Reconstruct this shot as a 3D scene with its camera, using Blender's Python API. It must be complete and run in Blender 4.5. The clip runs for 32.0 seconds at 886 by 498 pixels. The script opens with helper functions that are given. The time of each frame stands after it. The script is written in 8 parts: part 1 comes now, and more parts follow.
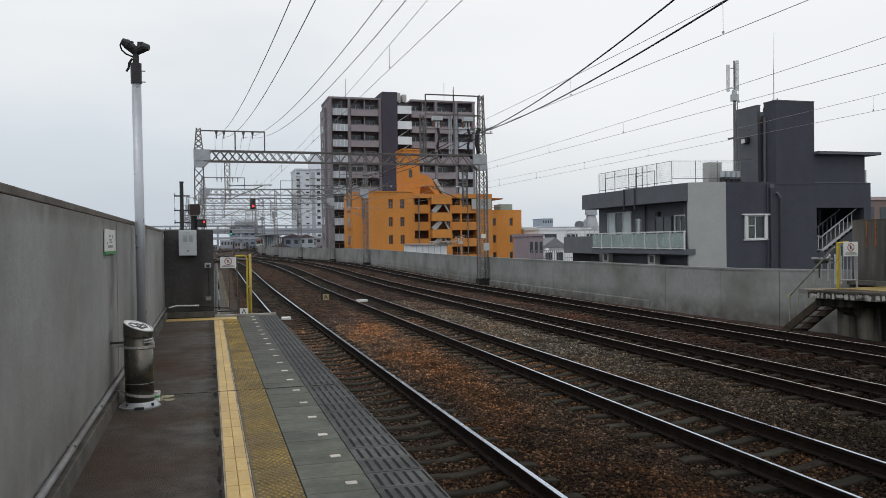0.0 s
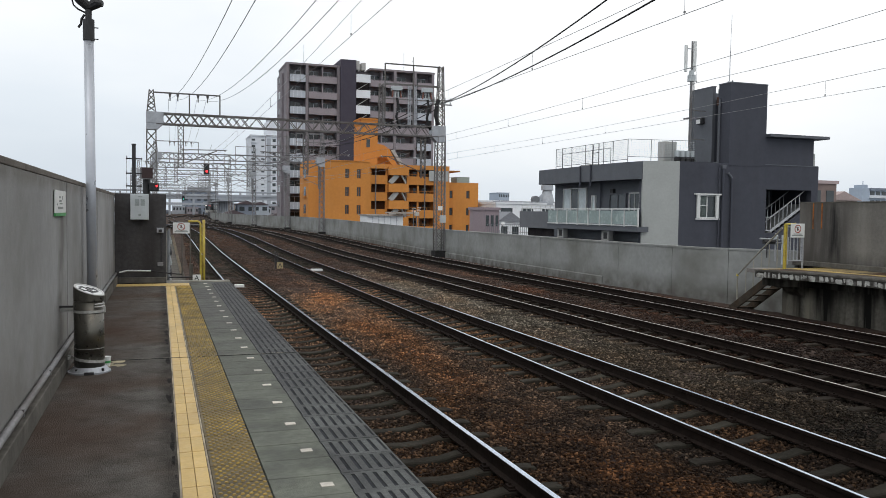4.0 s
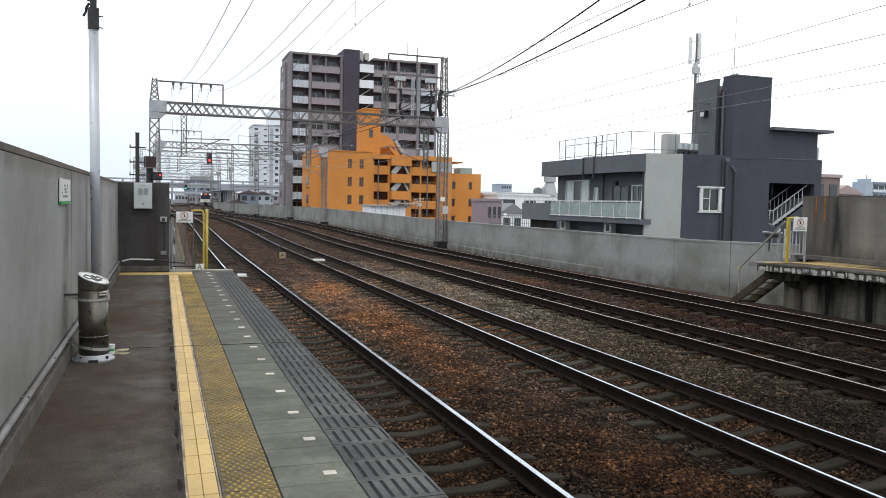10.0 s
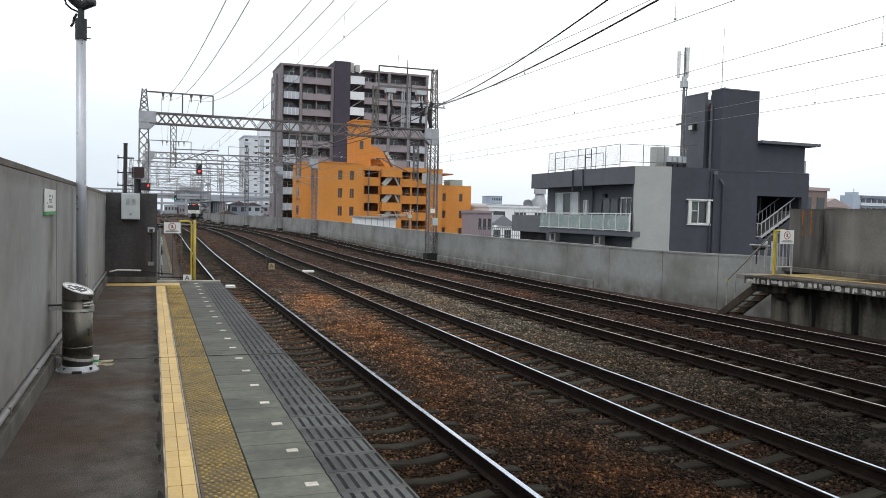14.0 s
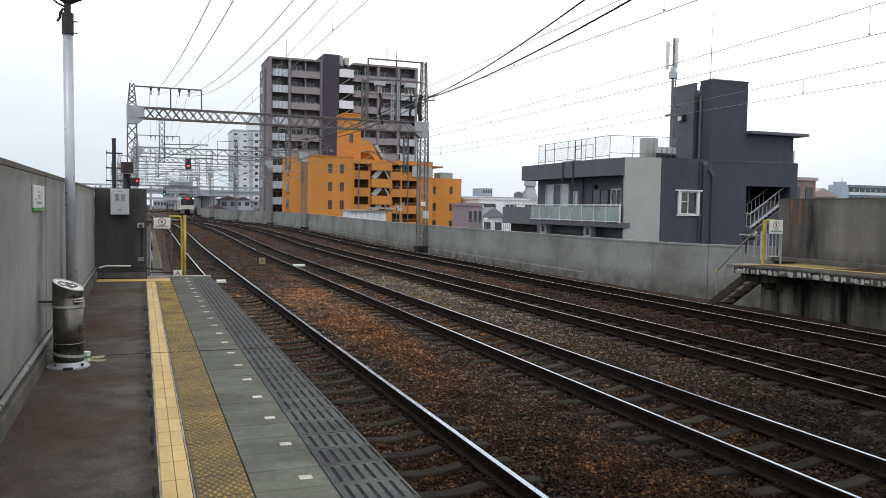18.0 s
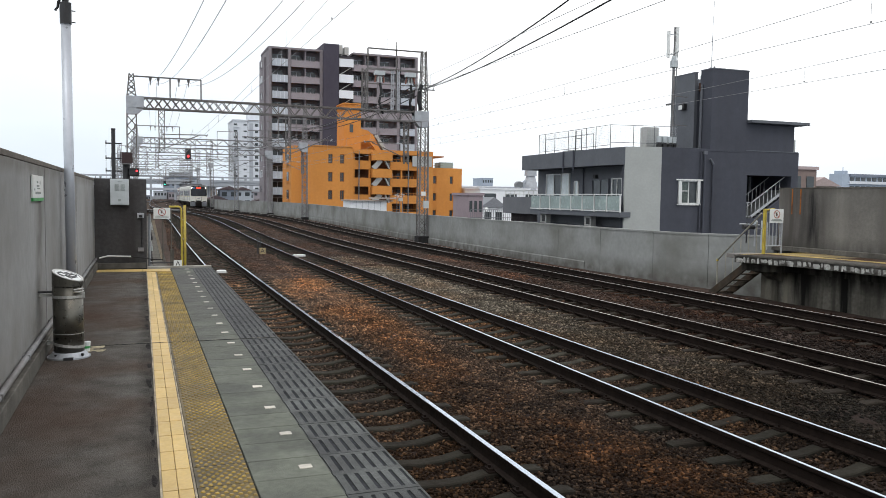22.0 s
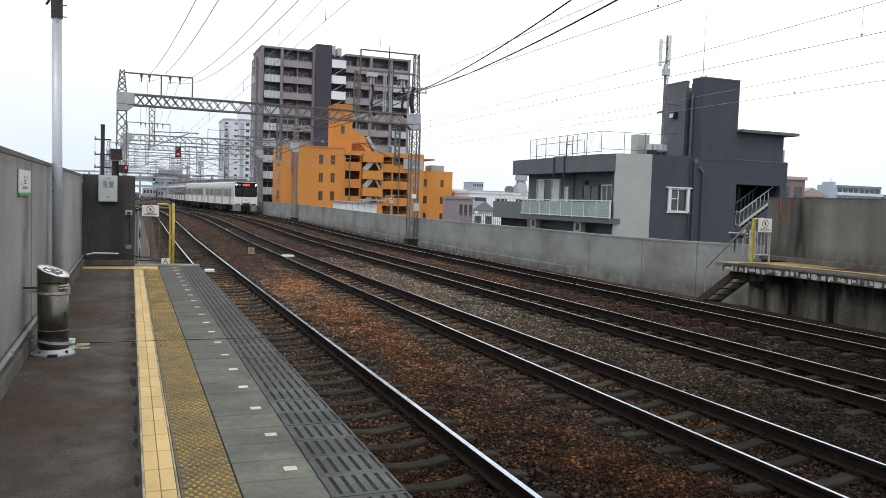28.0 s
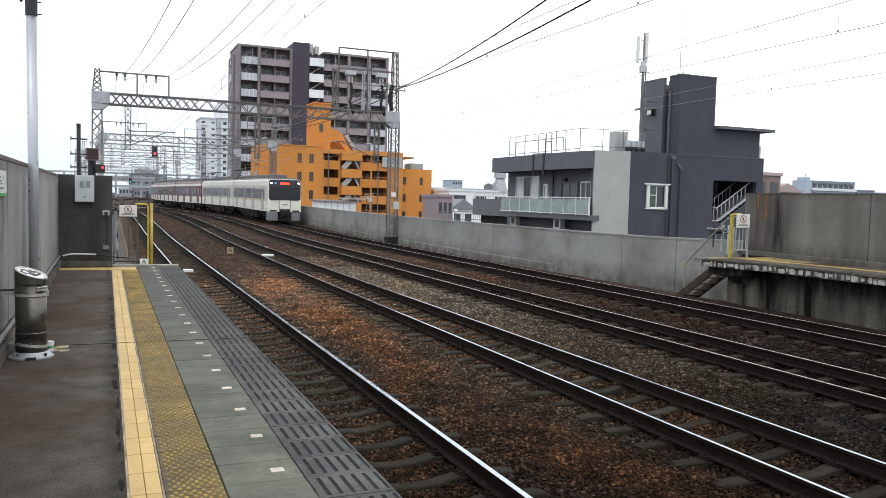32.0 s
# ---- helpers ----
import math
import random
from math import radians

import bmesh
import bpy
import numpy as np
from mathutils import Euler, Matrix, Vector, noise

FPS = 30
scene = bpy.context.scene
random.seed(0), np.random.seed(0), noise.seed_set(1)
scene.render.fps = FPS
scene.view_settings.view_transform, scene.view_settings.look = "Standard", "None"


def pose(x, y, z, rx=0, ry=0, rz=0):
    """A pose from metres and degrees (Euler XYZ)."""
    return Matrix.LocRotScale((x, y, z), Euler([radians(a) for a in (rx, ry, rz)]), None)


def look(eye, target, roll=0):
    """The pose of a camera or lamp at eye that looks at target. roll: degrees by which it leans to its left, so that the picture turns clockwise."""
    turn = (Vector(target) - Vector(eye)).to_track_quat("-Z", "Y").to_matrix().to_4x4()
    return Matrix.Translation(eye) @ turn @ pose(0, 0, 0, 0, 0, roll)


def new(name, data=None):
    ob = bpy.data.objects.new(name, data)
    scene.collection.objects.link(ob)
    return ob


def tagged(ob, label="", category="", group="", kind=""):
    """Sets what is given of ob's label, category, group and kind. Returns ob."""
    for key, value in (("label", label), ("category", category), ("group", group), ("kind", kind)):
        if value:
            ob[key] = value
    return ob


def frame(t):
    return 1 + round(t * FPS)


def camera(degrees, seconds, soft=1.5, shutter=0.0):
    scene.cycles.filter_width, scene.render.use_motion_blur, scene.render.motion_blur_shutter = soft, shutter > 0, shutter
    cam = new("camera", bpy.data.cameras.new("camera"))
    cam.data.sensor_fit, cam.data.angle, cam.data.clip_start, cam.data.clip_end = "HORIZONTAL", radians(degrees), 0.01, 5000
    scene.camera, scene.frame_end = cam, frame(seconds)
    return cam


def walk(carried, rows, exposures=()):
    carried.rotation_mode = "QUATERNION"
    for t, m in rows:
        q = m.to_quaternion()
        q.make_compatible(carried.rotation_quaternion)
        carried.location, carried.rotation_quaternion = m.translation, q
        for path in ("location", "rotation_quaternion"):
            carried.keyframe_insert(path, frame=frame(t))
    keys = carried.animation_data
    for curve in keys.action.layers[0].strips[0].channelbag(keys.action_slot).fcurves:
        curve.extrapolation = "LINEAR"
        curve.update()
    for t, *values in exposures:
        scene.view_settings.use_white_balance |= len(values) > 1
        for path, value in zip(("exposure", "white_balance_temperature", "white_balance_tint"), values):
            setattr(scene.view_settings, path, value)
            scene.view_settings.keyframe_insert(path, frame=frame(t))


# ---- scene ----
cam = camera(58.0, 32.0, soft=0.75)
PATH = [  # seconds, place, then pitch, roll and yaw
    (0, pose(-0.003, 0.025, 1.381, 89.40, 0.78, -16.32)),
    (0.5, pose(-0.015, 0.049, 1.376, 87.90, -0.61, -17.68)),
    (1, pose(-0.011, 0.045, 1.381, 87.72, -0.70, -18.31)),
    (1.5, pose(-0.019, 0.052, 1.381, 88.10, -0.95, -19.35)),
    (2, pose(-0.018, 0.037, 1.383, 88.16, -0.77, -19.54)),
    (2.5, pose(-0.016, 0.018, 1.378, 87.91, -0.42, -19.48)),
    (3, pose(-0.017, 0.024, 1.381, 87.83, -0.50, -19.45)),
    (3.5, pose(-0.023, 0.034, 1.375, 87.51, -0.79, -19.41)),
    (5.5, pose(-0.032, 0.036, 1.375, 87.22, -0.39, -19.60)),
    (6, pose(-0.033, 0.035, 1.373, 87.20, -0.34, -19.45)),
    (6.5, pose(-0.037, 0.035, 1.374, 87.20, -0.48, -19.42)),
    (7, pose(-0.039, 0.030, 1.371, 86.84, -0.78, -19.50)),
    (7.5, pose(-0.038, 0.044, 1.371, 86.32, -0.76, -19.55)),
    (8, pose(-0.032, 0.057, 1.367, 85.93, -0.82, -19.57)),
    (8.5, pose(-0.042, 0.001, 1.376, 85.63, -0.93, -19.50)),
    (9, pose(-0.040, 0.016, 1.375, 85.90, -0.71, -19.32)),
    (9.5, pose(-0.042, 0.015, 1.374, 86.13, -0.72, -19.25)),
    (10, pose(-0.043, 0.015, 1.377, 86.73, -1.19, -19.29)),
    (10.5, pose(-0.028, 0.056, 1.372, 86.94, -1.20, -19.81)),
    (11, pose(-0.010, -0.004, 1.382, 87.33, -1.22, -20.75)),
    (11.5, pose(0.014, -0.007, 1.376, 87.39, -1.94, -20.85)),
    (12, pose(0.010, 0.004, 1.374, 86.93, -1.84, -20.97)),
    (12.5, pose(0.004, -0.001, 1.377, 87.03, -1.50, -20.57)),
    (13, pose(-0.000, -0.000, 1.376, 87.08, -1.50, -20.37)),
    (13.5, pose(-0.006, 0.008, 1.375, 87.21, -1.54, -20.25)),
    (14, pose(-0.012, -0.013, 1.378, 87.58, -1.39, -19.97)),
    (14.5, pose(-0.016, -0.039, 1.378, 87.58, -1.37, -20.34)),
    (16.5, pose(-0.013, -0.019, 1.375, 87.14, -1.23, -20.71)),
    (17, pose(-0.020, -0.026, 1.378, 87.19, -1.08, -20.52)),
    (17.5, pose(-0.018, -0.031, 1.380, 87.28, -0.98, -20.63)),
    (18, pose(-0.018, -0.020, 1.377, 87.08, -0.90, -20.65)),
    (18.5, pose(-0.022, -0.023, 1.376, 87.27, -0.80, -20.73)),
    (19, pose(-0.022, -0.021, 1.374, 87.44, -0.72, -20.74)),
    (19.5, pose(-0.020, -0.025, 1.375, 87.42, -0.61, -20.42)),
    (20, pose(-0.019, -0.017, 1.374, 87.04, -0.76, -20.47)),
    (20.5, pose(-0.015, -0.011, 1.372, 86.74, -0.76, -20.53)),
    (21, pose(-0.010, -0.017, 1.372, 86.42, -0.79, -20.65)),
    (21.5, pose(-0.011, -0.021, 1.374, 86.28, -0.70, -20.52)),
    (22, pose(-0.009, -0.016, 1.373, 86.36, -0.79, -20.62)),
    (22.5, pose(-0.009, -0.010, 1.370, 86.45, -0.72, -20.89)),
    (23, pose(-0.011, -0.030, 1.376, 86.49, -0.96, -21.20)),
    (23.5, pose(-0.010, -0.019, 1.375, 85.98, -0.90, -21.13)),
    (24, pose(-0.009, -0.021, 1.375, 86.25, -0.98, -21.14)),
    (24.5, pose(-0.002, 0.015, 1.369, 86.30, -1.07, -21.04)),
    (25, pose(-0.002, 0.010, 1.371, 86.23, -1.07, -20.86)),
    (25.5, pose(0.005, 0.018, 1.371, 86.15, -1.03, -20.61)),
    (27.5, pose(-0.007, -0.004, 1.374, 86.65, -1.90, -21.03)),
    (28, pose(-0.006, 0.003, 1.371, 86.60, -1.91, -21.32)),
    (28.5, pose(-0.003, -0.003, 1.372, 86.54, -1.90, -21.51)),
    (29, pose(-0.002, 0.009, 1.372, 86.42, -1.89, -21.65)),
    (29.5, pose(0.001, 0.014, 1.365, 86.22, -2.06, -21.82)),
    (30, pose(-0.004, 0.021, 1.367, 86.11, -1.97, -21.89)),
    (30.5, pose(-0.013, 0.033, 1.363, 86.45, -1.91, -22.91)),
    (31, pose(-0.027, 0.042, 1.367, 86.28, -1.93, -23.29)),
    (31.5, pose(-0.033, 0.034, 1.372, 86.65, -1.72, -23.45)),
    (32, pose(-0.030, 0.040, 1.367, 86.50, -1.51, -22.81)),
]
EXPOSURES = [(0, -0.43), (1, -0.24), (3, -0.19), (5, -0.12), (6, -0.03), (7, -0.02), (8, 0.16), (9, 0.28), (10, 0.2), (11, 0.1), (12, 0.03), (13, 0.06), (17, -0.03), (19, -0.02), (22, 0.14), (24, 0.2), (29, 0.12), (31, 0.23), (32, 0.3)]
walk(cam, PATH, EXPOSURES)

# ---- world and light: a bright overcast sky ----
world = bpy.data.worlds.new("overcast_sky")
scene.world = world
world.use_nodes = True
wn, wl = world.node_tree.nodes, world.node_tree.links
wn.clear()
w_out = wn.new("ShaderNodeOutputWorld")
w_bg = wn.new("ShaderNodeBackground")
w_sky = wn.new("ShaderNodeTexSky")
w_sky.sky_type = "NISHITA"
w_sky.sun_disc = False
w_sky.sun_elevation, w_sky.sun_rotation = radians(50), radians(150)
w_sky.air_density, w_sky.dust_density = 1.0, 4.0
w_scale = wn.new("ShaderNodeMix")
w_scale.data_type, w_scale.blend_type = "RGBA", "MULTIPLY"
w_scale.inputs[0].default_value = 1.0
w_scale.inputs[7].default_value = (0.12, 0.12, 0.12, 1)
wl.new(w_sky.outputs[0], w_scale.inputs[6])
w_co = wn.new("ShaderNodeTexCoord")
w_map = wn.new("ShaderNodeMapping")
w_map.inputs["Scale"].default_value = (1.0, 1.0, 3.0)
w_noise = wn.new("ShaderNodeTexNoise")
w_noise.inputs["Scale"].default_value, w_noise.inputs["Detail"].default_value = 1.7, 6
w_sep = wn.new("ShaderNodeSeparateXYZ")
w_sum = wn.new("ShaderNodeMath")   # cloud brightness: paler towards the zenith, mottled by thinner and thicker cloud
w_sum.operation = "MULTIPLY_ADD"
w_sum.inputs[1].default_value = 0.5
w_ramp = wn.new("ShaderNodeValToRGB")
for i, (place, tone) in enumerate(((0.2, (0.68, 0.765, 0.86, 1)), (0.42, (0.88, 0.945, 1.01, 1)), (0.6, (1.13, 1.15, 1.165, 1)), (1.0, (1.3, 1.31, 1.32, 1)))):
    stop = w_ramp.color_ramp.elements[i] if i < 2 else w_ramp.color_ramp.elements.new(place)
    stop.position, stop.color = place, tone
wl.new(w_co.outputs["Generated"], w_map.inputs["Vector"])
wl.new(w_co.outputs["Generated"], w_sep.inputs[0])
wl.new(w_map.outputs[0], w_noise.inputs["Vector"])
wl.new(w_noise.outputs[0], w_sum.inputs[0])
w_dot = wn.new("ShaderNodeVectorMath")   # thinner cloud over the town, wide and soft
w_dot.operation = "DOT_PRODUCT"
w_dot.inputs[1].default_value = Vector((0.56, 0.76, 0.32)).normalized()
w_thin = wn.new("ShaderNodeMapRange")
w_thin.interpolation_type = "SMOOTHSTEP"
for i, v in enumerate((0.82, 1.0, 0.0, 0.2)):
    w_thin.inputs[i + 1].default_value = v
w_lift = wn.new("ShaderNodeMath")
wl.new(w_co.outputs["Generated"], w_dot.inputs[0])
wl.new(w_dot.outputs["Value"], w_thin.inputs[0])
wl.new(w_sep.outputs[2], w_lift.inputs[0])
wl.new(w_thin.outputs[0], w_lift.inputs[1])
wl.new(w_lift.outputs[0], w_sum.inputs[2])
wl.new(w_sum.outputs[0], w_ramp.inputs[0])
w_mix = wn.new("ShaderNodeMix")
w_mix.data_type = "RGBA"
w_mix.inputs[0].default_value = 0.88
wl.new(w_scale.outputs[2], w_mix.inputs[6])
wl.new(w_ramp.outputs[0], w_mix.inputs[7])
wl.new(w_mix.outputs[2], w_bg.inputs[0])
w_bg.inputs[1].default_value = 1.12
wl.new(w_bg.outputs[0], w_out.inputs[0])

sun = new("sun", bpy.data.lights.new("sun", "SUN"))
sun.data.energy, sun.data.angle, sun.data.color = 0.5, radians(25), (1.0, 0.985, 0.965)
sun.matrix_world = look((-40, -40, 90), (0, 0, 0))

# ---- mesh tools ----
def mesh_of(bm, name="mesh", smooth=False):
    me = bpy.data.meshes.new(name)
    bm.normal_update()
    bm.to_mesh(me)
    bm.free()
    if smooth:
        for f in me.polygons:
            f.use_smooth = True
    return me


def put_mesh(name, me, material, parent=None, m=None, label=""):
    ob = new(name, me)
    if material is not None and len(me.materials) == 0:
        me.materials.append(material)
    if parent is not None:
        ob.parent = parent
    if m is not None:
        ob.matrix_basis = m
    if label:
        ob["label"] = label
    return ob


def part(name, bm, material, parent=None, label="", m=None, smooth=False):
    """Link a bmesh as one mesh object under a thing or a part."""
    return put_mesh(name, mesh_of(bm, name, smooth), material, parent, m, label)


def empty(name, m=None):
    ob = new(name)
    ob.empty_display_size = 0.2
    if m is not None:
        ob.matrix_basis = m
    return ob


def box(bm, x0, x1, y0, y1, z0, z1, bevel=0.0):
    vs = [bm.verts.new(p) for p in ((x0, y0, z0), (x1, y0, z0), (x1, y1, z0), (x0, y1, z0),
                                    (x0, y0, z1), (x1, y0, z1), (x1, y1, z1), (x0, y1, z1))]
    fs = [bm.faces.new([vs[i] for i in q]) for q in ((3, 2, 1, 0), (4, 5, 6, 7), (0, 1, 5, 4), (1, 2, 6, 5), (2, 3, 7, 6), (3, 0, 4, 7))]
    if bevel:
        es = list({e for f in fs for e in f.edges})
        bmesh.ops.bevel(bm, geom=es, offset=bevel, segments=2, affect="EDGES", profile=0.5)
    return bm


def boxes(*rows, bevel=0.0):
    bm = bmesh.new()
    for r in rows:
        box(bm, *r, bevel=bevel)
    return bm


def rod(bm, a, b, r, r2=None, n=8, cap=True):
    """A round bar from a to b."""
    a, b = Vector(a), Vector(b)
    r2 = r if r2 is None else r2
    q = (b - a).to_track_quat("Z", "Y").to_matrix()
    lo, hi = [], []
    for i in range(n):
        u = q @ Vector((math.cos(2 * math.pi * i / n), math.sin(2 * math.pi * i / n), 0))
        lo.append(bm.verts.new(a + u * r))
        hi.append(bm.verts.new(b + u * r2))
    for i in range(n):
        j = (i + 1) % n
        bm.faces.new((lo[i], lo[j], hi[j], hi[i]))
    if cap:
        bm.faces.new(lo[::-1])
        bm.faces.new(hi)
    return bm


def bar(bm, a, b, w, h=None):
    """A square bar from a to b, w wide and h thick."""
    a, b = Vector(a), Vector(b)
    h = w if h is None else h
    d = (b - a).normalized()
    up = Vector((0, 0, 1)) if abs(d.z) < 0.95 else Vector((0, 1, 0))
    s = d.cross(up).normalized()
    u = s.cross(d).normalized()
    lo = [bm.verts.new(a + s * i * w / 2 + u * j * h / 2) for i, j in ((-1, -1), (1, -1), (1, 1), (-1, 1))]
    hi = [bm.verts.new(b + s * i * w / 2 + u * j * h / 2) for i, j in ((-1, -1), (1, -1), (1, 1), (-1, 1))]
    for i in range(4):
        j = (i + 1) % 4
        bm.faces.new((lo[i], lo[j], hi[j], hi[i]))
    bm.faces.new(lo[::-1])
    bm.faces.new(hi)
    return bm


def rods(*rows, n=8):
    bm = bmesh.new()
    for r in rows:
        rod(bm, *r, n=n)
    return bm


def bars(*rows):
    bm = bmesh.new()
    for r in rows:
        bar(bm, *r)
    return bm


def tube(points, r, n=6):
    """A bent round bar through the points."""
    bm = bmesh.new()
    ps = [Vector(p) for p in points]
    rings = []
    for i, p in enumerate(ps):
        d = (ps[min(i + 1, len(ps) - 1)] - ps[max(i - 1, 0)]).normalized()
        ref = Vector((0, 0, 1)) if abs(d.z) < 0.8 else Vector((0, 1, 0))
        if i == 0 or abs(d.dot(last)) > 0.9:
            ref = ref if i == 0 else last
        s = d.cross(Vector((0.3, 1, 0.2)) if abs(d.y) < 0.9 else Vector((1, 0, 0.3))).normalized()
        if i and s.dot(side) < 0:
            s = -s
        u = s.cross(d).normalized()
        last, side = ref, s
        rings.append([bm.verts.new(p + (s * math.cos(2 * math.pi * k / n) + u * math.sin(2 * math.pi * k / n)) * r) for k in range(n)])
    for a, b in zip(rings, rings[1:]):
        for k in range(n):
            j = (k + 1) % n
            bm.faces.new((a[k], a[j], b[j], b[k]))
    bm.faces.new(rings[0][::-1])
    bm.faces.new(rings[-1])
    bmesh.ops.recalc_face_normals(bm, faces=bm.faces)
    return bm


def prism(outline, z0, z1):
    """An outline of (x, y), anticlockwise, raised from z0 to z1."""
    bm = bmesh.new()
    lo = [bm.verts.new((x, y, z0)) for x, y in outline]
    hi = [bm.verts.new((x, y, z1)) for x, y in outline]
    n = len(outline)
    for i in range(n):
        j = (i + 1) % n
        bm.faces.new((lo[i], lo[j], hi[j], hi[i]))
    bm.faces.new(lo[::-1])
    bm.faces.new(hi)
    return bm


def wall_open(x0, x1, z0, z1, thick, holes):
    """A wall in the xz plane, its outer face at y = 0 and its thickness towards +y, with openings (x0, x1, z0, z1) through it."""
    xs = sorted({x0, x1, *[h[0] for h in holes], *[h[1] for h in holes]})
    zs = sorted({z0, z1, *[h[2] for h in holes], *[h[3] for h in holes]})
    inside = lambda i, k: any(h[0] - 1e-6 <= xs[i] and xs[i + 1] <= h[1] + 1e-6 and h[2] - 1e-6 <= zs[k] and zs[k + 1] <= h[3] + 1e-6 for h in holes)
    solid = {(i, k) for i in range(len(xs) - 1) for k in range(len(zs) - 1) if not inside(i, k)}
    bm, seen = bmesh.new(), {}

    def v(i, y, k):
        if (i, y, k) not in seen:
            seen[i, y, k] = bm.verts.new((xs[i], y, zs[k]))
        return seen[i, y, k]
    for i, k in solid:
        bm.faces.new((v(i, 0, k), v(i + 1, 0, k), v(i + 1, 0, k + 1), v(i, 0, k + 1)))
        bm.faces.new((v(i, thick, k + 1), v(i + 1, thick, k + 1), v(i + 1, thick, k), v(i, thick, k)))
        if (i - 1, k) not in solid:
            bm.faces.new((v(i, 0, k), v(i, 0, k + 1), v(i, thick, k + 1), v(i, thick, k)))
        if (i + 1, k) not in solid:
            bm.faces.new((v(i + 1, 0, k + 1), v(i + 1, 0, k), v(i + 1, thick, k), v(i + 1, thick, k + 1)))
        if (i, k - 1) not in solid:
            bm.faces.new((v(i + 1, 0, k), v(i, 0, k), v(i, thick, k), v(i + 1, thick, k)))
        if (i, k + 1) not in solid:
            bm.faces.new((v(i, 0, k + 1), v(i + 1, 0, k + 1), v(i + 1, thick, k + 1), v(i, thick, k + 1)))
    return bm


def sweep(profile, rows, closed=True):
    """A profile of (across, up) drawn along rows of (x, y, z, across_x, across_y)."""
    bm = bmesh.new()
    rings = [[bm.verts.new((x + ax * a, y + ay * a, z + u)) for a, u in profile] for x, y, z, ax, ay in rows]
    n = len(profile)
    for p, q in zip(rings, rings[1:]):
        for i in range(n if closed else n - 1):
            j = (i + 1) % n
            bm.faces.new((p[i], p[j], q[j], q[i]))
    if closed:
        bm.faces.new(rings[0][::-1])
        bm.faces.new(rings[-1])
    bmesh.ops.recalc_face_normals(bm, faces=bm.faces)
    return bm


# ---- materials ----
MATS = {}


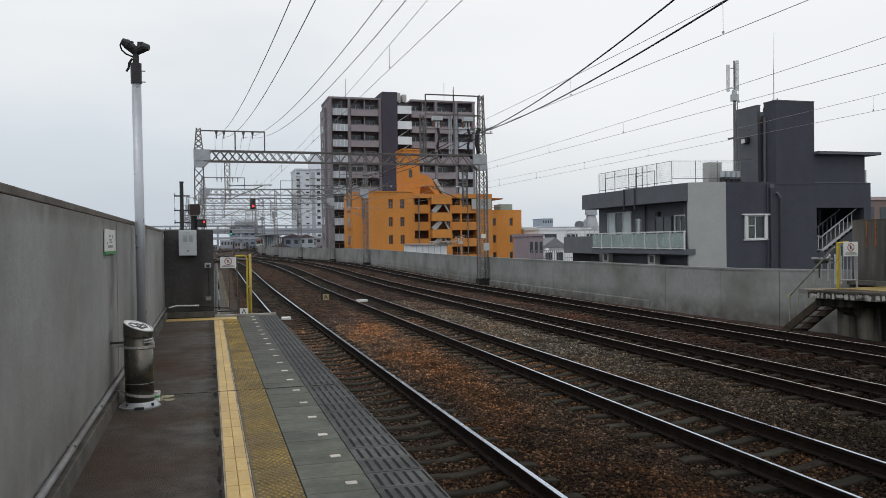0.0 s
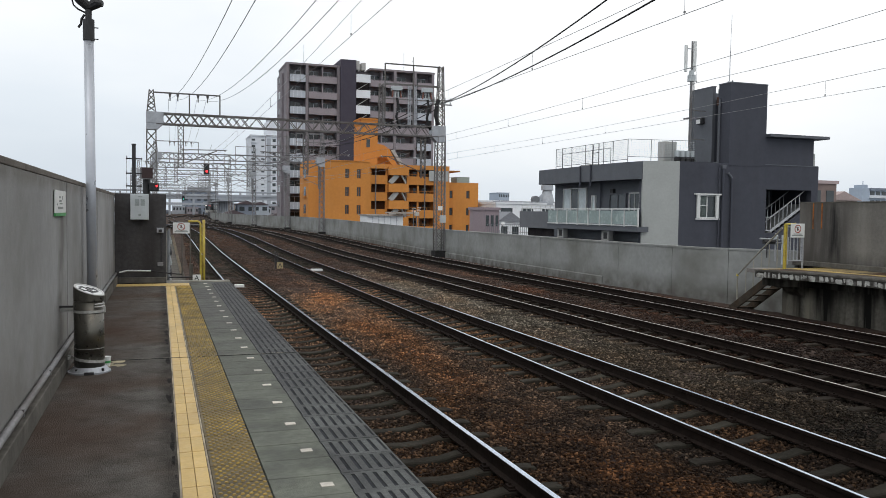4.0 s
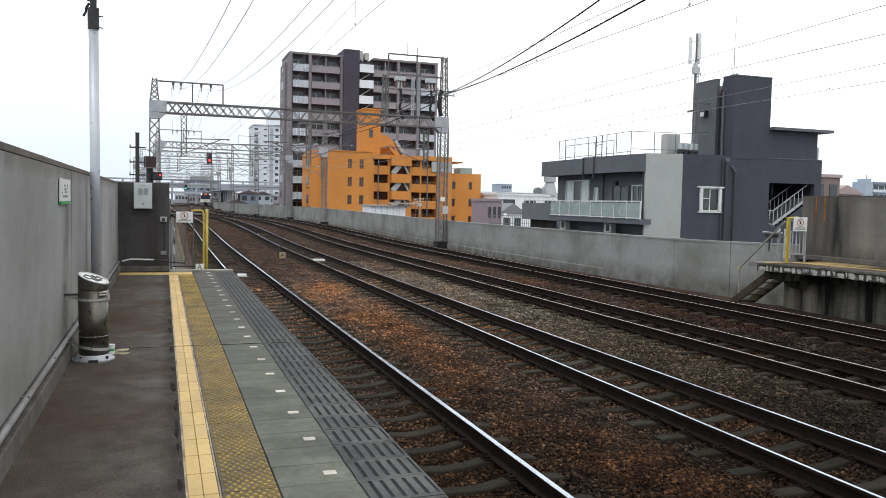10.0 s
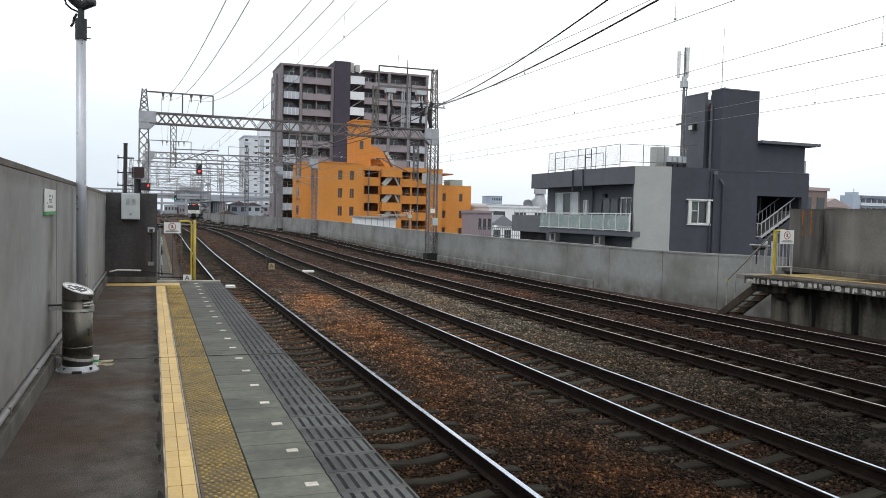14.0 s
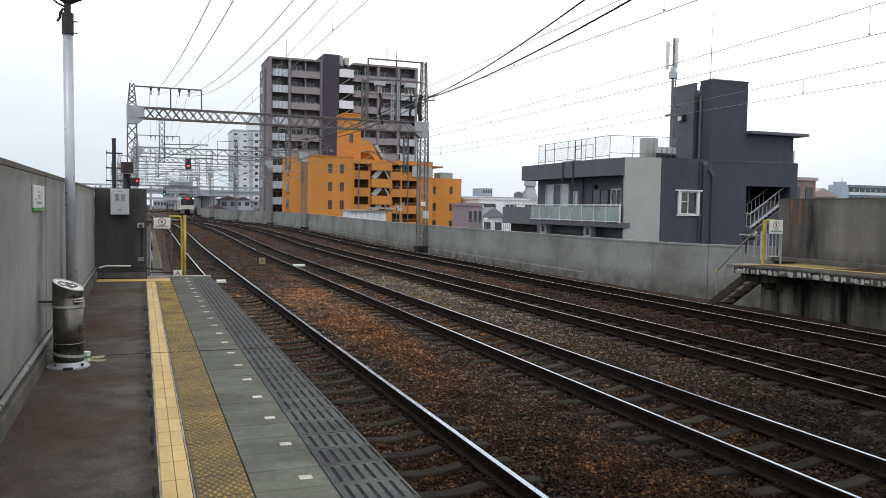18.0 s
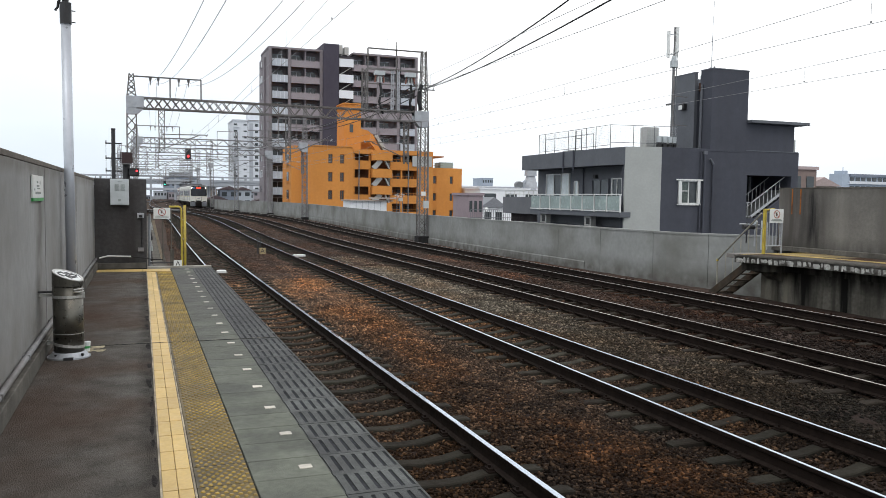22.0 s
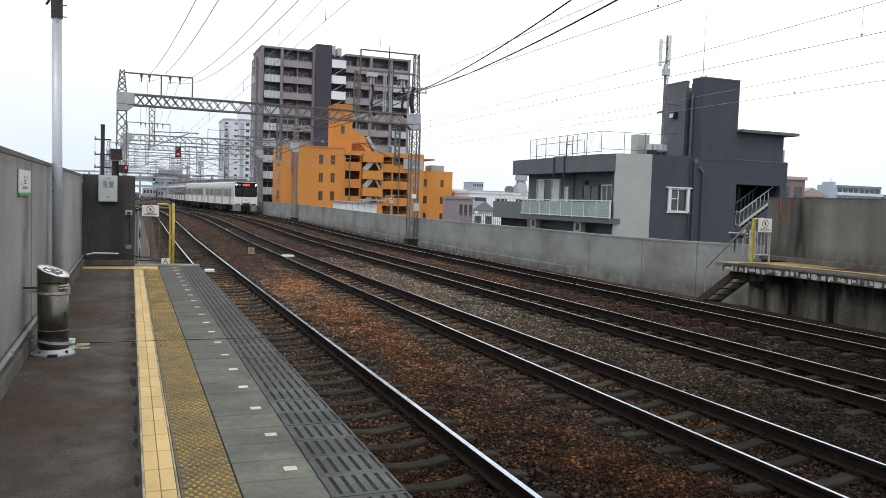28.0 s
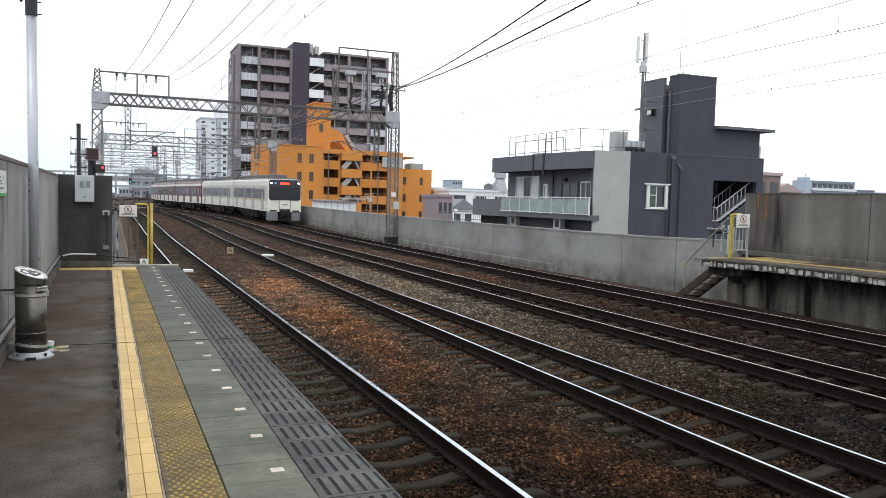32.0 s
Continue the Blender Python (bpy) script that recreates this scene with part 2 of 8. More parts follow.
def mat(name, color, rough=0.7, metal=0.0, vary=0.15, scale=6.0, bump=0.0, bump_scale=60.0, stain=None, stain_amount=0.0,
        stain_scale=0.8, streak=False, random=0.0, island=False, coat=0.0, emit=0.0, spec=None, other=None, bands=()):
    """A surface with grain at two scales, stains (run down the face if streak) and a little relief."""
    m = bpy.data.materials.new(name)
    m.use_nodes = True
    nt = m.node_tree
    b = nt.nodes["Principled BSDF"]
    b.inputs["Roughness"].default_value, b.inputs["Metallic"].default_value = rough, metal
    b.inputs["Coat Weight"].default_value = coat
    b.inputs["Specular IOR Level"].default_value = spec if spec is not None else 0.5 if rough < 0.7 else 0.3 if rough < 0.83 else 0.08
    co = nt.nodes.new("ShaderNodeTexCoord")
    geo = nt.nodes.new("ShaderNodeNewGeometry")
    src = geo.outputs["Position"]

    def noise_at(s, detail=4, vec=None):
        nd = nt.nodes.new("ShaderNodeTexNoise")
        nd.inputs["Scale"].default_value, nd.inputs["Detail"].default_value = s, detail
        nt.links.new(vec or src, nd.inputs["Vector"])
        return nd.outputs[0]

    def mixed(kind, fac, a, c):
        mx = nt.nodes.new("ShaderNodeMix")
        mx.data_type, mx.blend_type = "RGBA", kind
        for sock, val in ((mx.inputs[0], fac), (mx.inputs[6], a), (mx.inputs[7], c)):
            if isinstance(val, (int, float)):
                sock.default_value = val
            elif isinstance(val, tuple):
                sock.default_value = (*val, 1) if len(val) == 3 else val
            else:
                nt.links.new(val, sock)
        return mx.outputs[2]

    def ranged(v, a, c, d, e):
        r = nt.nodes.new("ShaderNodeMapRange")
        for i, x in enumerate((a, c, d, e)):
            r.inputs[i + 1].default_value = x
        nt.links.new(v, r.inputs[0])
        return r.outputs[0]

    def grey(v):
        cx = nt.nodes.new("ShaderNodeCombineColor")
        for i in range(3):
            nt.links.new(v, cx.inputs[i])
        return cx.outputs[0]
    col = mixed("MULTIPLY", 1.0, tuple(color), grey(ranged(noise_at(scale), 0.3, 0.7, 1 - vary, 1 + vary)))
    col = mixed("MULTIPLY", 1.0, col, grey(ranged(noise_at(scale * 11, 2), 0.3, 0.7, 1 - vary * 0.7, 1 + vary * 0.7)))
    if random:
        rnd = geo.outputs["Random Per Island"] if island else None
        if rnd is None:
            oi = nt.nodes.new("ShaderNodeObjectInfo")
            rnd = oi.outputs["Random"]
        if other is not None:
            wn2 = nt.nodes.new("ShaderNodeTexWhiteNoise")
            wn2.noise_dimensions = "1D"
            nt.links.new(rnd, wn2.inputs["W"])
            col = mixed("MIX", ranged(wn2.outputs[0], 0.55, 1.0, 0.0, 1.0), col, tuple(other))
        col = mixed("MULTIPLY", 1.0, col, grey(ranged(rnd, 0, 1, 1 - random, 1 + random)))
    run_down = None
    if stain is not None:
        vec = src
        if streak:
            mp = nt.nodes.new("ShaderNodeMapping")
            mp.inputs["Scale"].default_value = (2.2, 2.2, 0.22)
            nt.links.new(src, mp.inputs["Vector"])
            vec = mp.outputs[0]
            run_down = vec
        f = ranged(noise_at(stain_scale, 6, vec), 0.45, 0.75, 0.0, stain_amount)
        col = mixed("MIX", f, col, tuple(stain))
    for axis, mid, half, tone, amount in bands:   # a band of another tone along a line, with a ragged edge
        sx = nt.nodes.new("ShaderNodeSeparateXYZ")
        nt.links.new(src, sx.inputs[0])
        d1 = nt.nodes.new("ShaderNodeMath")
        d1.operation = "SUBTRACT"
        nt.links.new(sx.outputs[axis], d1.inputs[0])
        d1.inputs[1].default_value = mid
        d2 = nt.nodes.new("ShaderNodeMath")
        d2.operation = "ABSOLUTE"
        nt.links.new(d1.outputs[0], d2.inputs[0])
        d3 = nt.nodes.new("ShaderNodeMath")
        d3.operation = "MULTIPLY"
        nt.links.new(ranged(d2.outputs[0], half * 0.2, half, amount, 0.0), d3.inputs[0])
        nt.links.new(ranged(noise_at(1.7 / half ** 0.5, 5, run_down), 0.35, 0.6, 0.35, 1.0), d3.inputs[1])
        col = mixed("MIX", d3.outputs[0], col, tuple(tone))
    nt.links.new(col, b.inputs["Base Color"])
    rg = ranged(noise_at(scale * 3), 0.3, 0.7, max(0.02, rough - 0.1), min(1, rough + 0.1))
    nt.links.new(rg, b.inputs["Roughness"])
    if bump:
        bp = nt.nodes.new("ShaderNodeBump")
        bp.inputs["Strength"].default_value, bp.inputs["Distance"].default_value = bump, 0.02
        nt.links.new(noise_at(bump_scale, 5), bp.inputs["Height"])
        nt.links.new(bp.outputs[0], b.inputs["Normal"])
    if emit:
        b.inputs["Emission Color"].default_value = (*color, 1)
        b.inputs["Emission Strength"].default_value = emit
    MATS[name] = m
    return m


def glass(name, tint=(0.8, 0.85, 0.85), rough=0.03, alpha=0.35):
    """A pane that mirrors the sky and lets some light through."""
    m = bpy.data.materials.new(name)
    m.use_nodes = True
    nt = m.node_tree
    b = nt.nodes["Principled BSDF"]
    b.inputs["Base Color"].default_value = (*tint, 1)
    b.inputs["Roughness"].default_value = rough
    b.inputs["Alpha"].default_value = alpha
    b.inputs["IOR"].default_value = 1.5
    return m


M_ASPHALT = mat("platform_asphalt", (0.098, 0.093, 0.084), 0.85, vary=0.32, scale=5, bump=0.7, bump_scale=130, stain=(0.064, 0.039, 0.027), stain_amount=1.3, stain_scale=0.7, bands=((0, -0.6, 0.55, (0.07, 0.048, 0.037), 0.6), (0, 0.03, 0.1, (0.028, 0.025, 0.022), 0.7)))
M_SLAB = mat("edge_slab_concrete", (0.112, 0.12, 0.098), 0.8, vary=0.2, scale=2.2, bump=0.3, bump_scale=120, stain=(0.05, 0.053, 0.048), stain_amount=1.1, stain_scale=2.0, random=0.17, bands=((1, 13.0, 8.5, (0.066, 0.066, 0.062), 0.95),))
M_STRIP = mat("grooved_strip_concrete", (0.074, 0.079, 0.077), 0.75, vary=0.28, scale=4, bump=0.3, bump_scale=120, stain=(0.026, 0.026, 0.029), stain_amount=1.2, stain_scale=1.3, random=0.2, bands=((1, 11.0, 8.0, (0.042, 0.043, 0.045), 0.85),))
M_GROOVE = mat("groove_dirt", (0.028, 0.03, 0.034), 0.9, vary=0.35, bands=((1, 13.0, 7.5, (0.046, 0.047, 0.049), 1.0),))
M_CREAM = mat("cream_tile", (0.52, 0.362, 0.128), 0.55, vary=0.1, scale=5, stain=(0.36, 0.24, 0.095), stain_amount=0.5, stain_scale=2.5, random=0.1)
M_CREAM_EDGE = mat("white_joint", (0.34, 0.295, 0.215), 0.7, vary=0.3, scale=9, stain=(0.12, 0.1, 0.075), stain_amount=1.2, stain_scale=3.5)
M_TACTILE = mat("tactile_yellow", (0.098, 0.066, 0.013), 0.6, vary=0.3, scale=4, stain=(0.036, 0.029, 0.016), stain_amount=1.2, stain_scale=2.0, random=0.14)
M_STUD = mat("tactile_stud_worn", (0.27, 0.18, 0.028), 0.55, vary=0.5, scale=2.2, stain=(0.12, 0.085, 0.03), stain_amount=1.1, stain_scale=2.4)
M_WHITE = mat("white_marker", (0.5, 0.47, 0.41), 0.6, vary=0.2, scale=20, random=0.2)
M_WALL = mat("grey_painted_concrete", (0.262, 0.264, 0.262), 0.75, vary=0.1, scale=0.9, bump=0.12, bump_scale=40, stain=(0.15, 0.146, 0.136), stain_amount=0.8, stain_scale=0.75, bands=((2, 0.2, 0.5, (0.14, 0.13, 0.115), 0.6), (1, 7.5, 0.4, (0.105, 0.1, 0.09), 0.8), (1, 12.6, 1.3, (0.36, 0.36, 0.355), 0.6), (1, 15.5, 0.4, (0.1, 0.095, 0.09), 0.6), (2, 1.58, 0.1, (0.13, 0.12, 0.1), 0.6)))
M_WALL_CAP = mat("wall_coping", (0.15, 0.135, 0.12), 0.85, vary=0.2, scale=3, bump=0.2)
M_WALL_DARK = mat("stained_end_wall", (0.064, 0.062, 0.063), 0.85, vary=0.2, scale=1.5, bump=0.2, stain=(0.03, 0.027, 0.026), stain_amount=0.7, stain_scale=1.2, streak=True)
M_CONC = mat("viaduct_concrete", (0.268, 0.278, 0.272), 0.85, vary=0.1, scale=0.6, bump=0.2, bump_scale=30, stain=(0.135, 0.135, 0.118), stain_amount=0.85, stain_scale=0.45, bands=((2, -1.25, 0.75, (0.1, 0.095, 0.085), 0.9),))
M_CONC_DARK = mat("old_stained_concrete", (0.12, 0.113, 0.1), 0.9, vary=0.2, scale=1.2, bump=0.25, bump_scale=30, stain=(0.04, 0.037, 0.033), stain_amount=0.8, stain_scale=1.5, streak=True)
# the y band makes the bed darker beside the platform
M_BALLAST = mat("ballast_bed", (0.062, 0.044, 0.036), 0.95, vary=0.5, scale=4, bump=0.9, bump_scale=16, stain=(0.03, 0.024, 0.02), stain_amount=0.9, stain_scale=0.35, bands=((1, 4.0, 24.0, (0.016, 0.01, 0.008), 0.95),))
M_RAILSIDE = mat("rusty_rail_web", (0.014, 0.0098, 0.008), 0.85, vary=0.3, scale=6)
M_RAILTOP = mat("polished_rail_head", (0.5, 0.565, 0.66), 0.19, 1.0, vary=0.06, scale=5)
M_RAILTOP_DULL = mat("dull_rail_head", (0.5, 0.46, 0.43), 0.3, 1.0, vary=0.2, scale=5)
# the y band makes sleepers darker at low y
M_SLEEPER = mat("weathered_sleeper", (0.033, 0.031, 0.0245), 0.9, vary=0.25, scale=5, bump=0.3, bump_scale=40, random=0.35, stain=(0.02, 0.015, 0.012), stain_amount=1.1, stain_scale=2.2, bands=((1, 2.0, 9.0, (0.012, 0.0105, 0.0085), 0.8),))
M_SLEEPER_DARK = mat("grimy_sleeper", (0.026, 0.0215, 0.017), 0.9, vary=0.3, scale=5, bump=0.3, bump_scale=40, random=0.35)
M_CITY = mat("distant_city_ground", (0.13, 0.14, 0.15), 0.9, vary=0.3, scale=0.05)

# ---- the plan ----
RAIL_Z = -1.032          # top of the rails; the platform lies at 0
GAUGE = 1.132            # between the middles of the rail heads
TRACKS = (2.62, 6.31, 9.83, 13.40)   # middles of the four tracks
BEND = ((-20, 0.0), (40, 0.0), (58, 0.45), (70, 0.65), (82, 0.5), (95, -0.05), (108, -1.3), (120, -2.5), (135, -3.6), (150, -4.05), (180, -4.2),
        (200, -3.9), (220, -2.9), (240, -1.6), (300, 4.0))


def base_bend(y):
    """How far the tracks lie to the side at y: straight along the platform, then drawing to the left."""
    if y > 300:
        return 4.0 + (y - 300) * 0.09
    for i in range(len(BEND) - 1):
        (y0, x0), (y1, x1) = BEND[i], BEND[i + 1]
        if y <= y1 or i == len(BEND) - 2:
            ya, xa = BEND[i - 1] if i else (y0 - 1, x0)
            yb, xb = BEND[i + 2] if i + 2 < len(BEND) else (y1 + 1, x1 + (x1 - x0) / (y1 - y0))
            m0, m1 = (x1 - xa) / (y1 - ya), (xb - x0) / (yb - y0)
            u, h = (y - y0) / (y1 - y0), y1 - y0
            return (2 * u ** 3 - 3 * u * u + 1) * x0 + (u ** 3 - 2 * u * u + u) * h * m0 + (3 * u * u - 2 * u ** 3) * x1 + (u ** 3 - u * u) * h * m1


def bend(y, x=10.0):
    """The same at x across the tracks: the outer tracks swell outwards a little before that."""
    b = base_bend(y)
    b = b * min(1.0, max(0.0, x) / 8) if b > 0 else b
    u = min(1.0, max(0.0, (y - 38) / 24))   # the outer tracks close up a little past the gantry
    return b - 0.2 * u * u * (3 - 2 * u) * max(0.0, min((x - 8) / 5, (15.3 - x) / 1.2, 1.0))


def lift(y):
    """The line climbs gently away from the station."""
    u = min(1.0, max(0.0, (y - 45) / 50))
    return 0.25 * u * u * (3 - 2 * u)


def run(x, y0, y1, step, z=0.0):
    """Rows for sweep() along the line that keeps x from the tracks' bend."""
    out, y = [], y0
    while True:
        g = (bend(y + 0.5, x) - bend(y - 0.5, x))
        n = math.hypot(1, g)
        out.append((x + bend(y, x), y, z + lift(y), 1 / n, -g / n))
        if y >= y1:
            return out
        y = min(y1, y + (step if y < 60 else step * 2))


# ---- ground and viaduct ----
bm = bmesh.new()
N = 24
rings = [[bm.verts.new((math.cos(2 * math.pi * i / N) * rad, math.sin(2 * math.pi * i / N) * rad + 40, -7.5)) for i in range(N)] for rad in (120, 400, 1200, 3500)]
mid = bm.verts.new((0, 40, -7.5))
for i in range(N):
    j = (i + 1) % N
    bm.faces.new((mid, rings[0][i], rings[0][j]))
    for a, b in zip(rings, rings[1:]):
        bm.faces.new((a[i], b[i], b[j], a[j]))
ground = part("ground", bm, M_CITY)
tagged(ground, "flat grey city ground far below the viaduct", "ground", kind="structure")

deck = part("viaduct_deck", sweep([(-2.0, -2.4), (16.6, -2.4), (16.6, -1.42), (-2.0, -1.42)], run(0.0, -14, 440, 6)), M_CONC_DARK)
tagged(deck, "long concrete viaduct deck carrying the tracks", "viaduct", kind="structure")

# ballast bed: one uneven sheet
bx = np.concatenate([np.arange(0.9, 15.9, 0.3), [15.9]])
by = np.concatenate([np.arange(-14, 30, 0.3), np.arange(30, 60, 1.0), np.arange(60, 441, 5.0)])
verts, faces = [], []
for y in by:
    for x in bx:
        o = bend(float(y), float(x))
        d = min(abs(x - c) for c in TRACKS)
        h = -1.245 + (0.03 * (d - 1.25) if 1.25 < d < 2.2 else 0.0) - (0.06 if d < 1.05 else 0)
        h += noise.noise((x * 1.3, float(y) * 1.3, 0)) * 0.028 + noise.noise((x * 4, float(y) * 4, 3)) * 0.012
        verts.append((x + o, float(y), h + lift(float(y))))
for j in range(len(by) - 1):
    for i in range(len(bx) - 1):
        k = j * len(bx) + i
        faces.append((k, k + 1, k + 1 + len(bx), k + len(bx)))
me = bpy.data.meshes.new("ballast_bed")
me.from_pydata(verts, [], faces)
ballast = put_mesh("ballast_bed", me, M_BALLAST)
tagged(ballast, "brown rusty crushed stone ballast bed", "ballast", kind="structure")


def stones(name, count, x0, x1, y0, y1, size, material, seed, z=-1.235, skip=True):
    """Loose crushed stones, each a rough broken block, joined into one stuff mesh; denser near the platform."""
    rng = np.random.default_rng(seed)
    base = np.array([(i, j, k) for i in (-1, 1) for j in (-1, 1) for k in (-1, 1)], float) * 0.72
    tri = np.array([(1, 5, 7), (1, 7, 3), (0, 1, 3), (0, 3, 2), (4, 6, 7), (4, 7, 5), (0, 4, 5), (0, 5, 1), (2, 3, 7), (2, 7, 6)])
    y = y0 + (y1 - y0) * rng.random(count) ** 1.6
    x = x0 + (x1 - x0) * rng.random(count)
    x0b = np.array([bend(float(q), 10.0) for q in np.arange(0, 131, 2.0)])
    bx_ = np.interp(y, np.arange(0, 131, 2.0), x0b)
    s = size * (0.6 + 0.9 * rng.random((count, 1, 1)))
    jit = base[None] * (0.6 + 0.6 * rng.random((count, 8, 1))) + 0.75 * (rng.random((count, 8, 3)) - 0.5)
    ang = rng.random(count) * 6.283
    til = (rng.random(count) - 0.5) * 1.6
    ca, sa, ct, st = np.cos(ang), np.sin(ang), np.cos(til), np.sin(til)
    v = jit * s * np.array([1.05, 0.75, 0.55])
    vx, vy, vz = v[..., 0], v[..., 1], v[..., 2]
    vy, vz = vy * ct[:, None] - vz * st[:, None], vy * st[:, None] + vz * ct[:, None]
    vx, vy = vx * ca[:, None] - vy * sa[:, None], vx * sa[:, None] + vy * ca[:, None]
    zz = z + 0.03 * rng.random(count) + 0.012 * np.sin(x * 2.1) * np.cos(y * 1.7)
    u = np.clip((y - 45) / 50, 0, 1)
    zz = zz + 0.25 * u * u * (3 - 2 * u)
    for c in TRACKS:  # lower between the rails
        zz = zz - 0.038 * np.exp(-((x - c) / 1.08) ** 10) - 0.03 * np.exp(-((x - c) / 0.3) ** 4)
    x = x + bx_
    pts = np.stack([vx + x[:, None], vy + y[:, None], vz + zz[:, None]], -1).reshape(-1, 3)
    f = (tri[None] + (np.arange(count) * 8)[:, None, None]).reshape(-1, 3)
    me = bpy.data.meshes.new(name)
    me.vertices.add(len(pts))
    me.vertices.foreach_set("co", pts.ravel())
    me.loops.add(f.size)
    me.loops.foreach_set("vertex_index", f.ravel().astype(np.int32))
    me.polygons.add(len(f))
    me.polygons.foreach_set("loop_start", np.arange(0, f.size, 3, dtype=np.int32))
    me.polygons.foreach_set("loop_total", np.full(len(f), 3, np.int32))
    me.update()
    me.validate()
    ob = put_mesh(name, me, material, ballast)
    return tagged(ob, kind="stuff")


def stone_mat(name, dark, light, warm, warm_share, near_gain, far_gain, y0=4.0, y1=24.0, seam=None):
    """Crushed stone: every stone between two tones, warm rusty drifts along the line, and a gain that rises along y."""
    m = bpy.data.materials.new(name)
    m.use_nodes = True
    nt = m.node_tree
    b = nt.nodes["Principled BSDF"]
    b.inputs["Roughness"].default_value, b.inputs["Specular IOR Level"].default_value = 0.92, 0.1
    geo = nt.nodes.new("ShaderNodeNewGeometry")
    stretch = nt.nodes.new("ShaderNodeMapping")
    stretch.inputs["Scale"].default_value = (0.75, 0.3, 1.0)
    nt.links.new(geo.outputs["Position"], stretch.inputs["Vector"])
    drift, grit = nt.nodes.new("ShaderNodeTexNoise"), nt.nodes.new("ShaderNodeTexNoise")
    drift.inputs["Scale"].default_value, drift.inputs["Detail"].default_value = 1.0, 6
    grit.inputs["Scale"].default_value, grit.inputs["Detail"].default_value = 45, 3
    nt.links.new(stretch.outputs[0], drift.inputs["Vector"])
    nt.links.new(geo.outputs["Position"], grit.inputs["Vector"])
    pick = nt.nodes.new("ShaderNodeMath")
    pick.operation = "POWER"
    nt.links.new(geo.outputs["Random Per Island"], pick.inputs[0])
    pick.inputs[1].default_value = 4.6
    clump = nt.nodes.new("ShaderNodeTexNoise")
    clump.inputs["Scale"].default_value, clump.inputs["Detail"].default_value, clump.inputs["Roughness"].default_value = 2.2, 5, 0.65
    nt.links.new(geo.outputs["Position"], clump.inputs["Vector"])

    def blend(kind, fac, a, c):
        mx = nt.nodes.new("ShaderNodeMix")
        mx.data_type, mx.blend_type = "RGBA", kind
        for sock, val in ((mx.inputs[0], fac), (mx.inputs[6], a), (mx.inputs[7], c)):
            if isinstance(val, float):
                sock.default_value = val
            elif isinstance(val, tuple):
                sock.default_value = (*val, 1)
            else:
                nt.links.new(val, sock)
        return mx.outputs[2]

    def ranged(v, a, c, d, e):
        r = nt.nodes.new("ShaderNodeMapRange")
        for i, x in enumerate((a, c, d, e)):
            r.inputs[i + 1].default_value = x
        nt.links.new(v, r.inputs[0])
        return r.outputs[0]
    col = blend("MIX", pick.outputs[0], dark, light)
    tint = blend("MULTIPLY", 1.0, col, warm)
    col = blend("MIX", ranged(drift.outputs[0], 0.42, 0.6, 0.0, warm_share), col, tint)
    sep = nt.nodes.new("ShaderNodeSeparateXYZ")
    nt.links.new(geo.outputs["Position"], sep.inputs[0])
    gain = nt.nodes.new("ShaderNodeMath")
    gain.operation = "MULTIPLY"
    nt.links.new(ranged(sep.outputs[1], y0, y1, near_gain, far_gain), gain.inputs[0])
    if seam is not None:   # rust dust that has gathered along one line between the tracks
        off, away = nt.nodes.new("ShaderNodeMath"), nt.nodes.new("ShaderNodeMath")
        off.operation, away.operation = "SUBTRACT", "ABSOLUTE"
        nt.links.new(sep.outputs[0], off.inputs[0])
        off.inputs[1].default_value = seam[0]
        nt.links.new(off.outputs[0], away.inputs[0])
        dust = nt.nodes.new("ShaderNodeMath")
        dust.operation = "MULTIPLY"
        nt.links.new(ranged(away.outputs[0], 0.05, seam[1], 1.0, 0.0), dust.inputs[0])
        nt.links.new(ranged(clump.outputs[0], 0.4, 0.62, 0.15, 1.0), dust.inputs[1])
        col = blend("MIX", dust.outputs[0], col, blend("MULTIPLY", 1.0, col, (1.5, 1.2, 0.95)))
    uneven = nt.nodes.new("ShaderNodeMath")
    uneven.operation = "MULTIPLY"
    nt.links.new(ranged(grit.outputs[0], 0.3, 0.7, 0.75, 1.25), uneven.inputs[0])
    nt.links.new(ranged(clump.outputs[0], 0.32, 0.68, 0.45, 1.6), uneven.inputs[1])
    nt.links.new(uneven.outputs[0], gain.inputs[1])
    grey = nt.nodes.new("ShaderNodeCombineColor")
    for i in range(3):
        nt.links.new(gain.outputs[0], grey.inputs[i])
    nt.links.new(blend("MULTIPLY", 1.0, col, grey.outputs[0]), b.inputs["Base Color"])
    return m


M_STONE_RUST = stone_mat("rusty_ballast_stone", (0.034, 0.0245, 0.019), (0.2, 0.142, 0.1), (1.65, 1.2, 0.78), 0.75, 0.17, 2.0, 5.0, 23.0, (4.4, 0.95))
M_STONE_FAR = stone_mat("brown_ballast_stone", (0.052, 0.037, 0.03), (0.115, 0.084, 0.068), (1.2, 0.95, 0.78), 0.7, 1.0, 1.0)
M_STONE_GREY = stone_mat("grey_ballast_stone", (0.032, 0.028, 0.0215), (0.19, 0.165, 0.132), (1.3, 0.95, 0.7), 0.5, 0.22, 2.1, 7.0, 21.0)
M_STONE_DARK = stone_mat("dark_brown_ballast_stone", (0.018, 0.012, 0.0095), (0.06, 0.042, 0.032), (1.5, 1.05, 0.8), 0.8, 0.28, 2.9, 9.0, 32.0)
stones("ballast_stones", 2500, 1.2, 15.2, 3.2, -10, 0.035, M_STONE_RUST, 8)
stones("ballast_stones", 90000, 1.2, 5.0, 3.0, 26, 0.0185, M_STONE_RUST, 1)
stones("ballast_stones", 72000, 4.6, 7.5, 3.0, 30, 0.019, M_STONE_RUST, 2)
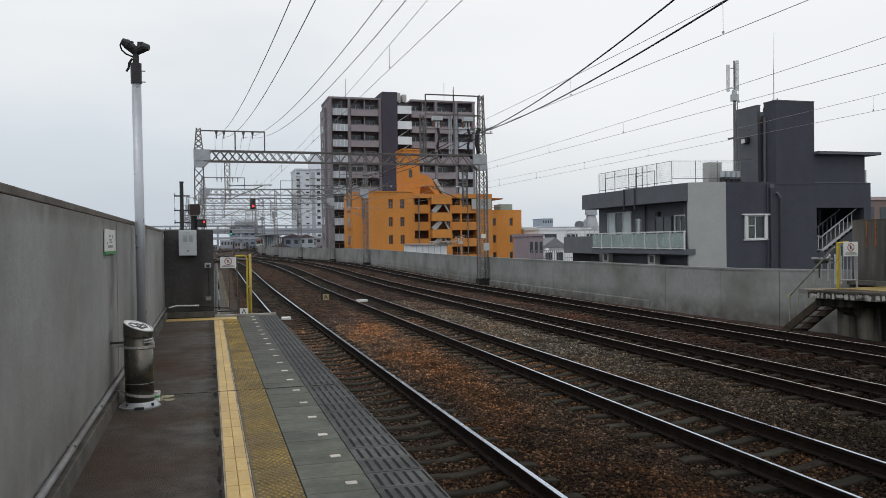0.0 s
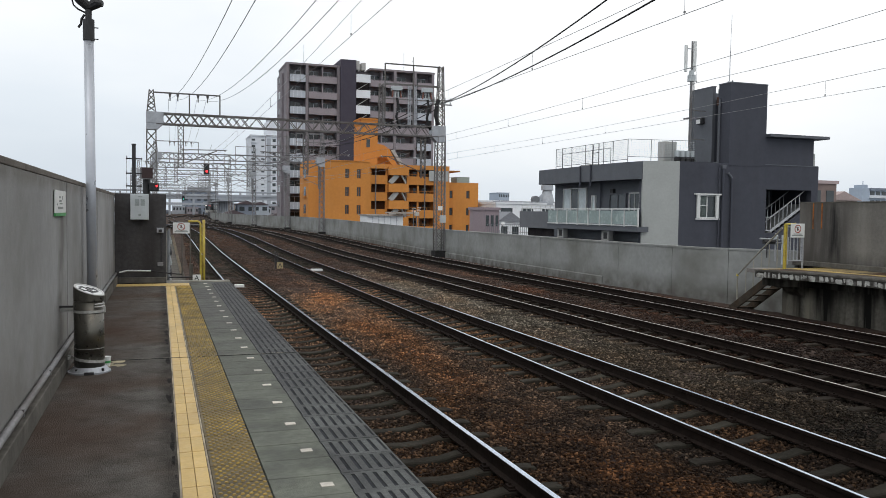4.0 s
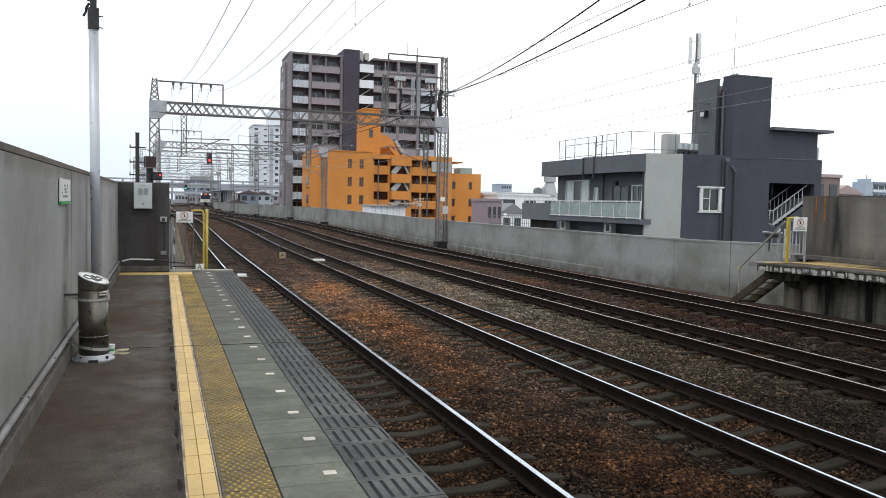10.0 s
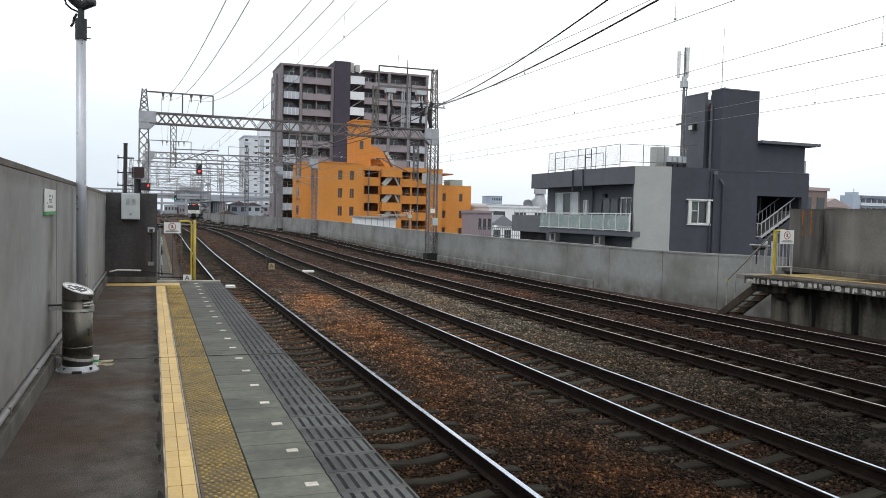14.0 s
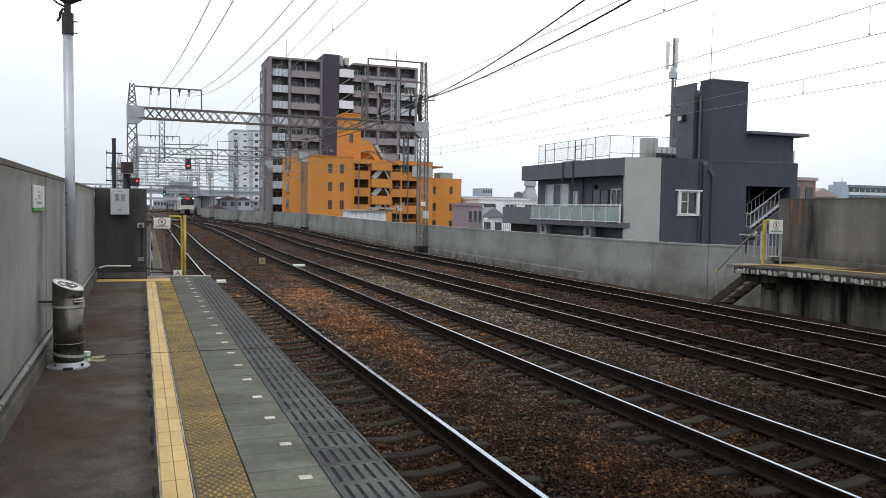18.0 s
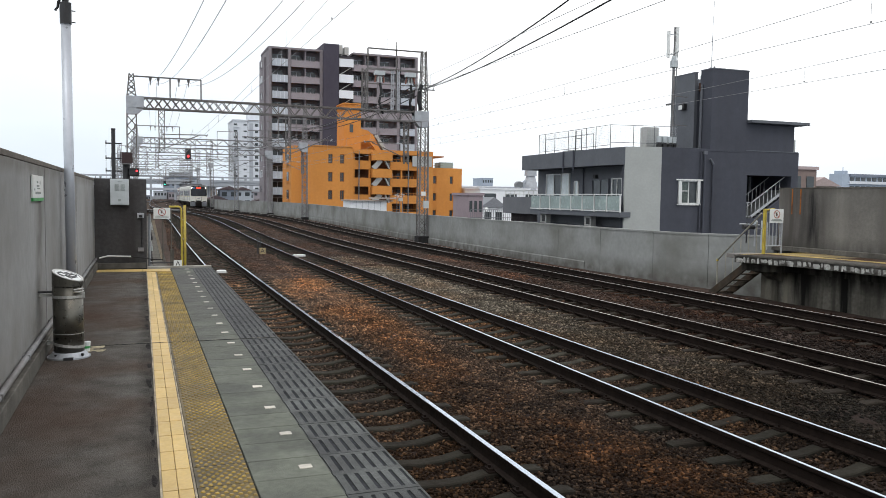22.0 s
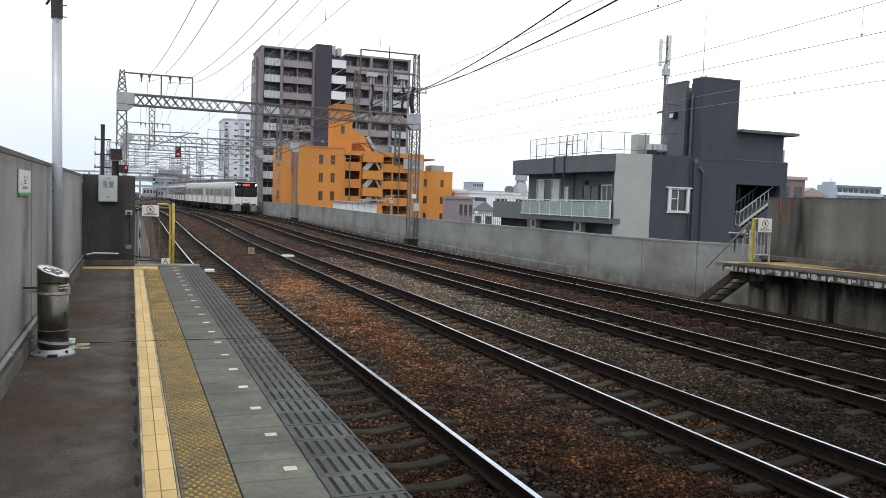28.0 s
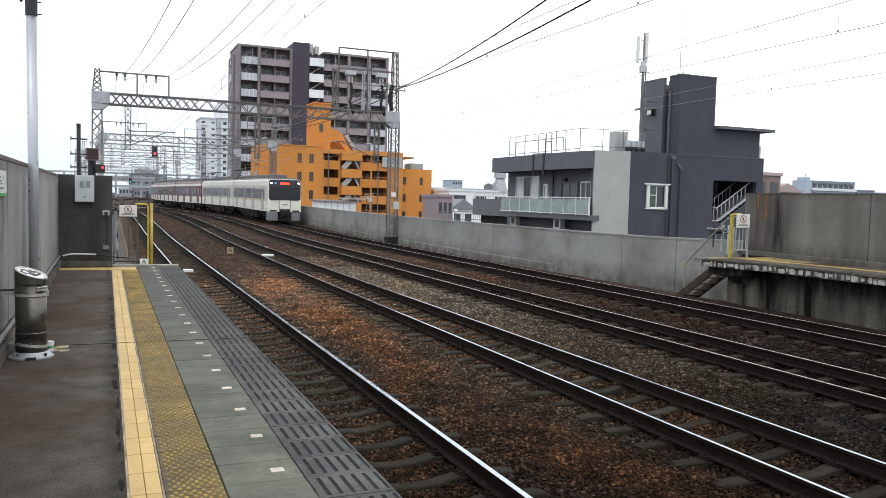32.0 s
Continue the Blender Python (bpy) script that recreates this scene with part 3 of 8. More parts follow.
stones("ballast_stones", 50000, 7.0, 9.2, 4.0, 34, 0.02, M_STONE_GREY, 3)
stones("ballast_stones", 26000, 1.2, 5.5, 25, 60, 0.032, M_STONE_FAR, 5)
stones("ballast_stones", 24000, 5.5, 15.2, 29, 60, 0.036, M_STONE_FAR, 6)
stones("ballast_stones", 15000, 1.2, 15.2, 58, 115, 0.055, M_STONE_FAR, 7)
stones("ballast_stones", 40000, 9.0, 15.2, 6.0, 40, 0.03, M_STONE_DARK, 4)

# ---- tracks ----
RAIL_SIDE = [(-0.062, -0.165), (0.062, -0.165), (0.062, -0.153), (0.012, -0.136), (0.009, -0.05), (0.032, -0.036), (0.032, -0.004),
             (-0.032, -0.004), (-0.032, -0.036), (-0.009, -0.05), (-0.012, -0.136), (-0.062, -0.153)]


def rail_top(w):
    """The polished band of a rail head, w to each side."""
    return [(-w, -0.004), (w, -0.004), (w - 0.003, 0.0), (3 * 0.001 - w, 0.0)]



def sleeper_mesh(dip, w):
    """A sleeper whose top sags between the rail seats."""
    bm = bmesh.new()
    rows = [(-1.02, -0.014), (-0.95, 0.0), (-0.56, 0.004), (-0.4, 0.0), (-0.22, -dip * 0.75), (0, -dip), (0.22, -dip * 0.75), (0.4, 0.0), (0.56, 0.004), (0.95, 0.0), (1.02, -0.014)]
    rings = []
    for x, u in rows:
        rings.append([bm.verts.new(p) for p in ((x, -w / 2 - 0.015, -0.14), (x, w / 2 + 0.015, -0.14), (x, w / 2, u - 0.012), (x, w / 2 - 0.015, u), (x, -w / 2 + 0.015, u), (x, -w / 2, u - 0.012))])
    for a, b in zip(rings, rings[1:]):
        for i in range(6):
            j = (i + 1) % 6
            bm.faces.new((a[i], a[j], b[j], b[i]))
    bm.faces.new(rings[0][::-1])
    bm.faces.new(rings[-1])
    bmesh.ops.recalc_face_normals(bm, faces=bm.faces)
    return mesh_of(bm, "sleeper")


def clip_mesh():
    """Rail fastening: a plate with two bolts, on one side of the rail."""
    bm = boxes((-0.13, 0.13, -0.075, 0.075, 0, 0.012), (-0.12, -0.06, -0.05, 0.05, 0.012, 0.035), (0.06, 0.12, -0.05, 0.05, 0.012, 0.035))
    rod(bm, (-0.09, 0, 0.03), (-0.09, 0, 0.06), 0.016, n=6)
    rod(bm, (0.09, 0, 0.03), (0.09, 0, 0.06), 0.016, n=6)
    return mesh_of(bm, "rail_fastening")


ME_CLIP = clip_mesh()
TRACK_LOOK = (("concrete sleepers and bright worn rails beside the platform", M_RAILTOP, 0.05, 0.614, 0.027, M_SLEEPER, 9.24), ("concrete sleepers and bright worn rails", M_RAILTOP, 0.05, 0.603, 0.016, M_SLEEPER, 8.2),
              ("rusty fastenings and dull rails", M_RAILTOP_DULL, 0.02, 0.62, 0.014, M_SLEEPER_DARK, 8.3), ("dull rails beside the opposite platform", M_RAILTOP_DULL, 0.02, 0.62, 0.012, M_SLEEPER_DARK, 8.5))
for (words, top, dip, step, band, wood, first), c in zip(TRACK_LOOK, TRACKS):
    track = tagged(empty("railway_track", pose(c, 0, RAIL_Z)), "railway track with " + words, "railway track", "tracks on the viaduct")
    for s in (-1, 1):
        rows = [(x - c, y, z, a, b) for x, y, z, a, b in run(c + s * GAUGE / 2, -8, 435, 2.5)]
        rail = part("rail", sweep(RAIL_SIDE, rows), M_RAILSIDE, track, "dark rusty steel rail")
        part("rail_head", sweep(rail_top(band), rows), top, rail, "worn shiny running surface")
    me = sleeper_mesh(dip, 0.165)
    far_rows = []
    y = first - 27 * step
    while y < 150:
        if y < 62:
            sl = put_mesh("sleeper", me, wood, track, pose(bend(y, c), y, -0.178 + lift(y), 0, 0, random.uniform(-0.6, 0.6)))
            if y < 26:
                for s in (-1, 1):
                    put_mesh("rail_fastening", ME_CLIP, M_RAILSIDE, sl, pose(s * GAUGE / 2, 0, 0.004))
        else:
            far_rows.append((bend(y, c) - 1.0, bend(y, c) + 1.0, y - 0.1, y + 0.1, lift(y) - 0.3, lift(y) - 0.18))
        y += step
    tagged(part("far_sleeper", boxes(*far_rows), wood, track), kind="stuff")

# ---- platform in front of the camera ----
PY0, PY1 = -7.0, 15.86
platform = tagged(part("platform_base", boxes((-0.82, 1.16, PY0, PY1, -1.3, -0.06)), M_CONC_DARK), "concrete base of the station platform", "platform", kind="structure")
asphalt = part("platform_surface", boxes((-0.82, 0.0625, PY0, 7.76, -0.07, 0.0), (-0.82, 0.0625, 7.775, 15.08, -0.07, 0.0)), M_ASPHALT, platform, "worn dark asphalt with brown stains")

SLAB = 0.3015
cream_me = mesh_of(box(bmesh.new(), 0, 0.0675, 0, 0.295, -0.05, 0.003, bevel=0.003), "cream_tile")
edge_me = mesh_of(box(bmesh.new(), 0, 0.01, 0, SLAB, -0.05, 0.001), "white_joint")


def tactile_mesh():
    """A warning tile with staggered round studs."""
    bm, studs = box(bmesh.new(), 0, 0.256, 0, 0.296, -0.05, 0.001), bmesh.new()
    for r in range(8):
        for c in range(6):
            x = 0.022 + c * 0.0405 + (0.02 if r % 2 else 0)
            if x > 0.245:
                continue
            y = 0.02 + r * 0.0365
            rod(studs, (x, y, 0.001), (x, y, 0.0065), 0.0118, 0.0085, n=8)
    return mesh_of(bm, "tactile_tile"), mesh_of(studs, "tactile_stud")


def slab_mesh():
    return mesh_of(box(bmesh.new(), 0.486, 0.862, 0, 0.2975, -0.08, 0.0, bevel=0.004), "edge_slab")


def strip_mesh():
    """The grooved edge strip: ribs with dark grooves cut between them, six to a slab."""
    bm = box(bmesh.new(), 0.865, 1.225, 0, 0.297, -0.08, -0.008)
    xs = np.linspace(0.872, 1.218, 7)
    box(bm, 0.865, 1.225, 0, 0.03, -0.008, 0.0)
    box(bm, 0.865, 1.225, 0.267, 0.297, -0.008, 0.0)
    for a, b in zip(xs, xs[1:]):
        box(bm, a, b - 0.021, 0.03, 0.267, -0.008, 0.0)
    box(bm, 1.213, 1.225, 0.03, 0.267, -0.008, 0.0)
    return mesh_of(bm, "grooved_strip")


def groove_mesh():
    bm = bmesh.new()
    xs = np.linspace(0.872, 1.218, 7)
    for a, b in zip(xs, xs[1:]):
        box(bm, b - 0.021, b, 0.03, 0.267, -0.0078, -0.0045)
    return mesh_of(bm, "groove_dirt")


(ME_TACT, ME_STUD), ME_SLAB, ME_STRIP, ME_GROOVE = tactile_mesh(), slab_mesh(), strip_mesh(), groove_mesh()
ME_DOT = mesh_of(box(bmesh.new(), -0.033, 0.033, -0.03, 0.03, 0.0, 0.004, bevel=0.001), "white_marker")
k0 = -22
for k in range(k0, 53):
    y = k * SLAB - 0.1045
    if y > 15.55:
        break
    put_mesh("edge_slab", ME_SLAB, M_SLAB, platform, pose(0, y, random.uniform(-0.001, 0.001)))
    st = put_mesh("grooved_strip", ME_STRIP, M_STRIP, platform, pose(0, y, random.uniform(-0.001, 0.001)))
    put_mesh("groove_dirt", ME_GROOVE, M_GROOVE, st)
    if k % 2 == 1:
        put_mesh("white_marker", ME_DOT, M_WHITE, platform, pose(0.758, y + 0.14, 0))
    if y > 14.8:
        continue
    tt = put_mesh("tactile_tile", ME_TACT, M_TACTILE, platform, pose(0.222, y, 0))
    tagged(put_mesh("tactile_stud", ME_STUD, M_STUD, tt), kind="stuff")
    for c in range(2):
        put_mesh("cream_tile", cream_me, M_CREAM, platform, pose(0.069 + c * 0.0695, y, 0))
    put_mesh("white_joint", edge_me, M_CREAM_EDGE, platform, pose(0.2085, y, 0))
    put_mesh("white_joint", edge_me, M_CREAM_EDGE, platform, pose(0.0585, y, 0.0015))
part("expansion_joint", boxes((-0.81, 1.222, 7.752, 7.762, 0.0015, 0.005)), M_GROOVE, platform, "dark expansion joint")
part("joint_lip", boxes((-0.81, 1.222, 7.763, 7.772, 0.0015, 0.004)), M_CREAM_EDGE, platform, "pale lip of the joint")
part("joint_bed", boxes((0.05, 1.2, PY0, 15.6, -0.06, -0.012)), M_GROOVE, platform, "dark dirt in the joints")
cross_me = mesh_of(box(bmesh.new(), 0, 0.156, 0, 0.156, -0.05, 0.003, bevel=0.003), "cream_tile")
for k in range(8):   # pale tiles across the platform's end
    for j in range(3):
        put_mesh("cream_tile", cross_me, M_CREAM, platform, pose(-0.80 + k * 0.159, 15.085 + j * 0.159, 0))
part("end_kerb", boxes((0.08, 1.225, 15.72, 15.86, -0.4, 0.03), bevel=0.006), mat("pale_kerb", (0.36, 0.35, 0.31), 0.85, vary=0.15, scale=4, bump=0.2, stain=(0.15, 0.14, 0.12), stain_amount=0.7, stain_scale=3), platform, "pale concrete kerb")
part("end_paving", boxes((0.49, 1.225, 15.57, 15.715, -0.08, 0.0)), M_STRIP, platform)

# ---- wall behind the platform ----
wall_1 = tagged(empty("wall_platform"), "grey painted concrete platform wall with dark coping", "wall", kind="structure")
for a, b in ((-7.0, -1.2), (-1.185, 2.29), (2.325, 7.89), (7.925, 11.59), (11.625, 15.8)):
    part("wall_panel", boxes((-1.0, -0.817, a, b, -1.3, 1.60)), M_WALL, wall_1)
part("coping", boxes((-1.01, -0.812, -7.0, 16.05, 1.602, 1.645), bevel=0.006), M_WALL_CAP, wall_1, "weathered brown coping")
for y in (2.3, 7.9, 11.6):
    part("joint_filler", boxes((-0.83, -0.8185, y - 0.012, y + 0.028, -0.05, 1.60)), M_WALL_DARK, wall_1, "dark filler of the panel joint")
part("plinth", boxes((-0.815, -0.765, -7.0, 15.75, 0.0, 0.13), bevel=0.006), M_CONC_DARK, wall_1, "stained low concrete plinth")
end_wall = tagged(part("wall_end", boxes((-0.815, 0.075, 15.82, 16.0, -1.3, 1.645), bevel=0.004), M_WALL_DARK), "dark stained end wall of the platform", "wall", kind="structure")
part("foot_ledge", boxes((-0.765, 0.06, 15.74, 15.818, 0.0, 0.1), bevel=0.005), M_CONC_DARK, end_wall)
left_parapet = tagged(part("wall_left", sweep([(-1.0, -2.4), (-0.82, -2.4), (-0.82, 0.35), (-1.0, 0.35)], run(0.0, 16.2, 290, 6)), M_CONC_DARK), "low concrete parapet along the viaduct", "wall", kind="structure")

# ---- wall beyond the far track ----
far_wall = tagged(empty("wall_viaduct"), "pale grey concrete viaduct parapet with panel joints", "wall", kind="structure")


def far_x(y):
    x = 15.35 if y > 34 else 15.35 + (34 - y) * 0.022 if y > 25 else 15.55 + (25 - y) * 0.06 if y > 21 else 15.79 + (21 - y) * 0.63
    return x + bend(y, x)


M_LEDGE = mat("pale_foot_ledge", (0.235, 0.228, 0.218), 0.85, vary=0.2, scale=1.5, bump=0.2, stain=(0.12, 0.1, 0.09), stain_amount=0.9, stain_scale=0.8)
joints = [18.45, 20.1, 22.05, 25.0, 28.0, 31.0, 34.2, 37.4, 41.0, 45.0, 49.5, 54, 59, 64, 69, 75, 81, 87, 93, 100, 107, 114, 121, 128, 136, 144, 152, 160, 170, 180, 195, 210, 230, 250, 290]
for a, b in zip(joints, joints[1:]):
    rows = [(far_x(y), y, lift(y), 1, 0) for y in np.linspace(a, b - 0.02, 4)]
    part("wall_panel", sweep([(0, -1.6), (0.2, -1.6), (0.2, 0.34), (0, 0.34)], rows), M_CONC, far_wall)
    part("coping", sweep([(-0.02, 0.342), (0.22, 0.342), (0.22, 0.40), (-0.02, 0.40)], rows), M_CONC, far_wall)
part("foot_ledge", sweep([(-0.035, -1.4), (-0.004, -1.4), (-0.004, -0.9), (-0.035, -0.93)], [(far_x(y), y, lift(y), 1, 0) for y in np.linspace(26, 120, 45)]), M_CONC, far_wall, "low concrete ledge along the foot")

# ---- materials for the things ----
M_STEEL = mat("galvanised_steel", (0.37, 0.39, 0.42), 0.5, 0.4, vary=0.12, scale=4, stain=(0.22, 0.2, 0.18), stain_amount=0.35, stain_scale=2.0)
M_STEEL_OLD = mat("weathered_galvanised_lattice", (0.2, 0.2, 0.205), 0.6, 0.3, vary=0.18, scale=2, stain=(0.09, 0.07, 0.055), stain_amount=0.6, stain_scale=1.2)
M_STAINLESS = mat("brushed_stainless", (0.14, 0.134, 0.115), 0.33, 0.85, vary=0.1, scale=9, stain=(0.07, 0.065, 0.055), stain_amount=0.5, stain_scale=3)
M_STRAP = mat("steel_strap", (0.5, 0.5, 0.48), 0.4, 0.6, vary=0.1)
M_POLE = mat("pale_grey_pole", (0.44, 0.465, 0.51), 0.36, 0.45, vary=0.04, scale=3, stain=(0.3, 0.31, 0.33), stain_amount=0.3)
M_BLACK = mat("black_coated_metal", (0.018, 0.018, 0.02), 0.55, vary=0.2)
M_SIGNWHITE = mat("white_enamel_sign", (0.68, 0.7, 0.69), 0.4, vary=0.04, scale=6, stain=(0.5, 0.5, 0.47), stain_amount=0.3)
M_GREEN = mat("green_sign_band", (0.05, 0.3, 0.09), 0.45, vary=0.06)
M_PRINT = mat("grey_print", (0.22, 0.25, 0.24), 0.6, vary=0.1)
M_PRINT_BLACK = mat("black_print", (0.02, 0.02, 0.02), 0.6, vary=0.1)
M_BOXGREY = mat("pale_blue_grey_cabinet", (0.44, 0.48, 0.5), 0.5, vary=0.05, scale=4, stain=(0.3, 0.3, 0.29), stain_amount=0.3, streak=True)
M_YELLOW = mat("yellow_pipe_paint", (0.46, 0.36, 0.045), 0.5, vary=0.15, scale=8, stain=(0.2, 0.13, 0.05), stain_amount=0.7, stain_scale=6)
M_RED_PRINT = mat("red_print", (0.3, 0.06, 0.045), 0.6, vary=0.1)
M_WOOD = mat("weathered_plank", (0.36, 0.31, 0.24), 0.85, vary=0.25, scale=5, bump=0.3, bump_scale=60)
M_CABLE = mat("black_cable", (0.02, 0.02, 0.021), 0.7, vary=0.1)
M_WIRE = mat("grey_wire", (0.3, 0.305, 0.31), 0.6, 0.3, vary=0.1)
M_PORCELAIN = mat("white_insulator", (0.42, 0.45, 0.45), 0.3, vary=0.08)
M_BROWN_INS = mat("brown_insulator", (0.16, 0.05, 0.03), 0.35, vary=0.1)
M_REDLAMP = mat("lit_red_signal", (1.0, 0.035, 0.04), 0.4, vary=0.0, emit=3.0)
M_GREENLAMP = mat("lit_green_signal", (0.05, 0.9, 0.55), 0.4, vary=0.0, emit=2.5)
M_LAMP_OFF = mat("dark_signal_lens", (0.03, 0.035, 0.04), 0.15, vary=0.05)
M_SPILL = mat("dried_spill", (0.34, 0.3, 0.21), 0.9, vary=0.4, scale=8)
M_PATCH = mat("rough_asphalt_edge", (0.022, 0.02, 0.019), 0.95, vary=0.4, scale=9, bump=0.5)


def text_mesh(words, size, thick=0.001):
    """Lettering in the built-in font as a mesh in the xz plane, facing -y."""
    cu = bpy.data.curves.new("lettering", "FONT")
    cu.body, cu.size, cu.extrude, cu.align_x, cu.align_y = words, size, thick, "CENTER", "CENTER"
    ob = bpy.data.objects.new("lettering", cu)
    me = bpy.data.meshes.new_from_object(ob)
    bpy.data.objects.remove(ob)
    me.transform(Matrix.Rotation(radians(90), 4, "X"))
    return me


def ring_mesh(r0, r1, n=28, t=0.002):
    bm = bmesh.new()
    vs = []
    for i in range(n):
        c, s = math.cos(2 * math.pi * i / n), math.sin(2 * math.pi * i / n)
        vs.append([bm.verts.new((r * c, y, r * s)) for r, y in ((r0, -t), (r1, -t), (r1, 0), (r0, 0))])
    for a, b in zip(vs, vs[1:] + vs[:1]):
        for i in range(4):
            j = (i + 1) % 4
            bm.faces.new((a[i], a[j], b[j], b[i]))
    bmesh.ops.recalc_face_normals(bm, faces=bm.faces)
    return bm


def no_entry_sign(name, m, w, h, label):
    """A white board with a round prohibition mark and a line of unreadable print, facing -y."""
    sign = tagged(empty(name, m), label, "sign")
    part("board", boxes((-w / 2, w / 2, 0, 0.012, -h / 2, h / 2), bevel=0.003), M_SIGNWHITE, sign)
    part("ring", ring_mesh(w * 0.19, w * 0.235), M_RED_PRINT, sign, "red prohibition ring", m=pose(0, -0.001, h * 0.12))
    part("figure_bar", bars(((-w * 0.02, -0.002, h * 0.0), (0.0, -0.002, h * 0.26), w * 0.075, 0.002), ((-w * 0.09, -0.003, h * 0.22), (w * 0.05, -0.003, h * 0.1), w * 0.045, 0.002)), M_PRINT_BLACK, sign, "black mark")
    part("slash", bars(((-w * 0.15, -0.004, h * 0.12 + w * 0.15), (w * 0.15, -0.004, h * 0.12 - w * 0.15), 0.002, w * 0.03)), M_RED_PRINT, sign, "red slash")
    part("print_bar", boxes((-w * 0.4, w * 0.4, -0.002, 0, -h * 0.38, -h * 0.3), (-w * 0.32, w * 0.32, -0.002, 0, -h * 0.27, -h * 0.22)), M_PRINT, sign, "line of grey print")
    return sign


# ---- ash bin with its straps ----
def ash_bin(m):
    t = tagged(empty("ash_bin", m), "tall stainless steel ash bin with slanted lid, strapped to wall", "bin")
    r = 0.118
    bm = bmesh.new()
    rod(bm, (0, 0, 0.045), (0, 0, 0.6), r, n=32)
    for v in bm.verts:  # a few dents
        v.co.x += 0.004 * math.sin(v.co.z * 9)
    part("body", bm, M_STAINLESS, t, smooth=False)
    for o in t.children:
        for f in o.data.polygons:
            f.use_smooth = abs(f.normal.z) < 0.5
    part("seam", rods((((0, 0, 0.205)), (0, 0, 0.209), r + 0.002), n=32), M_STRAP, t)
    bm = bmesh.new()   # slanted top: high at the wall
    lo, hi = [], []
    for i in range(32):
        c, s = math.cos(2 * math.pi * i / 32), math.sin(2 * math.pi * i / 32)
        lo.append(bm.verts.new((c * (r + 0.004), s * (r + 0.004), 0.602)))
        hi.append(bm.verts.new((c * (r + 0.004), s * (r + 0.004), 0.685 + 0.02 * s - 0.042 * c)))
    for i in range(32):
        j = (i + 1) % 32
        bm.faces.new((lo[i], lo[j], hi[j], hi[i]))
    bm.faces.new(hi)
    bm.faces.new(lo[::-1])
    lid = part("lid", bm, M_STAINLESS, t, "slanted steel lid with dark openings")
    tilt = Matrix.Translation((0, 0, 0.687)) @ Vector((0.042, -0.02, r)).to_track_quat("Z", "Y").to_matrix().to_4x4()
    part("rim", ring_mesh(r - 0.012, r + 0.006, 32, 0.006), M_STRAP, lid, "bright rim", m=tilt @ Matrix.Rotation(radians(-90), 4, "X"))
    part("top_disc", rods(((0, 0, 0.0), (0, 0, 0.002), r - 0.008), n=32), M_SIGNWHITE, lid, "bright steel top", m=tilt)
    for x, y, a, b in ((-0.07, 0.02, 0.012, 0.03), (-0.035, -0.03, 0.014, 0.034), (0.0, 0.0, 0.01, 0.06), (0.04, 0.02, 0.016, 0.03), (0.035, -0.045, 0.02, 0.014), (0.075, -0.01, 0.01, 0.028), (-0.02, 0.065, 0.03, 0.01)):
        part("opening", boxes((x - a, x + a, y - b, y + b, 0.001, 0.0045), bevel=0.001), M_BLACK, lid, "dark opening", m=tilt)
    part("handle", tube([(0.05, -r + 0.008, 0.575), (0.085, -r + 0.02, 0.58), (0.118, -r + 0.07, 0.58), (0.122, -r + 0.075, 0.56), (0.085, -r + 0.02, 0.556), (0.05, -r + 0.008, 0.555)], 0.006, n=6), M_STRAP, t, "pale wire handle")
    part("strap_buckle", boxes((0.108, 0.128, -0.03, 0.0, 0.5, 0.545)), M_STRAP, t)
    bm = bmesh.new()
    rod(bm, (0, 0, 0.0), (0, 0, 0.012), r + 0.05, n=28)
    rod(bm, (0, 0, 0.012), (0, 0, 0.05), r + 0.04, r + 0.006, n=28)
    base = part("foot_collar", bm, M_STEEL, t, "pale flared steel foot")
    part("foot_slot", boxes((-0.03, 0.045, -r - 0.052, -r - 0.02, 0.0, 0.022)), M_BLACK, base, "dark slot")
    for x in (-0.09, 0.11):
        part("foot_bolt", rods(((x, -r * 0.85, 0.02), (x, -r * 0.85, 0.042), 0.011), n=6), M_BLACK, base)
    for z, s in ((0.515, 0.0), (0.125, -0.035)):
        bm = bmesh.new()
        pts = [(-0.27, 0.05, z + s)] + [(math.cos(a) * (r + 0.003), math.sin(a) * (r + 0.003), z + s * (0.5 - 0.5 * math.cos(a - 3.14))) for a in np.linspace(2.6, 6.6, 14)] + [(-0.25, 0.12, z)]
        for a, b in zip(pts, pts[1:]):
            bar(bm, a, b, 0.004, 0.022)
        part("strap", bm, M_STRAP, t, "thin pale steel strap")
    part("wall_bracket", boxes((-0.225, -r + 0.02, -0.02, 0.02, 0.545, 0.56)), M_BLACK, t, "dark bracket to the wall")
    return t


ash_bin(pose(-0.592, 7.3, 0, 0, 0, 0))

spill = bmesh.new()
for i in range(9):
    a = random.uniform(0, 6.28)
    bx0, by0, rr = -0.37 + random.uniform(-0.11, 0.13), 7.58 + random.uniform(-0.14, 0.2), random.uniform(0.03, 0.08)
    vs = [spill.verts.new((bx0 + math.cos(2 * math.pi * k / 9) * rr * random.uniform(0.6, 1.2), by0 + math.sin(2 * math.pi * k / 9) * rr * random.uniform(0.8, 1.6), 0.0015 + i * 0.0004)) for k in range(9)]
    spill.faces.new(vs)
tagged(part("spill_stain", spill, M_SPILL), "pale dried spill on the asphalt beside the bin", "stain", kind="stuff")
cup = tagged(empty("paper_cup", pose(-0.47, 7.5, 0.002)), "crumpled white paper cup beside the ash bin", "cup")
part("cup_body", rods(((0, 0, 0), (0, 0, 0.085), 0.026, 0.036), n=14), M_SIGNWHITE, cup)
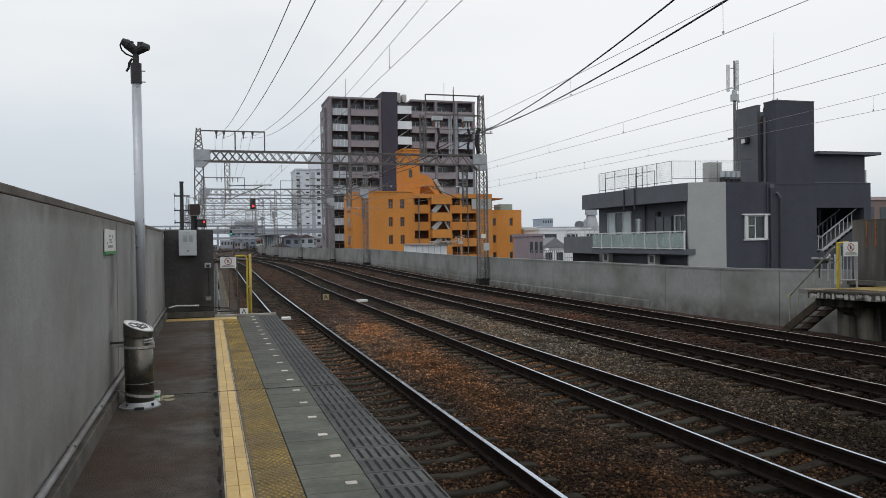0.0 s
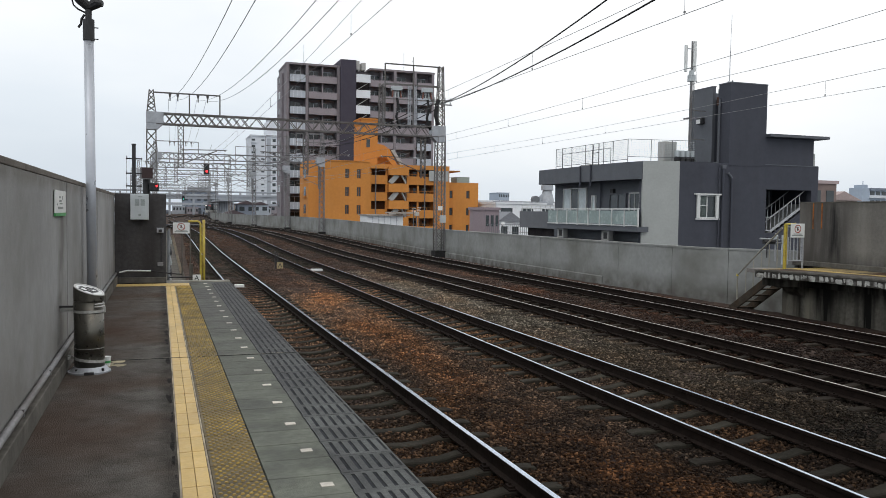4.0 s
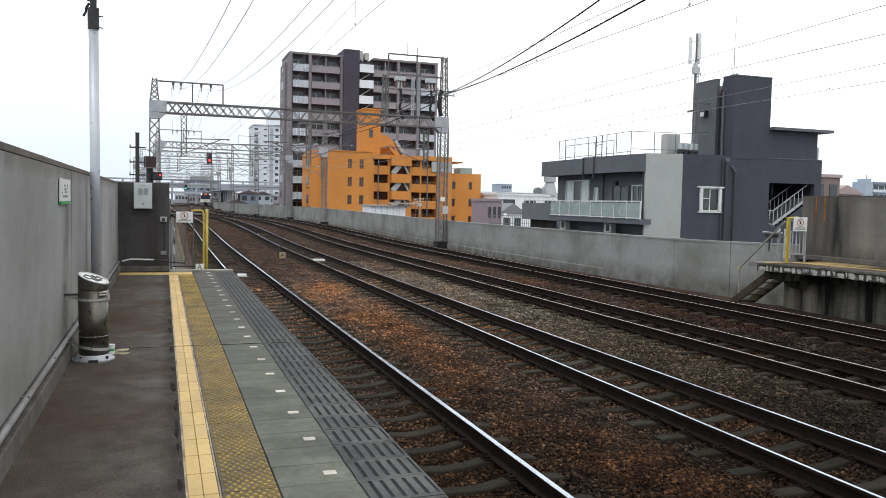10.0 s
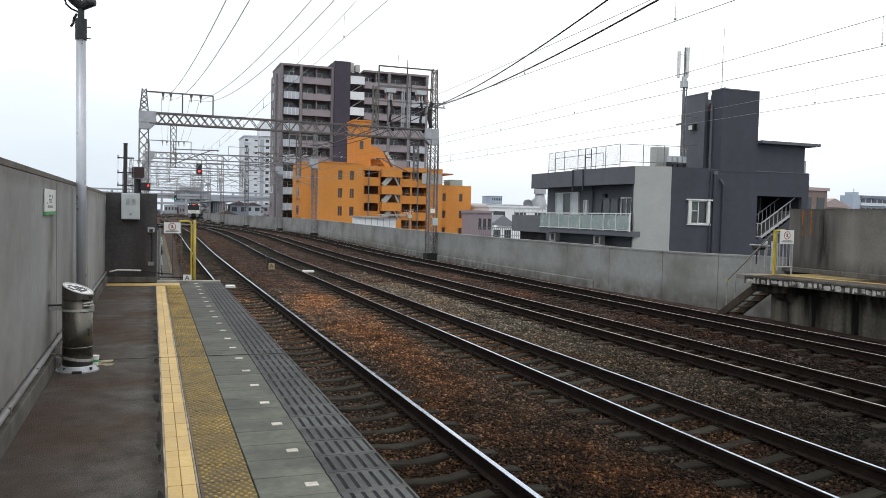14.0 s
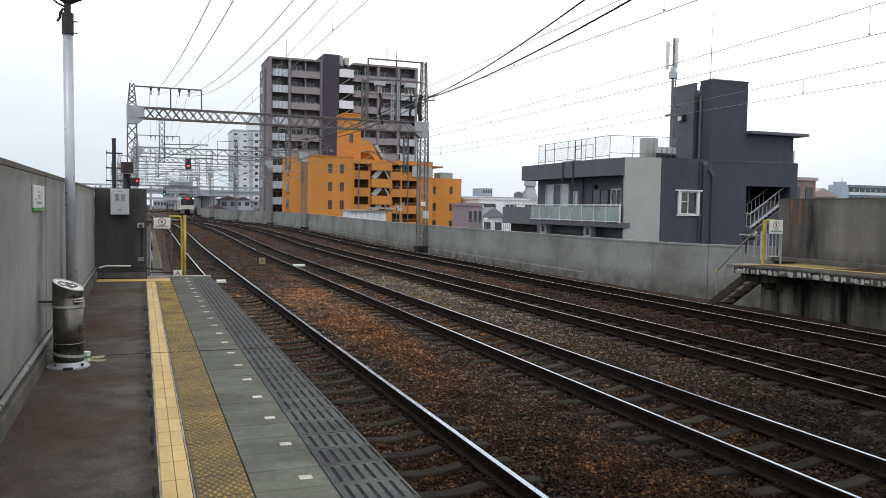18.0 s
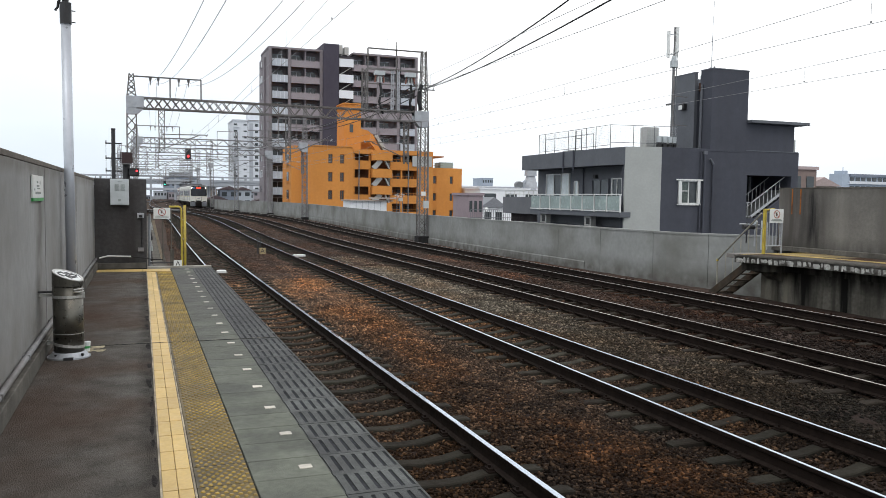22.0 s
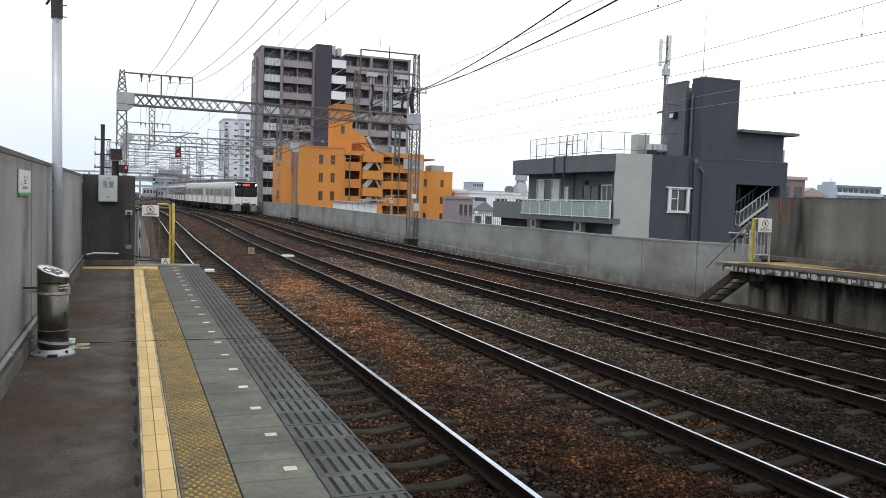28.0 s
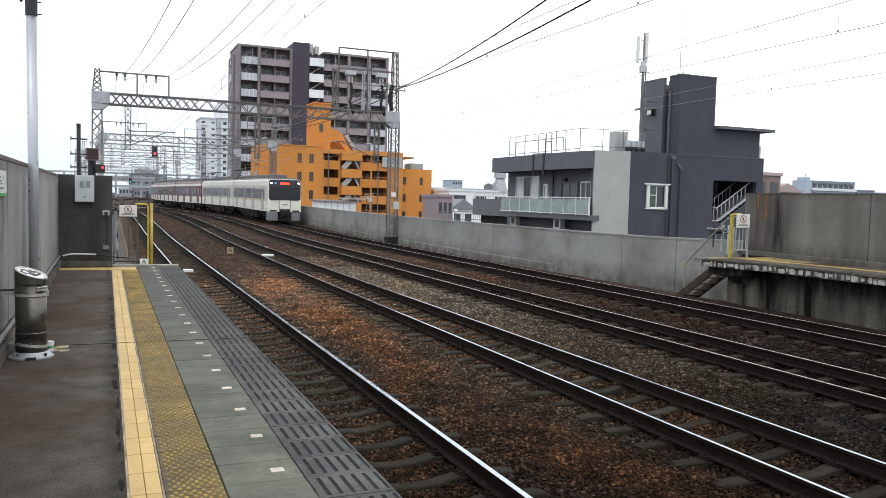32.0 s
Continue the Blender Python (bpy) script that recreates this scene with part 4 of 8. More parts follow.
part("cup_band", rods(((0, 0, 0.03), (0, 0, 0.05), 0.0305, 0.0325), n=14), M_GREEN, cup, "green band")

# rough dark patches where the asphalt meets the cream line
bm = bmesh.new()
for i in range(34):
    y = random.triangular(1.8, 12, 3.5)
    rr = random.uniform(0.01, 0.045)
    vs = [bm.verts.new((0.05 - rr * random.uniform(0.3, 0.6) + math.cos(2 * math.pi * k / 8) * rr * random.uniform(0.5, 1.0) * 0.6, y + math.sin(2 * math.pi * k / 8) * rr * 3.2 * random.uniform(0.6, 1.3), 0.0012 + 0.0002 * i)) for k in range(8)]
    bm.faces.new(vs)
tagged(part("asphalt_edge", bm, M_PATCH, asphalt, "crumbled dark edge"), kind="stuff")

# ---- pole with loudspeakers ----
def speaker_pole(m):
    t = tagged(empty("speaker_pole", m), "tall pale grey pole with black cap and twin cameras", "pole")
    part("pole", rods(((0, 0, 0), (-0.02, 0, 3.15), 0.05), n=20), M_POLE, t, smooth=True)
    part("sleeve", rods(((-0.02, 0, 3.15), (-0.021, 0, 3.37), 0.058), n=16), M_BLACK, t, "black sleeve")
    part("base_flange", rods(((0, 0, 0), (0, 0, 0.015), 0.1), n=16), M_STEEL, t)
    part("stem", rods(((-0.021, 0, 3.37), (-0.021, 0, 3.51), 0.033), n=10), M_BLACK, t)
    for s in (-1, 1):
        h = bmesh.new()
        rod(h, (-0.02, 0, 3.5), (-0.02 + s * 0.08, -0.03, 3.545 if s > 0 else 3.57), 0.045, 0.055, n=10)
        rod(h, (-0.02 + s * 0.08, -0.03, 3.545 if s > 0 else 3.57), (-0.02 + s * 0.14, -0.05, 3.54 if s > 0 else 3.6), 0.055, 0.032, n=10)
        box(h, -0.02 + s * 0.05 - 0.03, -0.02 + s * 0.05 + 0.03, -0.05, 0.03, 3.52, 3.6)
        part("camera_head", h, M_BLACK, t, "black camera housing")
    part("loop_cable", tube([(-0.11, 0, 3.585), (-0.155, 0, 3.6), (-0.18, 0, 3.565), (-0.165, 0, 3.51), (-0.12, 0, 3.47), (-0.05, 0, 3.44)], 0.009), M_CABLE, t, "black looping cable")
    part("tail_cable", tube([(-0.06, 0, 3.42), (-0.09, 0, 3.37), (-0.095, 0, 3.32), (-0.12, 0, 3.28)], 0.013), M_CABLE, t)
    for z in (3.17, 3.29):
        part("clamp_bolt", rods(((0.03, 0, z), (0.075, 0, z), 0.006), n=6), M_BLACK, t)
    return t


speaker_pole(pose(-0.72, 9.4, 0))

# ---- notice on the wall, conduit, end-wall fittings ----
notice = tagged(empty("wall_notice", pose(-0.812, 7.3, 1.42, 0, 0, 90)), "white notice board with green lower band on the wall", "sign")
part("board", boxes((-0.36, 0.36, 0.0, 0.012, -0.09, 0.092), bevel=0.002), M_SIGNWHITE, notice, m=pose(0, 0, 0, 0, 0, 0))
part("green_band", boxes((-0.36, 0.36, -0.003, 0.013, -0.115, -0.091)), M_GREEN, notice, "green band")
for x0, x1, z0, z1 in ((-0.1, -0.02, 0.03, 0.045), (-0.1, 0.05, 0.0, 0.015), (-0.08, 0.1, -0.02, -0.008), (0.1, 0.13, 0.02, 0.05), (-0.2, 0.15, -0.06, -0.04), (-0.26, -0.22, -0.03, -0.015)):
    part("print_bar", boxes((x0, x1, -0.002, 0, z0, z1)), M_PRINT, notice)
notice.matrix_basis = pose(-0.800, 7.3, 1.42, 0, 0, 90)

conduit = tagged(empty("conduit"), "grey steel conduit along the foot of the wall", "pipe")
part("pipe", rods(((-0.788, -6.5, 0.19), (-0.788, 15.6, 0.2), 0.021), n=10), M_STEEL_OLD, conduit, smooth=True)
for y in (0.5, 2.9, 5.1, 6.3, 8.0, 9.6, 11.4, 13.2, 15.0):
    part("saddle", boxes((-0.817, -0.764, y - 0.008, y + 0.008, 0.176, 0.216)), M_STEEL_OLD, conduit)

cab = tagged(empty("wall_cabinet", pose(-0.385, 15.82, 1.165)), "pale grey metal cabinet with louvres on the end wall", "cabinet")
part("case", boxes((-0.158, 0.158, -0.14, 0.0, 0.0, 0.475), bevel=0.006), M_BOXGREY, cab)
part("front_panel", boxes((-0.15, 0.15, -0.146, -0.141, 0.01, 0.465), bevel=0.002), M_BOXGREY, cab)
for i in range(2):
    for k in range(7):
        part("louvre", boxes((-0.08 + i * 0.1, -0.01 + i * 0.1, -0.152, -0.146, 0.26 + k * 0.018, 0.268 + k * 0.018)), M_PRINT, cab, "dark louvre")
part("keyhole_plate", boxes((-0.02, 0.02, -0.15, -0.146, 0.07, 0.11)), M_PRINT, cab)
part("name_plate", boxes((-0.03, 0.05, -0.15, -0.146, 0.42, 0.43)), M_PRINT, cab)

small = tagged(empty("switch_box", pose(-0.03, 15.82, 0.93)), "small weathered junction box on the end wall", "junction box")
part("case", boxes((-0.06, 0.06, -0.05, 0, 0, 0.09), bevel=0.004), M_STEEL, small)
part("cover", boxes((-0.03, 0.03, -0.056, -0.051, 0.01, 0.06)), M_BLACK, small)
part("lower_box", boxes((-0.05, 0.05, -0.04, 0, -0.62, -0.55), bevel=0.004), M_STEEL_OLD, small)
part("drop_pipe", rods(((0.02, -0.02, -0.55), (0.02, -0.02, 0), 0.01)), M_BLACK, small)

cable = tagged(empty("foot_cable"), "pale cable sagging along the foot of the end wall", "cable")
part("sheath", tube([(-0.74, 15.73, 0.2), (-0.6, 15.72, 0.235), (-0.2, 15.71, 0.225)], 0.014), M_SIGNWHITE, cable, "white conduit")
part("tail", tube([(-0.2, 15.71, 0.225), (-0.02, 15.7, 0.2), (0.15, 15.72, 0.17), (0.35, 15.8, 0.15)], 0.012), M_CABLE, cable, "black cable tail")

# black post with cross arms behind the end wall
post = tagged(empty("cable_post", pose(-0.5, 16.4, 0)), "black steel post with short cross arms behind the end wall", "post")
part("shaft", rods(((0, 0, -1.3), (0, 0, 2.58), 0.036), n=12), M_BLACK, post)
part("shaft_cap", rods(((0, 0, 2.58), (0, 0, 2.6), 0.042), n=12), M_BLACK, post)
for z in (1.8, 2.04, 2.32):
    arm = part("cross_arm", boxes((-0.14, 0.15, -0.02, 0.02, z - 0.012, z + 0.012)), M_BLACK, post)
    part("pin", rods(((-0.13, 0, z - 0.02), (-0.13, 0, z + 0.05), 0.012), n=6), M_STEEL, arm)
part("side_wire", rods(((-0.13, 0, 1.3), (-0.13, 0, 2.36), 0.004), n=5), M_WIRE, post)
part("side_wire", rods(((0.14, 0, 1.3), (0.14, 0, 2.34), 0.004), n=5), M_WIRE, post)

# ---- signal just past the platform end ----
def track_signal(m, lamp, label, post_len=3.0):
    t = tagged(empty("railway_signal", m), label, "signal")
    part("post", rods(((0, 0.06, -post_len), (0, 0.06, 0.1), 0.07), n=12), M_BLACK, t)
    part("housing", boxes((-0.105, 0.115, 0.0, 0.12, 0.05, 0.27), bevel=0.012), M_BLACK, t, "maroon-black housing")
    part("backboard", boxes((-0.11, 0.12, -0.01, 0.0, 0.055, 0.265)), MATS["maroon_board"], t, "dark maroon screen")
    part("shelf", boxes((-0.11, 0.11, -0.1, 0.1, 0.03, 0.045)), M_STEEL_OLD, t)
    head = part("lamp_head", boxes((0.05, 0.24, -0.06, 0.1, -0.2, -0.04), bevel=0.015), M_BLACK, t)
    part("lens", rods(((0.195, -0.075, -0.1), (0.195, -0.06, -0.1), 0.02), n=16), lamp, head, "lit red lens")
    part("lens", rods(((0.12, -0.075, -0.15), (0.12, -0.06, -0.15), 0.03), n=16), M_LAMP_OFF, head)
    part("hood", boxes((0.155, 0.245, -0.13, -0.06, -0.06, -0.052)), M_BLACK, head)
    return t


mat("maroon_board", (0.03, 0.012, 0.012), 0.6, vary=0.1)
track_signal(pose(-0.29, 17.2, 1.93), M_REDLAMP, "dark railway signal showing red past the platform end")

# ---- gate of yellow pipe at the platform end ----
gate = tagged(empty("end_gate", pose(0.49, 15.96, 0)), "yellow pipe gate with grey rails at the platform end", "gate")
part("post", rods(((0.265, 0, -0.4), (0.265, 0, 1.17), 0.026), n=14), M_YELLOW, gate, smooth=True)
part("bent_pipe", tube([(-0.02, 0, 1.14), (0.15, 0, 1.145), (0.185, 0, 1.13), (0.205, 0, 1.09), (0.208, 0, 0.9), (0.208, 0, -0.02)], 0.019, n=10), M_YELLOW, gate)
for x in (-0.13, 0.02):
    part("rail_upright", rods(((x, 0.02, 0.08 if x < 0 else -0.3), (x, 0.02, 1.1), 0.01), n=8), M_CONC_DARK, gate)
for z in (0.08, 1.08):
    part("cross_rail", rods(((-0.36, 0.02, z), (0.2, 0.02, z), 0.013), n=8), M_STEEL_OLD if z > 1 else M_BLACK, gate)
part("stanchion", rods(((-0.36, 0.1, -0.5), (-0.36, 0.1, 1.0), 0.02), n=8), M_STEEL, gate)
no_entry_sign("no_entry_sign", pose(0.345, 15.93, 1.015), 0.3, 0.205, "white no entry board on the platform end gate")
aplate = tagged(empty("letter_plate", pose(0.62, 15.83, 0.065)), "small white plate with a black letter at the platform end", "sign")
part("plate", boxes((-0.075, 0.075, 0, 0.01, -0.055, 0.07), bevel=0.002), M_SIGNWHITE, aplate)
put_mesh("letter", text_mesh("A", 0.13), M_PRINT_BLACK, aplate, pose(0, -0.002, 0.005), "black letter A")

# steps, planks and fittings past the gate
planks = tagged(empty("plank_walk", pose(0.3, 16.0, 0)), "worn pale planks leading down past the platform end", "walkway")
for x, y0, y1 in ((0.12, 0.3, 3.0),):
    part("plank", bars(((x, y0, -0.25), (x - 0.1, y1, -0.85), 0.05, 0.03)), M_WOOD, planks)
part("leaning_plank", bars(((-0.109, 0.35, 0.866), (0.059, 0.3, 0.109), 0.05, 0.07)), M_WOOD, planks, "leaning pale plank")
part("upright_box", boxes((0.2, 0.27, 0.2, 0.3, -0.2, 0.32)), M_CONC_DARK, planks)
part("cross_plank", boxes((-0.25, 0.3, 0.12, 0.3, -0.12, -0.08)), M_WOOD, planks)
part("lower_step", boxes((-0.25, 0.5, 0.3, 0.55, -0.5, -0.2)), M_CONC_DARK, planks)
rack = tagged(empty("cable_rack", pose(0.125, 16.05, 0)), "cluttered steel cable rack with white insulators", "rack")
for y in (0.1, 0.9, 1.8):
    part("rack_post", rods(((0, y, -1.3), (0, y, 0.9), 0.022), n=8), M_STEEL_OLD, rack)
    for k in range(6):
        part("insulator", rods(((0.03, y - 0.03, -0.3 + k * 0.2), (0.03, y - 0.03, -0.22 + k * 0.2), 0.026), n=8), M_PORCELAIN if k % 2 else M_BLACK, rack)
part("rack_rail", rods(((0, 0, 0.7), (0, 2.0, 0.7), 0.015), n=6), M_STEEL_OLD, rack)

# letter marker and small white markers in the ballast
mark = tagged(empty("track_marker", pose(4.95, 35.6, -1.2)), "yellow square marker with black letter on two short posts", "sign")
part("plate", boxes((-0.13, 0.13, 0, 0.02, 0.0, 0.28), bevel=0.004), MATS.get("marker_yellow") or mat("marker_yellow", (0.32, 0.255, 0.135), 0.6, vary=0.15), mark)
put_mesh("letter", text_mesh("A", 0.28), M_PRINT_BLACK, mark, pose(0, -0.002, 0.14), "black letter A")
part("post", bars(((-0.2, 0.05, -0.2), (-0.2, 0.05, 0.75), 0.05), ((-0.1, 0.05, -0.2), (-0.1, 0.05, 0.7), 0.05)), M_BLACK, mark)
for x, y, w in ((6.42, 34.8, 0.24), (2.5, 27.9, 0.15), (11.6, 98.0, 0.3), (6.42, 60, 0.2)):
    mk = tagged(empty("white_track_marker", pose(x, y, -1.2)), "low white painted marker block between the rails", "marker", "track markers")
    part("block", boxes((-w, w, -0.16, 0.16, -0.05, 0.03), bevel=0.008), M_SIGNWHITE, mk)
    part("base", boxes((-w - 0.06, w + 0.06, -0.28, 0.28, -0.1, -0.05)), M_CONC_DARK, mk)

# ---- opposite platform ----
M_EDGE_STONE = mat("sooty_edge_stone", (0.045, 0.042, 0.038), 0.9, vary=0.4, scale=6, bump=0.4, bump_scale=50, stain=(0.16, 0.155, 0.145), stain_amount=0.9, stain_scale=5.0, random=0.3)
M_EDGE_FLAKE = mat("flaking_white_paint", (0.34, 0.34, 0.32), 0.85, vary=0.22, scale=8, bump=0.3, stain=(0.09, 0.085, 0.078), stain_amount=1.3, stain_scale=7.0, random=0.4, island=True)
# y bands are stains; the z band paints shade under the overhang
M_UNDERWALL = mat("stained_and_shaded_underside", (0.125, 0.118, 0.1), 0.9, vary=0.25, scale=1.2, bump=0.25, bump_scale=30, stain=(0.03, 0.028, 0.024), stain_amount=1.2, stain_scale=1.3, streak=True, bands=((1, 14.4, 0.24, (0.009, 0.009, 0.008), 1.5), (1, 15.8, 0.55, (0.012, 0.011, 0.01), 1.4), (1, 12.3, 0.3, (0.012, 0.011, 0.01), 1.0), (1, 16.25, 0.2, (0.22, 0.2, 0.16), 0.8), (2, -0.4, 0.4, (0.012, 0.011, 0.01), 0.9)))
# the pier's top is coloured dark for the shade beneath the slab
M_PIERCONC = mat("stained_pale_pier_shaded_top", (0.16, 0.148, 0.122), 0.9, vary=0.15, scale=2, bump=0.2, stain=(0.05, 0.045, 0.038), stain_amount=1.4, stain_scale=1.2, streak=True, bands=((2, -0.4, 0.5, (0.02, 0.018, 0.016), 1.0),))
M_BACKWALL = mat("old_grey_wall", (0.165, 0.158, 0.146), 0.9, vary=0.12, scale=1.2, bump=0.25, bump_scale=30, stain=(0.115, 0.11, 0.1), stain_amount=0.9, stain_scale=0.8, streak=True, bands=((1, 17.9, 0.75, (0.085, 0.077, 0.07), 1.3), (1, 17.15, 0.55, (0.022, 0.021, 0.021), 1.0), (1, 16.2, 0.35, (0.24, 0.23, 0.21), 0.5), (2, 0.0, 0.5, (0.07, 0.066, 0.058), 0.9), (2, 1.75, 0.2, (0.1, 0.095, 0.085), 0.6)))
M_STAIR = mat("grimy_steel_stair", (0.05, 0.042, 0.033), 0.85, vary=0.3, scale=5, stain=(0.1, 0.055, 0.03), stain_amount=0.5, stain_scale=4)
M_RAILPAINT = mat("dull_beige_pipe", (0.26, 0.25, 0.21), 0.6, vary=0.15, scale=6)
M_YELLOW_LINE = mat("worn_yellow_line", (0.4, 0.29, 0.09), 0.7, vary=0.2, scale=3, stain=(0.14, 0.11, 0.08), stain_amount=0.7, stain_scale=1.8)
M_PAINT_WORN = mat("faded_yellow_patch", (0.3, 0.22, 0.085), 0.8, vary=0.3, scale=2, stain=(0.08, 0.07, 0.06), stain_amount=1.6, stain_scale=1.6)
EDGE = ((14.70, 17.0), (14.92, 16.45), (15.22, 15.2), (15.28, 13.0), (15.28, -6.0))
fp = tagged(empty("platform_opposite"), "old concrete opposite platform with flaking white edge", "platform", kind="structure")
part("platform_top", prism([EDGE[4], (17.5, -6.0), (17.5, 17.05), EDGE[0], EDGE[1], EDGE[2], EDGE[3]], -0.09, 0.0), M_ASPHALT, fp, "grimy platform surface")
# edge stones
flake_rng = random.Random(19)
for (xa, ya), (xb, yb) in zip(EDGE, EDGE[1:]):
    n = max(1, int(round(math.hypot(xb - xa, yb - ya) / 0.6)))
    for i in range(n):
        a = (xa + (xb - xa) * i / n, ya + (yb - ya) * i / n)
        b = (xa + (xb - xa) * (i + 0.985) / n, ya + (yb - ya) * (i + 0.985) / n)
        bm = bmesh.new()
        bar(bm, (a[0] - 0.02, a[1], -0.135), (b[0] - 0.02, b[1], -0.135), 0.06, 0.15)
        stone = part("edge_stone", bm, M_EDGE_STONE, fp)
        if b[1] < 6:
            continue
        dx, dy = b[0] - a[0], b[1] - a[1]
        ln = math.hypot(dx, dy)
        flakes, u = bmesh.new(), flake_rng.uniform(0.0, 0.06)
        while u < ln - 0.05:
            w = min(ln - u, flake_rng.choice((0.05, 0.08, 0.1, 0.14, 0.2)))
            lo, hi = flake_rng.choice((-0.207, -0.2, -0.17)), flake_rng.choice((-0.062, -0.07, -0.09))
            ring = [(u + w * p + flake_rng.uniform(-0.012, 0.012), min(-0.061, max(-0.209, lo + (hi - lo) * q + flake_rng.uniform(-0.015, 0.015)))) for p, q in ((0.1, 0), (0.5, 0.04), (0.9, 0), (1, 0.4), (0.92, 0.8), (0.85, 1), (0.4, 0.95), (0.05, 1), (0, 0.5))]
            rows = [[flakes.verts.new((a[0] + dx * v / ln - off, a[1] + dy * v / ln - off * 0.1, z)) for v, z in ring] for off in (0.048, 0.0535)]
            flakes.faces.new(rows[1])
            for i2 in range(len(ring)):
                j2 = (i2 + 1) % len(ring)
                flakes.faces.new((rows[0][i2], rows[0][j2], rows[1][j2], rows[1][i2]))
            u += w + flake_rng.choice((0.01, 0.02, 0.03, 0.06, 0.1))
        bmesh.ops.recalc_face_normals(flakes, faces=flakes.faces)
        tagged(part("paint_flake", flakes, M_EDGE_FLAKE, stone, "flaking white paint"), kind="stuff")
# beam takes the darkened underside colour to deepen the recess's shade
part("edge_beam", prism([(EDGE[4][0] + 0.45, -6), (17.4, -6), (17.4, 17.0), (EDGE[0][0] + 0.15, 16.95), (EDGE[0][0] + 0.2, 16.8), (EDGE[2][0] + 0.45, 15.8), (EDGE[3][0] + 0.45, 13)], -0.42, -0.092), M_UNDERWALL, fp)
part("top_nosing", bars(*[((a[0] - 0.045, a[1], -0.028), (b[0] - 0.045, b[1], -0.02), 0.05, 0.036) for a, b in zip(EDGE, EDGE[1:])]), M_CONC_DARK, fp, "dark grimy nosing")
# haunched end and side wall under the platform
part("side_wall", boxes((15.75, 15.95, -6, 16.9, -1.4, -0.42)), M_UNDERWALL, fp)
part("end_wall", boxes((15.951, 17.4, 16.7, 16.9, -1.4, -0.42)), M_PIERCONC, fp)
part("end_pier", boxes((15.7, 15.9, 16.55, 17.15, -1.4, -0.5), bevel=0.02), M_PIERCONC, fp, "pale patched pier")
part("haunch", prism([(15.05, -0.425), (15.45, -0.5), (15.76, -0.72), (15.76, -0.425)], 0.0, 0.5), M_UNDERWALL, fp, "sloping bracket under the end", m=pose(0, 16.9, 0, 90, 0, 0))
part("end_slab", boxes((14.66, 15.5, 16.98, 17.32, -0.1, 0.012), bevel=0.01), M_LEDGE, fp, "pale concrete slab at the end")
part("end_line", bars(((14.8, 16.93, 0.004), (17.3, 16.98, 0.004), 0.14, 0.008)), M_YELLOW_LINE, fp, "worn yellow end line")
part("worn_paint", prism([(15.75, 16.8), (16.5, 15.2), (17.1, 15.2), (17.15, 16.8)], 0.0015, 0.0035), M_PAINT_WORN, fp, "worn patch of yellow paint")
part("yellow_line", bars(((15.75, 16.9, 0.004), (16.2, 14.0, 0.004), 0.24, 0.008), ((16.2, 14.0, 0.0045), (16.22, -6, 0.0045), 0.24, 0.008)), M_YELLOW_LINE, fp, "worn yellow warning line")

back = tagged(empty("wall_opposite"), "dark stained concrete wall with rust streaks", "wall", kind="structure")
part("wall_panel", boxes((17.4, 17.6, 14.2, 18.4, -1.5, 1.78)), M_BACKWALL, back)
part("wall_panel", boxes((17.4, 17.6, 9.0, 14.18, -1.5, 1.78)), M_BACKWALL, back)
part("wall_panel", boxes((17.4, 17.6, -6, 8.98, -1.5, 1.78)), M_BACKWALL, back)
part("plinth", boxes((17.2, 17.398, 12.0, 18.42, 0.0, 0.13), bevel=0.01), M_CONC_DARK, back, "dark kerb at the foot")
part("coping", boxes((17.39, 17.61, -6, 18.41, 1.782, 1.81)), M_CONC_DARK, back)
M_RUST_STREAK = mat("rust_streak", (0.3, 0.11, 0.03), 0.9, vary=0.35, scale=6, stain=(0.06, 0.05, 0.045), stain_amount=0.8, stain_scale=5)
for y in (17.89, 17.58):
    part("rust_streak", boxes((17.392, 17.3985, y - 0.022, y + 0.022, 1.05, 1.77)), M_RUST_STREAK, back, "orange rust streak")

# stair down to the track at the platform end
stair = tagged(empty("track_stair", pose(15.35, 17.0, 0)), "rusty steel stair from the platform end to the track", "stairs")
DROP, RUN = 1.18, 1.75
for x in (0.0, 0.62):
    part("stringer", bars(((x, 0.0, -0.12), (x, RUN, -DROP - 0.1), 0.05, 0.2)), M_STAIR, stair)
for i in range(6):
    u = (i + 0.5) / 6
    part("tread", boxes((0.02, 0.6, u * RUN - 0.11, u * RUN + 0.11, -0.12 - u * DROP - 0.012, -0.12 - u * DROP + 0.012)), M_STAIR, stair)
rail = part("handrail", tube([(0.25, RUN + 0.05, -1.05), (0.25, RUN + 0.05, -0.3), (0.25, 0.1, 1.08)], 0.024), M_RAILPAINT, stair, "grey pipe handrail")
part("cap", rods(((0.25, RUN + 0.05, -0.34), (0.25, RUN + 0.05, -0.27), 0.03)), M_YELLOW, stair, "yellow painted joint")
for i in range(5):
    u = 0.15 + i * 0.17
    part("baluster", rods(((0.25, RUN * u, -0.2 - DROP * u * 0.9), (0.25, RUN * u, 1.06 - 1.38 * u), 0.014), n=6), M_RAILPAINT, stair)

